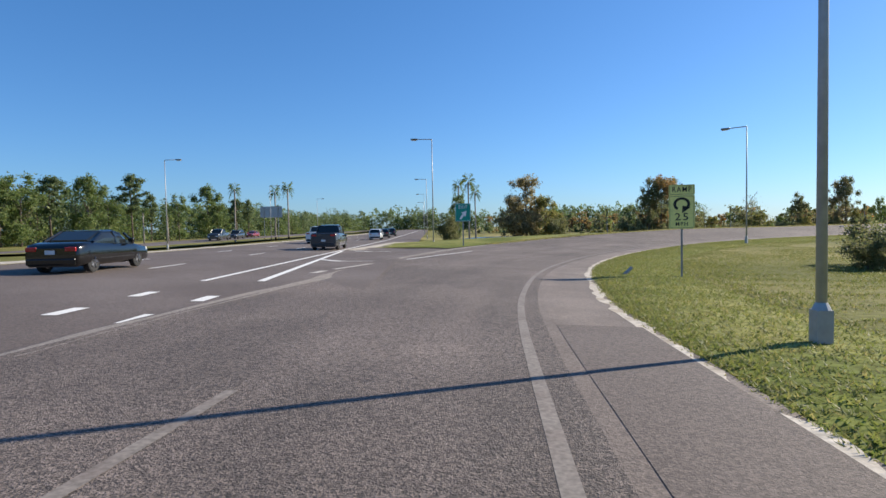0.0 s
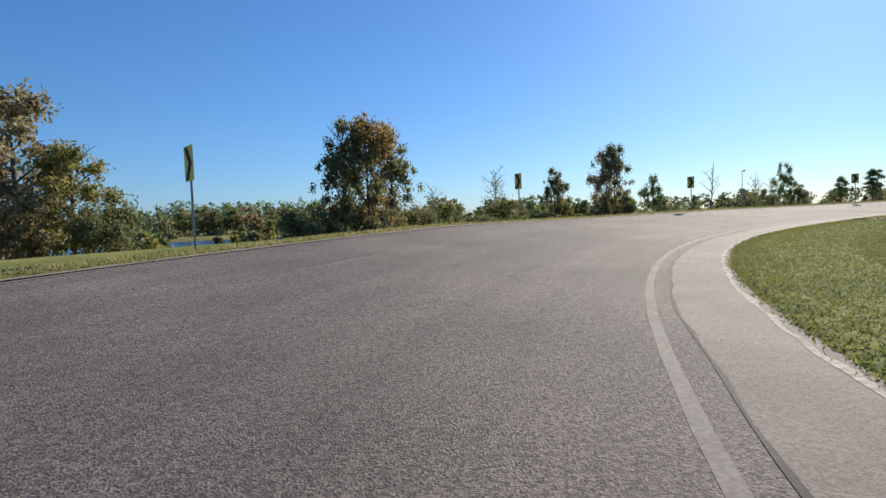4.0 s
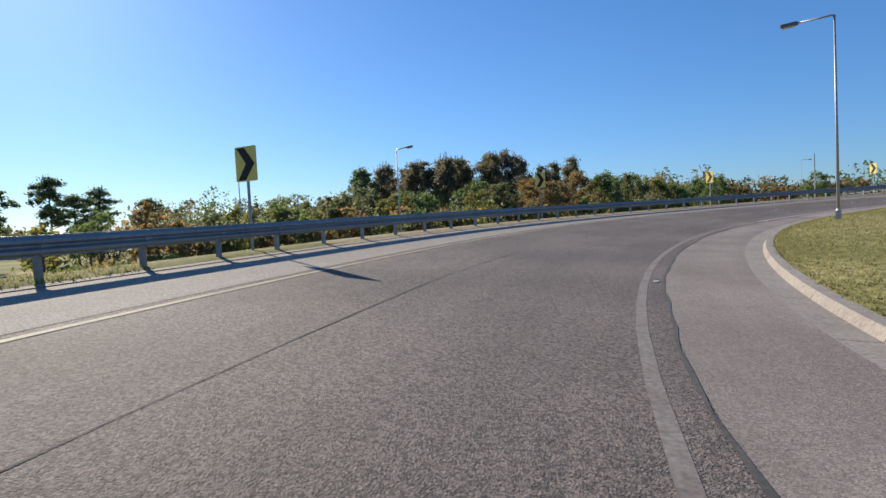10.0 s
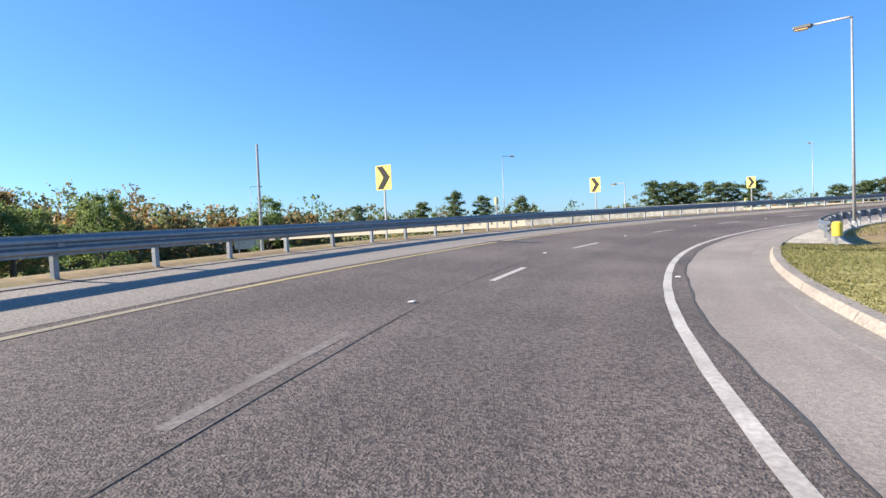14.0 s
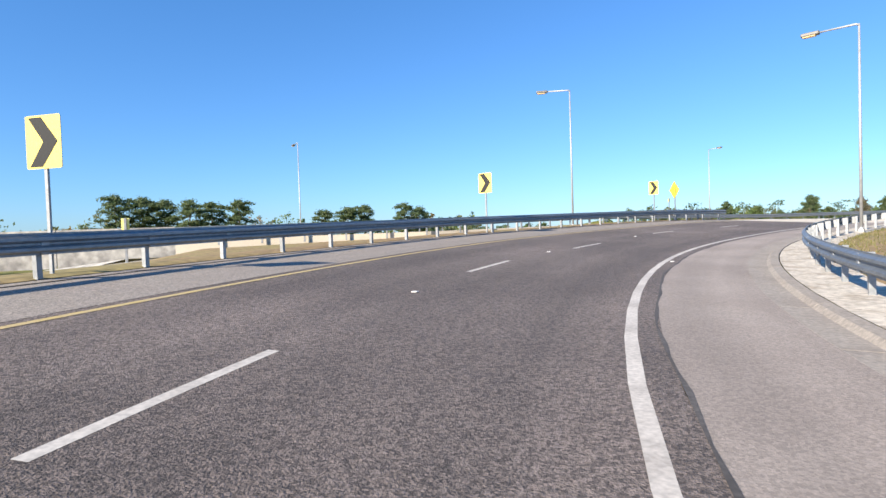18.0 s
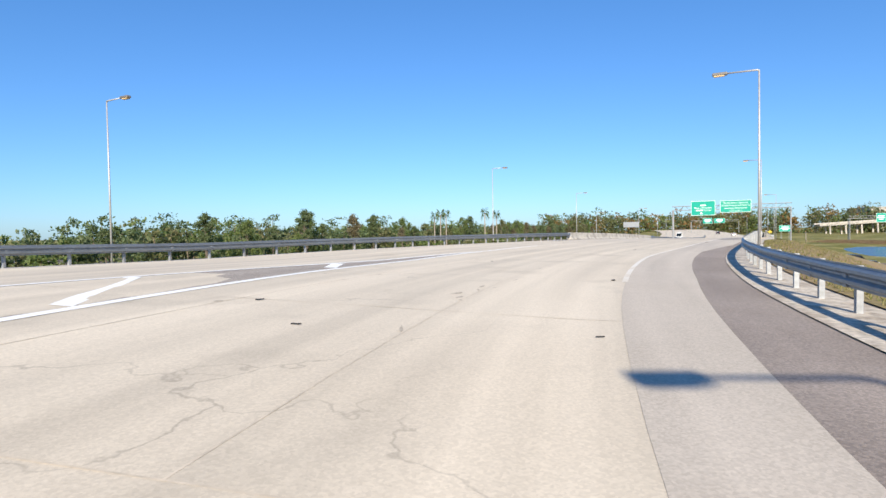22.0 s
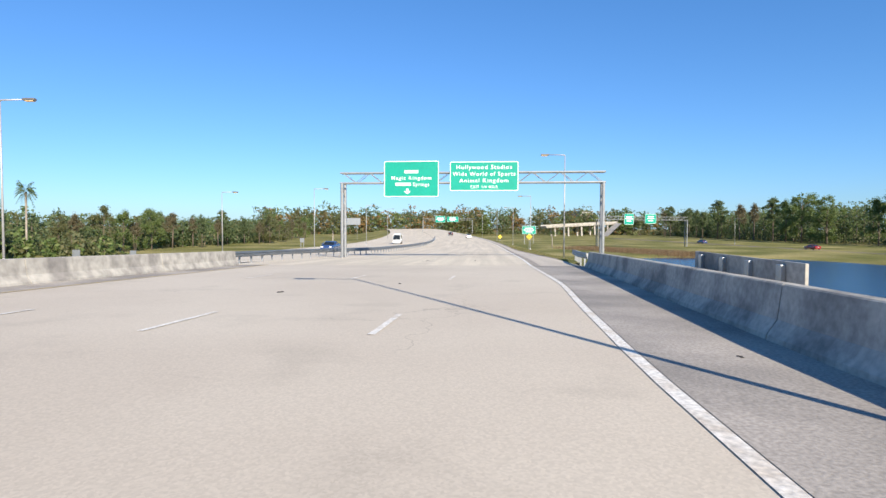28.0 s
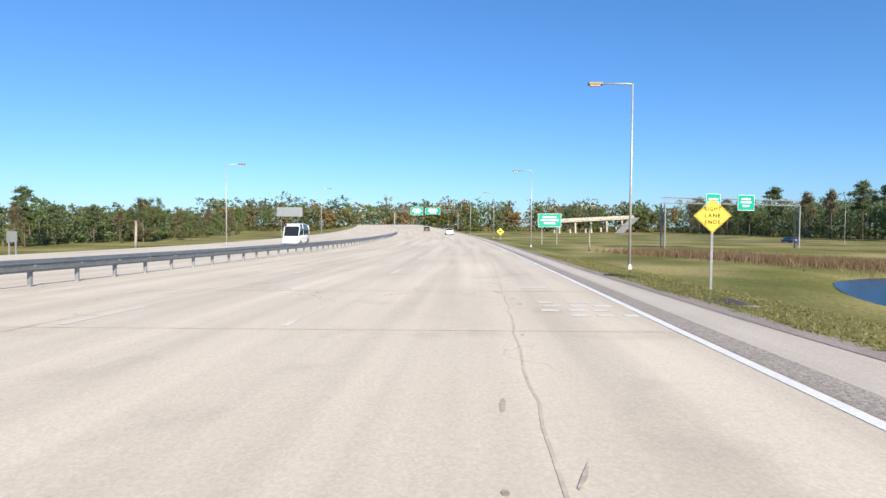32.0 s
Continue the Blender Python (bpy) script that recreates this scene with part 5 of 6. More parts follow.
sheet(bm, [[a + Vector((0, 0, -0.004)), a + Vector((0, 0, -1.2)), b + Vector((0, 0, -1.2)), b] for a, b in zip(NORTH, SOUTH)])
setting("concrete_road", bm, CONCRETE, "pale concrete road coming in from beyond the loop", "road")
bm = bmesh.new()
rows = []
for k in range(24):
    s = 200 + 63.5 * k / 23
    a = at(s, LEFT_EDGE(s) - 0.15, 0.03)
    q = min(1.0, max(0.0, (s - 214) / 49.5))
    b = Vector((118.0, -44.0, 1.7)).lerp(NORTH[0], q) if s > 214 else Vector((120, -40 + (214 - s) * 1.1, 1.0 - (214 - s) * 0.12))
    rows.append([a, a.lerp(b, 0.3) - Vector((0, 0, 0.35)), a.lerp(b, 0.7) - Vector((0, 0, 0.3)), b])
sheet(bm, rows)
setting("grass_verge", bm, DRY, "dry brown grass between the two roads", "verge", True)
bm = bmesh.new()
sheet(bm, [[Vector((119, -39.9, 1.45)), Vector((118.2, -45.6, 1.3))], [Vector((128, -40.6, -0.6)), Vector((128, -46.0, 0.4))], [Vector((136, -41, -2.4)), Vector((136, -46.4, -2.4))]])
setting("slope_paving", bm, BARRIER_PALE, "pale concrete slope paving beside the bridge wall", "paving")
wall = thing("bridge_parapet", "long pale concrete parapet of the second bridge", "parapet")
for k in range(4):
    a, b = Vector((117.7, -46.1, 2.2)), Vector((142.3, -47.1, 2.1))
    p, q = a.lerp(b, k / 4), a.lerp(b, (k + 1) / 4 - 0.002)
    bm = bmesh.new()
    rows = [[e + Vector((0, o, h)) for o, h in ((0.0, -1.3), (0.0, 0.84), (-0.2, 0.86), (-0.28, 0.3), (-0.45, 0.0), (-0.45, -0.3))] for e in (p, q)]
    sheet(bm, rows)
    for row in rows:
        bm.faces.new([bm.verts.new(v) for v in row])
    part("wall_length", bm, BARRIER_PALE, wall)
part("end_block", plate([(142.4, 0.9), (142.4, 2.94), (146.5, 2.6), (146.5, 0.9)], -47.5, -47.1), BARRIER_PALE, wall)
for x0 in (118.5, 145.5):
    ab = thing("bridge_abutment", "grey concrete abutment under the second bridge", "abutment")
    part("body", box(x0 - 1.0, x0 + 1.0, -62.5, -46.6, -3.2, 1.04, 0.05), BARRIER, ab)


def line_rail(label, pts, side):
    """A guardrail through places; side +1: its posts stand to the left of the way."""
    rail = thing("guardrail", label, "guardrail")
    for a, b in zip(pts, pts[1:]):
        way = (b - a).normalized()
        n = Vector((-way.y, way.x, 0)).normalized() * side
        m = max(1, int((b - a).length / 3.81))
        for k in range(m):
            p, q = a.lerp(b, k / m), a.lerp(b, (k + 1) / m)
            bm = bmesh.new()
            sheet(bm, [[e - n * o + Vector((0, 0, 0.42 + z)) for o, z in WAVE] for e in (p, q)])
            sheet(bm, [[e - n * (o - 0.008) + Vector((0, 0, 0.42 + z)) for o, z in WAVE] for e in (p, q)][::-1])
            part("beam", bm, GALV, rail)
            for e in (p, p.lerp(q, 0.5)):
                c = part("post", POST_MESH, None, rail)
                c.matrix_basis = pose(*(e + n * 0.22), rz=math.degrees(math.atan2(way.y, way.x)))
                c = part("spacer_block", BLOCK_MESH, None, rail)
                c.matrix_basis = pose(*(e + n * 0.1), rz=math.degrees(math.atan2(way.y, way.x)) + 90)
    return rail


line_rail("galvanised guardrail seen from behind along the second road", [NORTH[0] + Vector((1.5, -0.4, 0)), NORTH[1], NORTH[2]], 1)
line_rail("galvanised guardrail beyond the second bridge", [Vector((146.5, -47.6, 2.15)), NORTH[4], NORTH[5]], 1)
line_rail("long galvanised guardrail on the far side of the second road", [at(262, -20.0), SOUTH[1] + Vector((0, 0.8, 0)), SOUTH[2] + Vector((0, 0.8, 0)), SOUTH[3] + Vector((0, 0.8, 0)), SOUTH[4]], -1)
over = thing("far_overpass", "pale concrete overpass on piers far across the fields", "bridge", m=pose(-424, 38, 5.6, ry=3.0, rz=-75))
part("deck", box(-27, 27, -5, 5, -1.2, 0.0, 0.05), BARRIER_PALE, over)
for y0 in (-5.3, 5.0):
    part("railing", box(-27, 27, y0, y0 + 0.3, -0.5, 0.9, 0.02), BARRIER_PALE, over)
for k in range(5):
    for y in (-3.5, 3.5):
        part("pier", box(-20.5 + 10 * k, -19.5 + 10 * k, y - 0.5, y + 0.5, -8.2, -1.19, 0.05), BARRIER_PALE, over)
bm = bmesh.new()
sheet(bm, [[(-428, 64, 6.6), (-420, 67, 6.6)], [(-418, 52, -2.6), (-410, 55, -2.6)]])
setting("slope_paving", bm, BARRIER_PALE, "pale slope paving at the far overpass", "paving")
bm = bmesh.new()
sheet(bm, [[(-417 - 1.5 * k * k, 12 - 13 * k, 4.3 - 0.9 * k), (-411 - 1.5 * k * k, 10 - 13.5 * k, 4.3 - 0.9 * k)] for k in range(6)][::-1])
setting("far_ramp", bm, CONCRETE, "pale ramp rising to the far overpass", "road")
hotel = thing("far_building", "white flat-roofed building far behind the trees", "building", m=pose(-690, 84, -2.7, rz=20))
part("wall", box(-22, 22, -8, 8, 0, 24), BARRIER_PALE, hotel)
part("roof", box(-22.5, 22.5, -8.5, 8.5, 24, 25), BARRIER, hotel)
for k in range(7):
    for n in range(3):
        part("window", box(-19 + 6 * k, -16 + 6 * k, -8.1, -8.002, 13 + 3.5 * n, 15 + 3.5 * n), GLASS, hotel)


# ---- plants ----
def leaves(bm, blobs, count, size, r, flat=1.0):
    """Small leaf clumps scattered through blobs (centre, radii), thinner inside."""
    vol = [b[1][0] * b[1][1] * b[1][2] for b in blobs]
    for _ in range(count):
        (c, rad) = r.choices(blobs, vol)[0]
        a, t = r.uniform(0, 2 * math.pi), math.acos(r.uniform(-1, 1))
        q = min(1.7, abs(r.gauss(0.55, 0.42)) + 0.1)
        p = Vector((c[0] + rad[0] * q * math.sin(t) * math.cos(a), c[1] + rad[1] * q * math.sin(t) * math.sin(a), c[2] + rad[2] * q * math.cos(t)))
        u = Vector((r.gauss(0, 1), r.gauss(0, 1), r.gauss(0, flat))).normalized()
        v = u.cross(Vector((r.gauss(0, 1), r.gauss(0, 1), r.gauss(0, 1)))).normalized()
        s = size * r.uniform(0.6, 1.4)
        bm.faces.new([bm.verts.new(p + k) for k in (s * u, s * 0.45 * v, -s * u, -s * 0.45 * v)])


def branches(bm, r, height, spread, n, start=0.3, droop=0.0, thick=0.05, twigs=3):
    tips = []
    for k in range(n):
        z0 = height * (start + (0.85 - start) * k / n)
        a = 2.4 * k + r.uniform(-0.4, 0.4)
        out = spread * (1 - 0.5 * k / n) * r.uniform(0.7, 1.1)
        rise = out * r.uniform(0.5, 1.1) - droop * out
        tip = Vector((out * math.cos(a), out * math.sin(a), z0 + rise))
        mid = Vector((0.45 * out * math.cos(a + 0.15), 0.45 * out * math.sin(a + 0.15), z0 + 0.55 * rise))
        add_tube(bm, [(0, 0, z0), mid, tip], [thick, thick * 0.6, thick * 0.2], 5, False)
        tips.append(tip)
        for _ in range(twigs):
            b = mid + (tip - mid) * r.uniform(0.0, 0.8)
            e = b + Vector((r.gauss(0, 0.25), r.gauss(0, 0.25), r.uniform(0.1, 0.5))) * out * 0.7
            add_tube(bm, [b, e], [thick * 0.35, thick * 0.1], 4, False)
    return tips


def make_tree(kind, seed):
    """Meshes (name, mesh) of a tree about 10 m high, its foot at the origin."""
    r = random.Random(seed)
    wood, crown = bmesh.new(), bmesh.new()
    if kind in ("oak", "autumn", "olive", "yellowing", "willow"):
        lean = r.uniform(-0.3, 0.3)
        add_tube(wood, [(0, 0, -0.3), (lean * 0.4, 0, 3), (lean, 0.1, 6), (lean, 0.1, 8.6)], [0.22, 0.16, 0.09, 0.03], 8)
        branches(wood, r, 10, 3.2, 12, 0.2, thick=0.07)
        blobs = []
        for k in range(60):
            a, z = 2.4 * k + r.uniform(-0.5, 0.5), 1.0 + 8.6 * r.random() ** 0.85
            w = 3.8 * math.sqrt(max(0.03, 1 - ((z - 4.4) / 5.6) ** 2)) * r.uniform(0.2, 1.0)
            s = r.uniform(0.35, 0.95)
            blobs.append(((w * math.cos(a), w * math.sin(a), z), (s, s, s * r.uniform(0.6, 1.0))))
        leaves(crown, blobs, 9000, 0.16, r)
    elif kind == "bare":
        add_tube(wood, [(0, 0, -0.3), (0.1, 0, 3.5), (0.2, 0.1, 8.5)], [0.17, 0.11, 0.02], 7)
        branches(wood, r, 9.5, 3.0, 22, 0.15, thick=0.045, twigs=9)
        leaves(crown, [((0, 0, 1.8), (2.3, 2.3, 1.5)), ((0.3, 0, 4.6), (2.0, 2.0, 2.2)), ((0.3, 0, 7), (1.4, 1.4, 1.5))], 1100, 0.12, r)
    elif kind == "snag":
        add_tube(wood, [(0, 0, -0.3), (-0.1, 0, 3.5), (0.3, 0.1, 9.6)], [0.16, 0.11, 0.02], 7)
        branches(wood, r, 9.5, 2.4, 12, 0.35, thick=0.06, twigs=4)
        leaves(crown, [((0, 0, 1.3), (1.4, 1.4, 1.0))], 160, 0.15, r)
    elif kind == "pine":
        add_tube(wood, [(0, 0, -0.3), (0.15, 0, 5), (0.1, 0.1, 9.6)], [0.17, 0.12, 0.03], 7)
        blobs = [((0.1, 0.1, 9.4), (0.8, 0.8, 0.5))]
        for k in range(20):
            a, z = 2.4 * k + r.uniform(-0.4, 0.4), 4.2 + 5.0 * k / 20
            out = r.uniform(0.9, 2.5) * math.sin(math.pi * (0.22 + 0.62 * k / 20))
            tip = Vector((out * math.cos(a), out * math.sin(a), z + 0.25 * out))
            add_tube(wood, [(0.1, 0, z - 0.2), tip], [0.05, 0.015], 5, False)
            for q in (0.55, 1.0):
                blobs.append(((tip.x * q, tip.y * q, tip.z + r.uniform(-0.2, 0.25)), (r.uniform(0.45, 0.85), r.uniform(0.45, 0.85), r.uniform(0.22, 0.42))))
        leaves(crown, blobs, 5200, 0.17, r)
    elif kind == "tall":
        for q in range(2):
            dx = r.uniform(-0.8, 0.8)
            add_tube(wood, [(dx * 0.4, 0, -0.3), (dx, 0, 5), (dx * 1.2, 0.1, 9.4)], [0.13, 0.1, 0.03], 6)
        tips = branches(wood, r, 10, 1.7, 10, 0.45, 0.2, 0.045, 3)
        blobs = [((t.x * q + r.uniform(-0.3, 0.3), t.y * q, t.z + r.uniform(-0.8, 0.3)), (r.uniform(0.35, 0.85), r.uniform(0.35, 0.85), r.uniform(0.3, 0.7))) for t in tips for q in (0.35, 0.7, 1.0)]
        leaves(crown, blobs, 4800, 0.14, r)
    elif kind == "bush":
        for k in range(6):
            a = 1.05 * k
            add_tube(wood, [(0.2 * math.cos(a), 0.2 * math.sin(a), -0.2), (1.6 * math.cos(a), 1.6 * math.sin(a), 4.5)], [0.1, 0.03], 5)
        blobs = [((r.uniform(-3.2, 3.2), r.uniform(-3.2, 3.2), r.uniform(1.2, 7.6)), (r.uniform(1.0, 2.0),) * 3) for _ in range(26)]
        leaves(crown, blobs, 6500, 0.25, r)
    out = [("trunk", finish(wood, "trunk", BARK_PALE if kind in ("bare", "snag") else BARK, True))]
    mats = {"oak": LEAF_GREEN, "autumn": LEAF_AUTUMN, "olive": LEAF_OLIVE, "yellowing": LEAF_YELLOW, "willow": LEAF_PALE, "bare": LEAF_YELLOW, "snag": LEAF_OLIVE, "pine": LEAF_PINE, "tall": LEAF_HAZE, "bush": LEAF_OLIVE}
    out.append(("crown", finish(crown, "crown", mats[kind])))
    return out


WORDS = {"oak": "bushy green broadleaf tree on the grass bank", "autumn": "broadleaf tree turning orange and brown", "olive": "thin olive-green broadleaf tree", "yellowing": "tree with yellowing green leaves", "willow": "rounded tree with thin pale straw-yellow leaves", "bare": "nearly bare tree with fine pale twigs",
         "snag": "dead bare tree with pale forked limbs", "pine": "tall pine with a high dark crown", "tall": "slim tall tree with sparse olive foliage", "bush": "dense round olive-green bush"}
TREES = {}


def tree(kind, x, y, height, seed=0, wide=1.0, z=None):
    key = (kind, seed % 3)
    if key not in TREES:
        TREES[key] = make_tree(kind, 17 * (seed % 3) + len(kind))
    k = height / 10.0
    m = pose(x, y, ground_z(x, y) - 0.05 if z is None else z, rz=(x * 37 + y * 91) % 360) @ Matrix.Diagonal((k * wide, k * wide, k, 1))
    t = thing("bush" if kind == "bush" else "tree", WORDS[kind], "bush" if kind == "bush" else "tree", m=m)
    for name, me in TREES[key]:
        part(name, me, None, t)
    return t


for kind, x, y, h, wide in (
        ("olive", 31.0, 86.8, 9.8, 0.66), ("autumn", 33.2, 87.6, 10.4, 0.7), ("olive", 36.4, 90.4, 9.9, 0.72), ("willow", 12.5, 86, 10.6, 0.95), ("willow", 10.5, 84.5, 7.5, 1.1), ("yellowing", 15, 84.5, 7.0, 1.0), ("bush", 16.5, 82.5, 4.2, 0.9), ("bush", 1.0, 94, 5.0, 0.9), ("oak", 2.5, 96, 8.5, 0.45), ("bush", 28, 85.6, 3.8, 1.3), ("bush", 33.5, 86, 3.4, 1.2), ("bush", 38, 89.4, 3.6, 1.1),
        ("bare", 44.5, 98, 6.2, 0.9), ("yellowing", 45.2, 97, 3.8, 1.2), ("bare", 53.6, 100.4, 8.4, 0.9), ("yellowing", 54.3, 99, 4.0, 1.3), ("yellowing", 52.6, 99.4, 3.4, 1.2), ("olive", 60.6, 98.6, 7.7, 0.62), ("yellowing", 61.2, 97.4, 3.4, 1.0), ("willow", 65.2, 95.3, 9.3, 0.6), ("olive", 66.4, 95.0, 9.7, 0.62), ("yellowing", 67.6, 94.4, 4.0, 1.1), ("oak", 70.5, 93.2, 6.3, 0.62),
        ("snag", 77.3, 90.5, 8.0, 0.9), ("bare", 83.2, 88.9, 6.8, 0.75), ("olive", 84.6, 88.6, 4.2, 0.8), ("oak", 94.9, 92.1, 8.0, 0.5), ("bare", 92.4, 92.4, 6.8, 0.8), ("olive", 97.4, 91.6, 5.4, 0.8), ("bush", 80, 91, 2.4, 1.3), ("bush", 64, 94, 2.8, 1.4), ("bush", 49, 96.5, 2.8, 1.5), ("bush", 72.8, 92, 2.8, 1.2), ("bush", 88, 90, 2.6, 1.3), ("bush", 101, 90, 3.4, 1.3), ("bush", 57, 97, 2.8, 1.3),
        ("pine", 162.7, 116.9, 8.4, 0.9), ("pine", 167, 101.7, 11.8, 0.9), ("pine", 158, 104, 10, 1.0), ("pine", 171, 97, 10.5, 1.0), ("pine", 152, 106, 9, 1.0), ("pine", 163, 97, 9, 1.2), ("pine", 176, 92, 9, 1.1), ("bush", 160, 92, 6, 1.3), ("bush", 170, 86, 6, 1.3),
        ("tall", 189.8, 31.9, 17.6, 0.9), ("tall", 192.7, 34.6, 17.4, 0.9), ("tall", 186, 36, 16.8, 0.9), ("tall", 188, 44, 17.2, 0.9), ("tall", 194.6, 27, 17.0, 0.9), ("tall", 190, 50, 16, 0.9), ("tall", 198.5, 14.5, 17.0, 0.9), ("tall", 196, 20, 15.6, 0.9), ("tall", 186, 56, 15, 0.9), ("tall", 195.5, 42.8, 17.8, 1.0), ("tall", 193, 47, 16.6, 1.0), ("tall", 197, 38.5, 17.4, 1.0), ("tall", 199, 54, 16.4, 1.0), ("tall", 201, 49, 16.8, 1.0), ("tall", 191.5, 40, 16.8, 1.0), ("tall", 174.1, 30.5, 12.8, 0.8), ("pine", 215.9, 57.9, 16.6, 0.7), ("pine", 178, 60, 12.5, 0.8),
        ("autumn", 163.5, 30, 9.6, 1.0), ("oak", 164.5, 24.5, 9.2, 1.0), ("olive", 166, 19, 9.0, 1.0), ("yellowing", 167, 14, 8.4, 1.0), ("oak", 166.8, 3.7, 8.8, 0.75), ("autumn", 160, 36, 8.2, 1.1), ("olive", 161, 42, 8.0, 1.1),
        ("autumn", 172, 33, 9.5, 1.0), ("oak", 174, 42, 9.5, 1.2), ("autumn", 168, 23, 9.0, 1.1), ("oak", 176, 15, 10, 1.1), ("autumn", 178, 6, 9.4, 1.0), ("oak", 172, 52, 8.5, 1.2), ("yellowing", 166, 44, 7.5, 1.2), ("yellowing", 165, 56, 7.5, 1.2), ("olive", 170, 64, 8.0, 1.1), ("oak", 180, -3, 8.6, 1.1), ("autumn", 160, 34, 6.5, 1.2), ("oak", 164, 12, 7.5, 1.1), ("bush", 158, 48, 6.0, 1.2), ("bush", 156, 24, 6.0, 1.2),
        ("oak", 163, -12, 8.2, 0.9), ("pine", 190.2, -107.4, 14.2, 0.9), ("pine", 183, -110, 12.5, 1.0), ("pine", 176, -121, 12.4, 1.0), ("pine", 199, -104, 11.5, 1.0),
        ("pine", 148.8, -176, 17.5, 1.1), ("pine", 143, -178, 17, 1.3), ("pine", 138, -180, 16.4, 1.3), ("pine", 131, -176, 16, 1.2), ("pine", 126, -182, 15.6, 1.3), ("pine", 119, -178, 16.0, 1.2), ("pine", 87.3, -159.6, 13.0, 1.2), ("pine", 92, -158, 12.4, 1.3), ("pine", 80.6, -143, 12.4, 1.1), ("pine", 98, -162, 12.0, 1.2), ("pine", 76, -146, 11.6, 1.2), ("pine", 210, -90, 11, 1.0),
        ("bush", 23, 30, 3.4, 1.2), ("bush", 27, 27, 3.0, 1.3), ("bush", 20, 27, 2.2, 1.2)):
    tree(kind, x, y, h, int(abs(x) + abs(y)), wide)


# palms
def palm_meshes(seed):
    r = random.Random(seed)
    trunk = tube([(0, 0, -0.2), (0.1, 0, 3), (0.15, 0.05, 7), (0.1, 0.05, 9.2)], [0.24, 0.17, 0.16, 0.2], 8)
    crown = bmesh.new()
    for k in range(52):
        a, up = 2.4 * k, r.uniform(-1.1, 1.3)
        way = Vector((math.cos(a), math.sin(a), 0))
        side = Vector((-math.sin(a), math.cos(a), 0))
        pts = [Vector((0.1, 0.05, 9.2)) + way * (1.6 * u * (1.0 - 0.25 * abs(up))) + Vector((0, 0, 1.5 * up * u - 0.5 * u * u)) for u in (0, 0.35, 0.7, 1.0)]
        for n in range(7):
            u = 0.3 + 0.7 * n / 7
            p = pts[0].lerp(pts[3], u) + Vector((0, 0, 0.25 * math.sin(math.pi * u)))
            for sg in (-1, 1):
                e = p + side * sg * 0.5 * (1.1 - 0.5 * u) + way * 0.35 + Vector((0, 0, -0.22))
                crown.faces.new([crown.verts.new(v) for v in (p, p + way * 0.12, e)])
    return [("trunk", finish(trunk, "trunk", BARK_PALE, True)), ("crown", finish(crown, "crown", LEAF_GREEN))]


PALMS = [palm_meshes(3), palm_meshes(8)]
for k, (x, y, h) in enumerate(((-49.4, 137.5, 13.2), (-44, 152, 13.5), (-40, 150, 14.0), (6.2, 133.8, 14.4), (4, 137, 13.2), (8, 139, 12.6), (-75.6, -115, 12), (-81.3, -104.8, 12.4), (-72, -117, 11.4), (-68, -113, 11.8), (-93, -106, 12.0), (-140, -70.5, 4.0), (-60, 116, 7), (-56, 118, 6.4), (-182.5, -14.4, 4.6))):
    q = h / 9.8
    t = thing("palm_tree", "tall slim palm with a tuft of green fronds" if h > 8 else "short palm with a full head of fronds", "palm", "palms", m=pose(x, y, ground_z(x, y), rz=40 * k) @ Matrix.Diagonal((0.72 * q if h > 8 else 0.8, 0.72 * q if h > 8 else 0.8, q, 1)))
    for name, me in PALMS[k % 2]:
        part(name, me, None, t)


# far woods, one stand each
def leaf_cloud(name, centres, radii, each, size, seed, mat, home):
    """Many leaf clumps as one mesh, round the given centres; most lie near the outside."""
    g = np.random.default_rng(seed)
    c, q = np.repeat(np.array(centres), each, 0), np.repeat(np.array(radii), each, 0)
    n = len(c)
    way = g.normal(size=(n, 3))
    way /= np.linalg.norm(way, axis=1)[:, None]
    p = c + way * q * (np.abs(g.normal(0.7, 0.33, n))[:, None])
    u = g.normal(size=(n, 3))
    u /= np.linalg.norm(u, axis=1)[:, None]
    v = np.cross(u, g.normal(size=(n, 3)))
    v /= np.linalg.norm(v, axis=1)[:, None]
    s = (size * g.uniform(0.6, 1.4, n))[:, None]
    co = np.stack([p + s * u, p + 0.55 * s * v, p - s * u, p - 0.55 * s * v], 1).reshape(-1, 3)
    me = bpy.data.meshes.new(name)
    me.vertices.add(4 * n)
    me.vertices.foreach_set("co", co.ravel().astype(np.float32))
    me.loops.add(4 * n)
    me.loops.foreach_set("vertex_index", np.arange(4 * n, dtype=np.int32))
    me.polygons.add(n)
    me.polygons.foreach_set("loop_start", np.arange(0, 4 * n, 4, dtype=np.int32))
    me.update(calc_edges=True)
    me.materials.append(mat)
    return part(name, me, None, home)


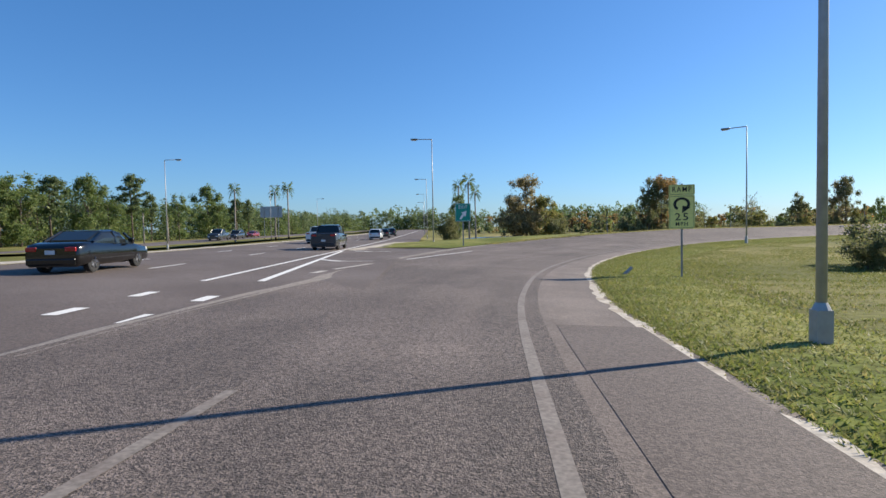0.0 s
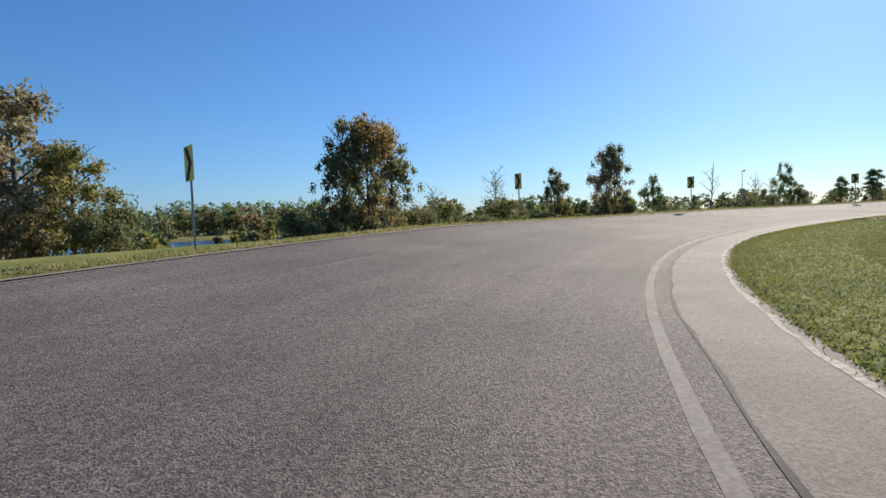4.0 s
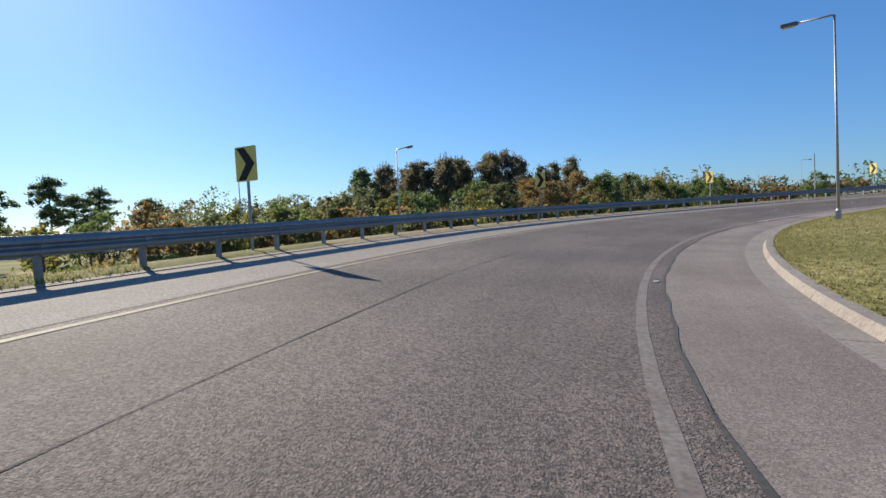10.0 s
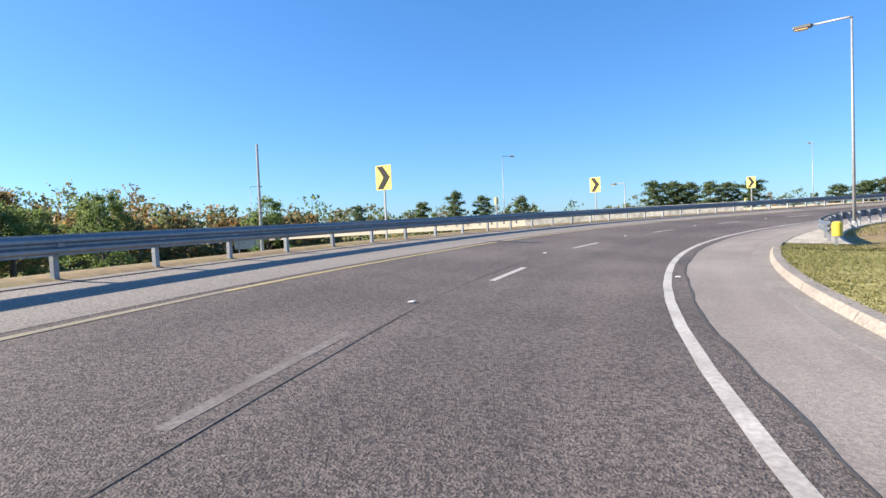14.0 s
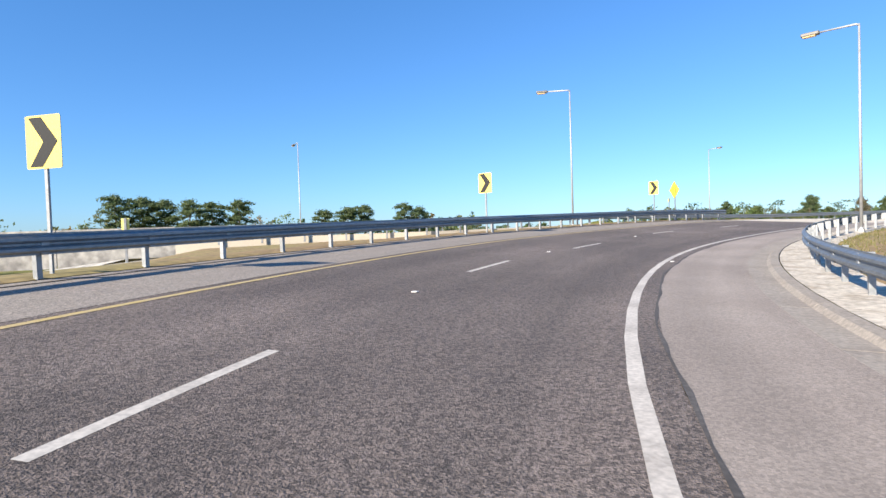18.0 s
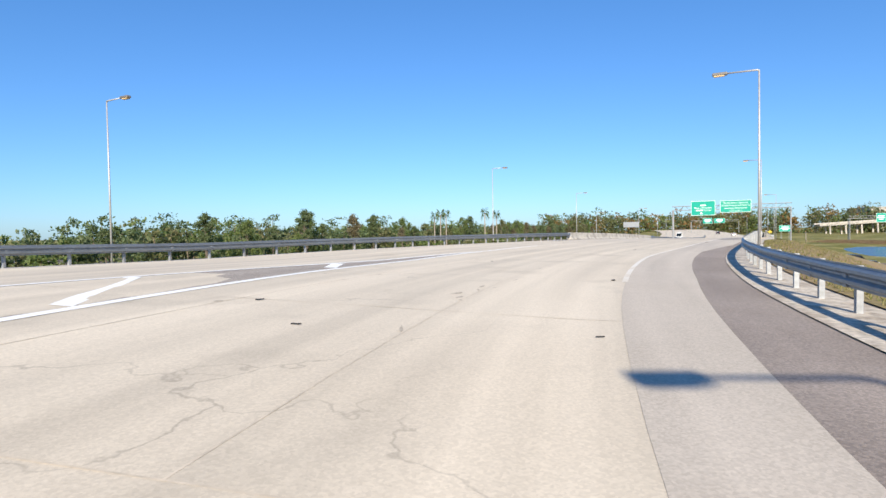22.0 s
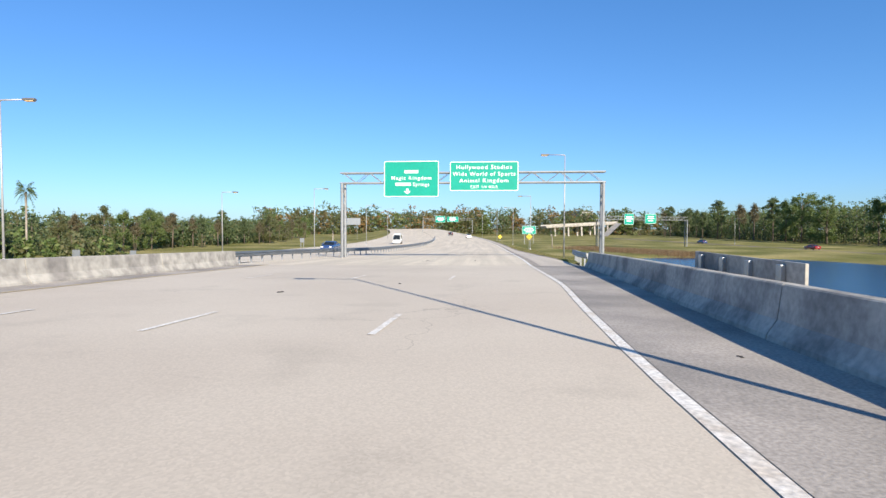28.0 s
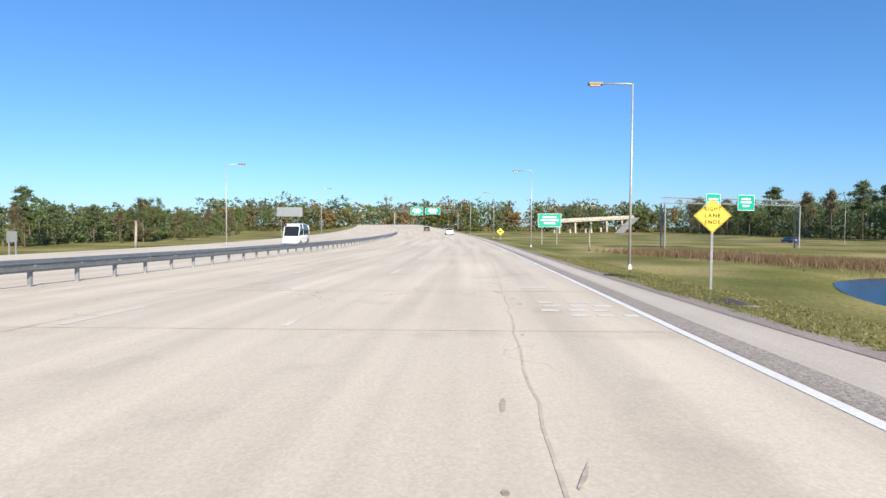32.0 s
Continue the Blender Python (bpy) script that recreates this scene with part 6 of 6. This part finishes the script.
def woods(label, line, depth, count, low, high, mats, seed, leaf=0.34, each=32, z=-2.75, under=1.9):
    """A stand of trees behind a line: round-headed ones, high-crowned pines, some bare, and undergrowth at its foot."""
    r = random.Random(seed)
    stand = thing("woods", label, "woods", kind="stuff")
    trunk = bmesh.new()
    where = [([], []) for _ in mats]
    pts = [Vector((*p, 0)) for p in line]
    lens = [(b - a).length for a, b in zip(pts, pts[1:])]

    def spot(far):
        k = r.choices(range(len(lens)), lens)[0]
        a, b = pts[k], pts[k + 1]
        n = Vector((-(b - a).y, (b - a).x, 0)).normalized()
        return a + (b - a) * r.random() + n * far

    def add(which, c, q):
        where[which][0].append(c)
        where[which][1].append(q)

    for _ in range(int(count * 0.8)):
        back = depth * r.random()
        p = spot(back)
        h = r.triangular(low * 0.75, high, low) * (0.85 + 0.15 * abs(back / depth)) * (1.18 if r.random() < 0.15 else 1.0)
        w = h * r.uniform(0.30, 0.48)
        which = r.randrange(len(mats))
        if r.random() < 0.4:        # a bare stem and a high, broken crown
            for q in range(9):
                f = q / 8
                k = w * (1.0 - 0.45 * f)
                add(which, (p.x + r.uniform(-k, k) * 0.75, p.y + r.uniform(-k, k) * 0.75, z + h * (0.45 + 0.5 * f)), (w * r.uniform(0.3, 0.6), w * r.uniform(0.3, 0.6), h * r.uniform(0.04, 0.08)))
        else:
            for q in range(13):
                f = q / 12
                k = w * math.sqrt(max(0.05, 1 - (1.9 * f - 0.85) ** 2))
                a = 2.4 * q
                add(which, (p.x + 0.6 * k * math.cos(a), p.y + 0.6 * k * math.sin(a), z + h * (0.26 + 0.68 * f)), (k * r.uniform(0.45, 0.75) + 0.3, k * r.uniform(0.45, 0.75) + 0.3, h * r.uniform(0.06, 0.11)))
        add_tube(trunk, [(p.x, p.y, z - 0.3), (p.x + r.uniform(-0.3, 0.3), p.y, z + h * 0.88)], [0.16, 0.05], 4, False)
    for _ in range(int(count * under)):
        p = spot(depth * r.random() ** 1.6)
        h = low * r.uniform(0.15, 0.42)
        add(r.randrange(len(mats)), (p.x, p.y, z + 0.5 * h), (h * r.uniform(0.6, 1.1), h * r.uniform(0.6, 1.1), h * 0.55))
    part("trunks", trunk, BARK, stand)
    for k, mat in enumerate(mats):
        leaf_cloud("foliage", where[k][0], where[k][1], each, leaf, seed * 10 + k, mat, stand)


PG, OG, GA = [LEAF_PINE, LEAF_GREEN], [LEAF_GREEN, LEAF_OLIVE], [LEAF_PINE, LEAF_OLIVE, LEAF_OLIVE, LEAF_GREEN, LEAF_AUTUMN]
GO = [LEAF_PINE, LEAF_GREEN, LEAF_PINE, LEAF_OLIVE]
woods("dense green pine woods beyond the highway's far side", [(-112, 60), (-98, 95), (-86, 150), (-80, 240), (-70, 330), (-52, 440)], 26, 440, 11.5, 16.5, PG, 1)
woods("far woods at the end of the highway", [(-60, 420), (40, 430), (140, 330)], 30, 190, 13, 20, PG, 2, 0.7, 16)
woods("olive and brown woods behind the far pond", [(10, 215), (60, 190), (110, 165), (160, 150), (235, 120)], 26, 260, 5.5, 9.0, GA, 3, 0.4, 18)
woods("scrub and low trees along the outer bank", [(18, 98), (45, 104), (75, 102), (105, 98), (125, 92)], 9, 130, 1.7, 3.2, [LEAF_GREEN, LEAF_OLIVE, LEAF_YELLOW], 4, 0.2, 30)
woods("tall dense woods beyond the ramp", [(172, 72), (170, 44), (172, 20), (178, 6)], 22, 100, 6.5, 10.5, [LEAF_OLIVE, LEAF_GREEN, LEAF_OLIVE, LEAF_YELLOW], 13, 0.34, 36)
woods("autumn bushes at the foot of the outer bank", [(126, 84), (140, 62), (150, 44), (156, 26)], 15, 90, 4.2, 6.8, [LEAF_YELLOW, LEAF_OLIVE, LEAF_GREEN, LEAF_AUTUMN], 15, 0.26, 32)
woods("mixed autumn woods beyond the loop", [(240, 115), (236, 60), (226, 0), (225, -60)], 26, 190, 11.5, 17, GA, 5, 0.42, 20)
woods("low reddish scrub beyond the loop", [(205, -8), (212, -50), (210, -85)], 14, 120, 7.5, 11.5, [LEAF_OLIVE, LEAF_AUTUMN], 6, 0.5, 16)
woods("distant dark tree line past the loop", [(225, -80), (190, -190), (120, -215), (40, -190)], 20, 190, 9, 15, GA, 7, 0.5, 16)
woods("green woods beside the concrete highway", [(22, -126), (-20, -128), (-80, -130), (-150, -125), (-230, -120), (-330, -140)][::-1], -28, 440, 7.6, 11.6, GO, 8)
woods("low green woods past the concrete road", [(130, -175), (75, -150), (20, -130)][::-1], -18, 110, 5.0, 8.0, GO, 14)
woods("low shrubs at the foot of the woods", [(-40, -104), (-90, -100), (-130, -112)], 10, 46, 3, 5.5, OG, 9, 0.4, 14)
woods("brown and green woods at the end of the highway", [(-440, -200), (-470, -90), (-500, 10), (-480, 90)], 40, 280, 17, 27, GA, 10, 0.9, 14)
woods("dark green woods across the field and pond", [(-480, 110), (-330, 104), (-230, 112), (-150, 118), (-110, 130)], 30, 420, 14.5, 21, GO, 11, 0.42, 24)
woods("brown woods closing the end of the field", [(-478, 78), (-474, 128)], 30, 40, 15, 23, GA, 16, 0.8, 14)
rr = random.Random(31)
for line, n, low, high, kinds in ((((22, -121), (-60, -124), (-150, -119), (-230, -114), (-330, -132)), 46, 7.5, 11.6, ("pine", "pine", "tall", "oak", "olive")),
                                  (((-150, 112), (-230, 106), (-330, 98), (-430, 100)), 20, 15.0, 22.0, ("pine", "tall", "oak")),
                                  (((-95, 92), (-84, 150), (-76, 240)), 16, 12.5, 18.0, ("pine", "pine", "oak"))):
    for k in range(n):
        u = (k + rr.uniform(0.1, 0.9)) / n * (len(line) - 1)
        a, b = line[int(u)], line[min(int(u) + 1, len(line) - 1)]
        q = u - int(u)
        tree(kinds[rr.randrange(len(kinds))], a[0] + (b[0] - a[0]) * q + rr.uniform(-4, 4), a[1] + (b[1] - a[1]) * q + rr.uniform(-4, 4), rr.uniform(low, high), k, rr.uniform(0.7, 1.0), -2.75)
tree("bush", -67, 39, 4.4, 1, 1.0)
# reeds by the pond
r = random.Random(12)
bm = bmesh.new()
for _ in range(16000):
    u = r.random()
    x, y = -178 + 38 * u + r.gauss(0, 3.0), -7 + 18 * u + r.gauss(0, 3.2)
    h, a = r.uniform(0.4, 1.15), r.uniform(0, math.pi)
    z = ground_z(x, y) - 0.05
    dx, dy = 0.05 * math.cos(a), 0.05 * math.sin(a)
    bm.faces.new([bm.verts.new(v) for v in ((x - dx, y - dy, z), (x + dx, y + dy, z), (x + r.gauss(0, 0.25), y + r.gauss(0, 0.25), z + h))])
tagged(part("reeds", bm, REED), "russet brown reeds along the pond's edge", "reeds", kind="stuff")

# grass blades on the near verges
def tufts(count, s0, s1, d0, d1, seed, low=0.03, high=0.10):
    r = random.Random(seed)
    vs, fs = [], []
    for _ in range(count):
        s = r.uniform(s0, s1)
        d = d0(s) + (d1 - d0(s)) * r.random() ** 1.6
        p = at(s, d)
        if d < 0:
            h = np.interp(LEFT_EDGE(s) + 0.05 - d, [0, 0.35, 1.3, 3.0, 6.0], [-0.02, 0.05, 0.02, -0.2 * min(1.0, max(0.06, (s - 58) / 25.0)), -1.3 * min(1.0, max(0.06, (s - 58) / 25.0))])
        elif s < 99:
            h = np.interp(d - RIGHT_EDGE(s) - 0.05, [0, 0.4, 1.6, 3.2, 5.5, 6.5], [-0.03, 0.03, 0.06, 0.02, -0.25, -1.0])
        elif s < 194:
            h = np.interp(d - KERB_D(s), [0.66, 1.06, 2.4, 4.2, 7.7], [0.10, 0.13, 0.12, 0.10, -0.3])
        elif s < 390:
            h = np.interp(d - RAIL_R(s) - 0.75, [0, 0.6, 2.0, 4.0, 8.0], [0.05, 0.10, 0.15, 0.1, -0.7] if s < 245 else [0.05, 0.10, 0.0, -0.6, -1.9])
        else:
            h = np.interp(d - BEYOND_EDGE(s) - 0.1, [0, 0.4, 2.0, 4.5], [-0.03, 0.02, -0.1, -0.6])
        z = max(p.z + h, ground_z(p.x, p.y)) - 0.015
        for _k in range(3):
            a, h = r.uniform(0, 6.28), r.uniform(low, high)
            x, y = p.x + r.gauss(0, 0.06), p.y + r.gauss(0, 0.06)
            w, n = 0.012 + 0.012 * r.random(), len(vs)
            vs += [(x - w * math.cos(a), y - w * math.sin(a), z), (x + w * math.cos(a), y + w * math.sin(a), z), (x + r.gauss(0, 0.06), y + r.gauss(0, 0.06), z + h)]
            fs.append((n, n + 1, n + 2))
    me = bpy.data.meshes.new("grass_tufts")
    me.from_pydata(vs, [], fs)
    me.materials.append(BLADE if s1 < 100 else BLADE_STRAW)
    tagged(new("grass_tufts", me), "short uneven grass blades on the verge beside the ramp", "grass", kind="stuff")


tufts(60000, -4, 60, lambda s: RIGHT_EDGE(s) + 0.2, 15.0, 21, 0.02, 0.08)
tufts(24000, 60, 99, lambda s: RIGHT_EDGE(s) + 0.2, 9.0, 22, 0.02, 0.08)
tufts(32000, 99, 196, lambda s: KERB_D(s) + 0.76, 8.5, 23, 0.02, 0.08)
tufts(14000, 396, 460, lambda s: BEYOND_EDGE(s) + 0.3, 9.4, 24, 0.03, 0.08)
tufts(7000, 200, 312, lambda s: RAIL_R(s) + 0.9, 10.0, 25, 0.05, 0.14)
tufts(7000, 46, 134, lambda s: LEFT_EDGE(s) - 0.2, -11.5, 26, 0.05, 0.14)


# scraps of tyre and litter on the roads
SCRAPS = []
for n in range(3):
    r = random.Random(40 + n)
    bm = bmesh.new()
    rows = []
    for k in range(7):
        u = k / 6 - 0.5
        x, y, w = 0.34 * u, 0.10 * math.sin(3 * u + n), 0.05 + 0.03 * r.random()
        rows.append([(x, y - w, 0.006), (x, y - 0.3 * w, 0.035 + 0.02 * r.random()), (x, y + 0.4 * w, 0.03 + 0.02 * r.random()), (x, y + w, 0.006)])
    sheet(bm, rows)
    SCRAPS.append(finish(bm, "tyre_scrap", TYRE))
SCRAP_AT = [(295.8, -3.83), (294.4, -0.69), (314.4, -1.87), (309.0, 1.7), (315.2, 3.1), (390.0, -4.57), (390.9, -4.3), (390.9, -0.86), (393.7, -8.25), (268.2, -3.46), (270.0, -5.17), (276.3, 0.5), (268.8, 0.4), (282.8, -4.48), (367.8, -2.95), (364.4, -5.7), (356.6, 3.0)]
for k, (s, d) in enumerate(SCRAP_AT):
    it = new("tyre_scrap", SCRAPS[k % 3])
    it.matrix_basis = pose(*at(s, d, 0.008), rz=67 * k) @ Matrix.Scale(0.28 + 0.07 * (k % 4), 4)
    tagged(it, "small torn black scrap of tyre lying on the road", "tyre scrap", "scraps on the road")


# ---- vehicles ----
WHEEL = {}


def wheel(parent, x, y, z, radius=0.34):
    if "tyre" not in WHEEL:
        bm = tube([(-0.11, 0, 0), (-0.09, 0, 0), (0.09, 0, 0), (0.11, 0, 0)], [0.30, 0.34, 0.34, 0.30], 20)
        WHEEL["tyre"] = finish(bm, "tyre", TYRE)
        bm = tube([(-0.118, 0, 0), (0.118, 0, 0)], [0.2, 0.2], 10)
        for k in range(5):
            a = 2 * math.pi * k / 5
            add_tube(bm, [(0.1, 0, 0), (0.122, 0.2 * math.cos(a), 0.2 * math.sin(a))], 0.03, 4)
            add_tube(bm, [(-0.1, 0, 0), (-0.122, 0.2 * math.cos(a), 0.2 * math.sin(a))], 0.03, 4)
        WHEEL["rim"] = finish(bm, "rim", RIM)
    e = new("wheel")
    e.parent = parent
    e.matrix_basis = pose(x, y, z) @ Matrix.Scale(radius / 0.34, 4)
    part("tyre", WHEEL["tyre"], None, e)
    part("rim", WHEEL["rim"], None, e)


def loft(stations):
    """A closed hull from rows of (y, [(x, z), ...]) given for the right half and mirrored."""
    bm = bmesh.new()
    rings = [[bm.verts.new((x, y, z)) for x, z in half] + [bm.verts.new((-x, y, z)) for x, z in half[::-1]] for y, half in stations]
    m = len(rings[0])
    for a, b in zip(rings, rings[1:]):
        for j in range(m):
            bm.faces.new((a[j], a[(j + 1) % m], b[(j + 1) % m], b[j]))
    bm.faces.new(rings[0][::-1])
    bm.faces.new(rings[-1])
    bmesh.ops.recalc_face_normals(bm, faces=bm.faces[:])
    return bm


SHAPES = {  # length, width, belt heights and roof along the length from tail to nose (fraction, belt, roof)
    "sedan": (4.85, 1.86, [(0, 0.86, 0), (0.03, 1.0, 0), (0.12, 1.06, 0), (0.20, 1.05, 1.12), (0.36, 1.0, 1.43), (0.52, 0.98, 1.46), (0.62, 0.97, 1.36), (0.76, 0.95, 1.0), (0.95, 0.80, 0), (1, 0.6, 0)]),
    "pickup": (5.8, 2.0, [(0, 1.25, 0), (0.01, 1.3, 0), (0.30, 1.3, 0), (0.345, 1.3, 1.34), (0.37, 1.3, 1.88), (0.55, 1.27, 1.93), (0.63, 1.25, 1.86), (0.73, 1.22, 1.26), (0.96, 1.12, 0), (1, 0.85, 0)]),
    "suv": (4.75, 1.9, [(0, 0.95, 0), (0.02, 1.1, 1.12), (0.06, 1.1, 1.6), (0.2, 1.08, 1.7), (0.5, 1.05, 1.7), (0.6, 1.04, 1.62), (0.73, 1.02, 1.08), (0.95, 0.9, 0), (1, 0.65, 0)]),
    "van": (5.6, 2.0, [(0, 1.2, 1.3), (0.01, 1.2, 2.4), (0.3, 1.2, 2.55), (0.7, 1.15, 2.5), (0.8, 1.12, 2.2), (0.92, 1.05, 1.15), (1, 0.7, 0)]),
}


def vehicle(name, label, shape, paint, x, y, z, rz, category="car"):
    length, width, rows = SHAPES[shape]
    w, y0 = width / 2, -length / 2
    car = thing(name, label, category, "vehicles on the roads", m=pose(x, y, z, rz=rz))
    hull = []
    for f, belt, _ in rows:
        k = w * (0.90 if f in (0, 1) else 0.97 if f < 0.05 or f > 0.93 else 1.0)
        hull.append((y0 + f * length, [(k * 0.86, 0.24), (k * 0.98, 0.34), (k, 0.6), (k * 0.985, belt - 0.14), (k * 0.93, belt - 0.03), (k * 0.8, belt)]))
    body = part("body", loft(hull), paint, car, smooth=True)
    body.data.polygons.foreach_set("use_smooth", [len(p.vertices) == 4 for p in body.data.polygons])
    top = [(f, b, r) for f, b, r in rows if r]
    cab = [(y0 + f * length, [(w * 0.9, b - 0.04), (w * 0.88, b + (r - b) * 0.4), (w * 0.74, max(r - 0.05, b)), (w * 0.66, r)]) for f, b, r in top]
    part("glasshouse", loft(cab), GLASS, car, "dark tinted windows")
    flat = [(f, b, r) for f, b, r in top if r > 1.25 and r - b > 0.28]
    part("roof", loft([(y0 + f * length, [(w * 0.77, r - 0.07), (w * 0.75, r - 0.02), (w * 0.64, r + 0.012)]) for f, b, r in flat]), paint, car)
    for sgn in (-1, 1):
        for (f0, b0, r0), (f1, b1, r1) in ((top[0], flat[0]), (flat[-1], top[-1])):
            a = (sgn * w * 0.9, y0 + f0 * length, (b0 if r0 < 1.25 else r0 - 0.02) if r0 - b0 < 0.28 else r0 - 0.03)
            b = (sgn * w * 0.78, y0 + f1 * length, r1 - 0.03) if r1 - b1 >= 0.28 else (sgn * w * 0.9, y0 + f1 * length, b1)
            if (Vector(a) - Vector(b)).length > 0.1:
                part("pillar", tube([a, b], 0.045, 6), paint, car)
        mid = y0 + 0.5 * length
        part("pillar", tube([(sgn * w * 0.905, mid, rows[4][1] - 0.02), (sgn * w * 0.77, mid, flat[len(flat) // 2][2] - 0.05)], 0.04, 6), paint, car)
        part("mirror", box(sgn * w * 0.98 - 0.02, sgn * w * 0.98 + 0.16 * sgn + 0.02, y0 + 0.66 * length, y0 + 0.69 * length, 0.98, 1.14, 0.03) if sgn > 0 else box(-w * 0.98 - 0.18, -w * 0.98 + 0.02, y0 + 0.66 * length, y0 + 0.69 * length, 0.98, 1.14, 0.03), paint, car)
        for f in (0.185, 0.80):
            wheel(car, sgn * (w - 0.13), y0 + f * length, 0.34 if shape == "sedan" else 0.38, 0.34 if shape == "sedan" else 0.38)
        tail = rows[1][1]
        part("tail_light", box(sgn * w * 0.70 - 0.18, sgn * w * 0.70 + 0.18, y0 - 0.015, y0 + 0.05, tail - 0.24, tail - 0.1, 0.02), RED_LENS, car)
        part("headlight", box(sgn * w * 0.66 - 0.18, sgn * w * 0.66 + 0.18, -y0 - 0.06, -y0 + 0.012, 0.62, 0.76, 0.02), SIGN_WHITE, car)
    part("bumper", box(-w * 0.88, w * 0.88, y0 - 0.05, y0 + 0.2, 0.3, 0.52, 0.04), TRIM if shape != "sedan" else paint, car)
    part("plate", box(-0.16, 0.16, y0 - 0.06, y0 - 0.02, 0.66, 0.8, 0.005), PLATE, car)
    return car


HWR = math.degrees(math.atan(-HWS))
for name, label, shape, paint, off, y, turn in (
        ("sedan", "black saloon car with tinted glass on the highway", "sedan", CAR_BLACK, 5.9, 21.6, 0), ("pickup_truck", "dark pickup truck on the highway", "pickup", CAR_DARK, 1.3, 46, 0), ("pickup_truck", "white pickup truck on the highway", "pickup", CAR_WHITE, 6.0, 66, 0),
        ("car", "small white car far along the highway", "suv", CAR_WHITE, 2.0, 92, 0), ("car", "black car far along the highway", "suv", CAR_BLACK, 1.8, 106, 0), ("car", "dark car far along the highway", "suv", CAR_DARK, 2.0, 128, 0),
        ("pickup_truck", "dark pickup truck on the far carriageway", "pickup", CAR_DARK, 30.0, 100, 180), ("car", "dark red car on the far carriageway", "sedan", CAR_RED, 34.0, 132, 180), ("car", "dark car on the far carriageway", "suv", CAR_DARK, 31.0, 112, 180), ("car", "black car on the lower highway near the bridge", "suv", CAR_BLACK, 1.8, -24, 0)):
    p = hw(off, y, 0.0)
    vehicle(name, label, shape, paint, p.x, p.y, p.z + 0.01, HWR + turn)
for name, label, shape, paint, s, d, turn in (("car", "small white car ahead on the concrete highway", "sedan", CAR_WHITE, 560, -0.2, 0), ("car", "dark car far ahead on the concrete highway", "sedan", CAR_DARK, 610, -4, 0), ("delivery_van", "white box van on the opposite carriageway", "van", CAR_WHITE, 492, -20.5, 180), ("car", "blue saloon car on the opposite carriageway", "sedan", CAR_BLUE, 432, -22.5, 180)):
    p = at(s, d)
    vehicle(name, label, shape, paint, p.x, p.y, p.z - (0.04 if d < -15 else -0.01), heading(s) + turn)
for paint, lab, x, y in ((CAR_RED, "dark red car on the far field road", -178, 58.5), (CAR_BLUE, "blue car on the far field road", -240, 52), (CAR_RED, "dark red car on the far field road", -142, 62)):
    vehicle("car", lab, "sedan", paint, x, y, -2.6, 96)
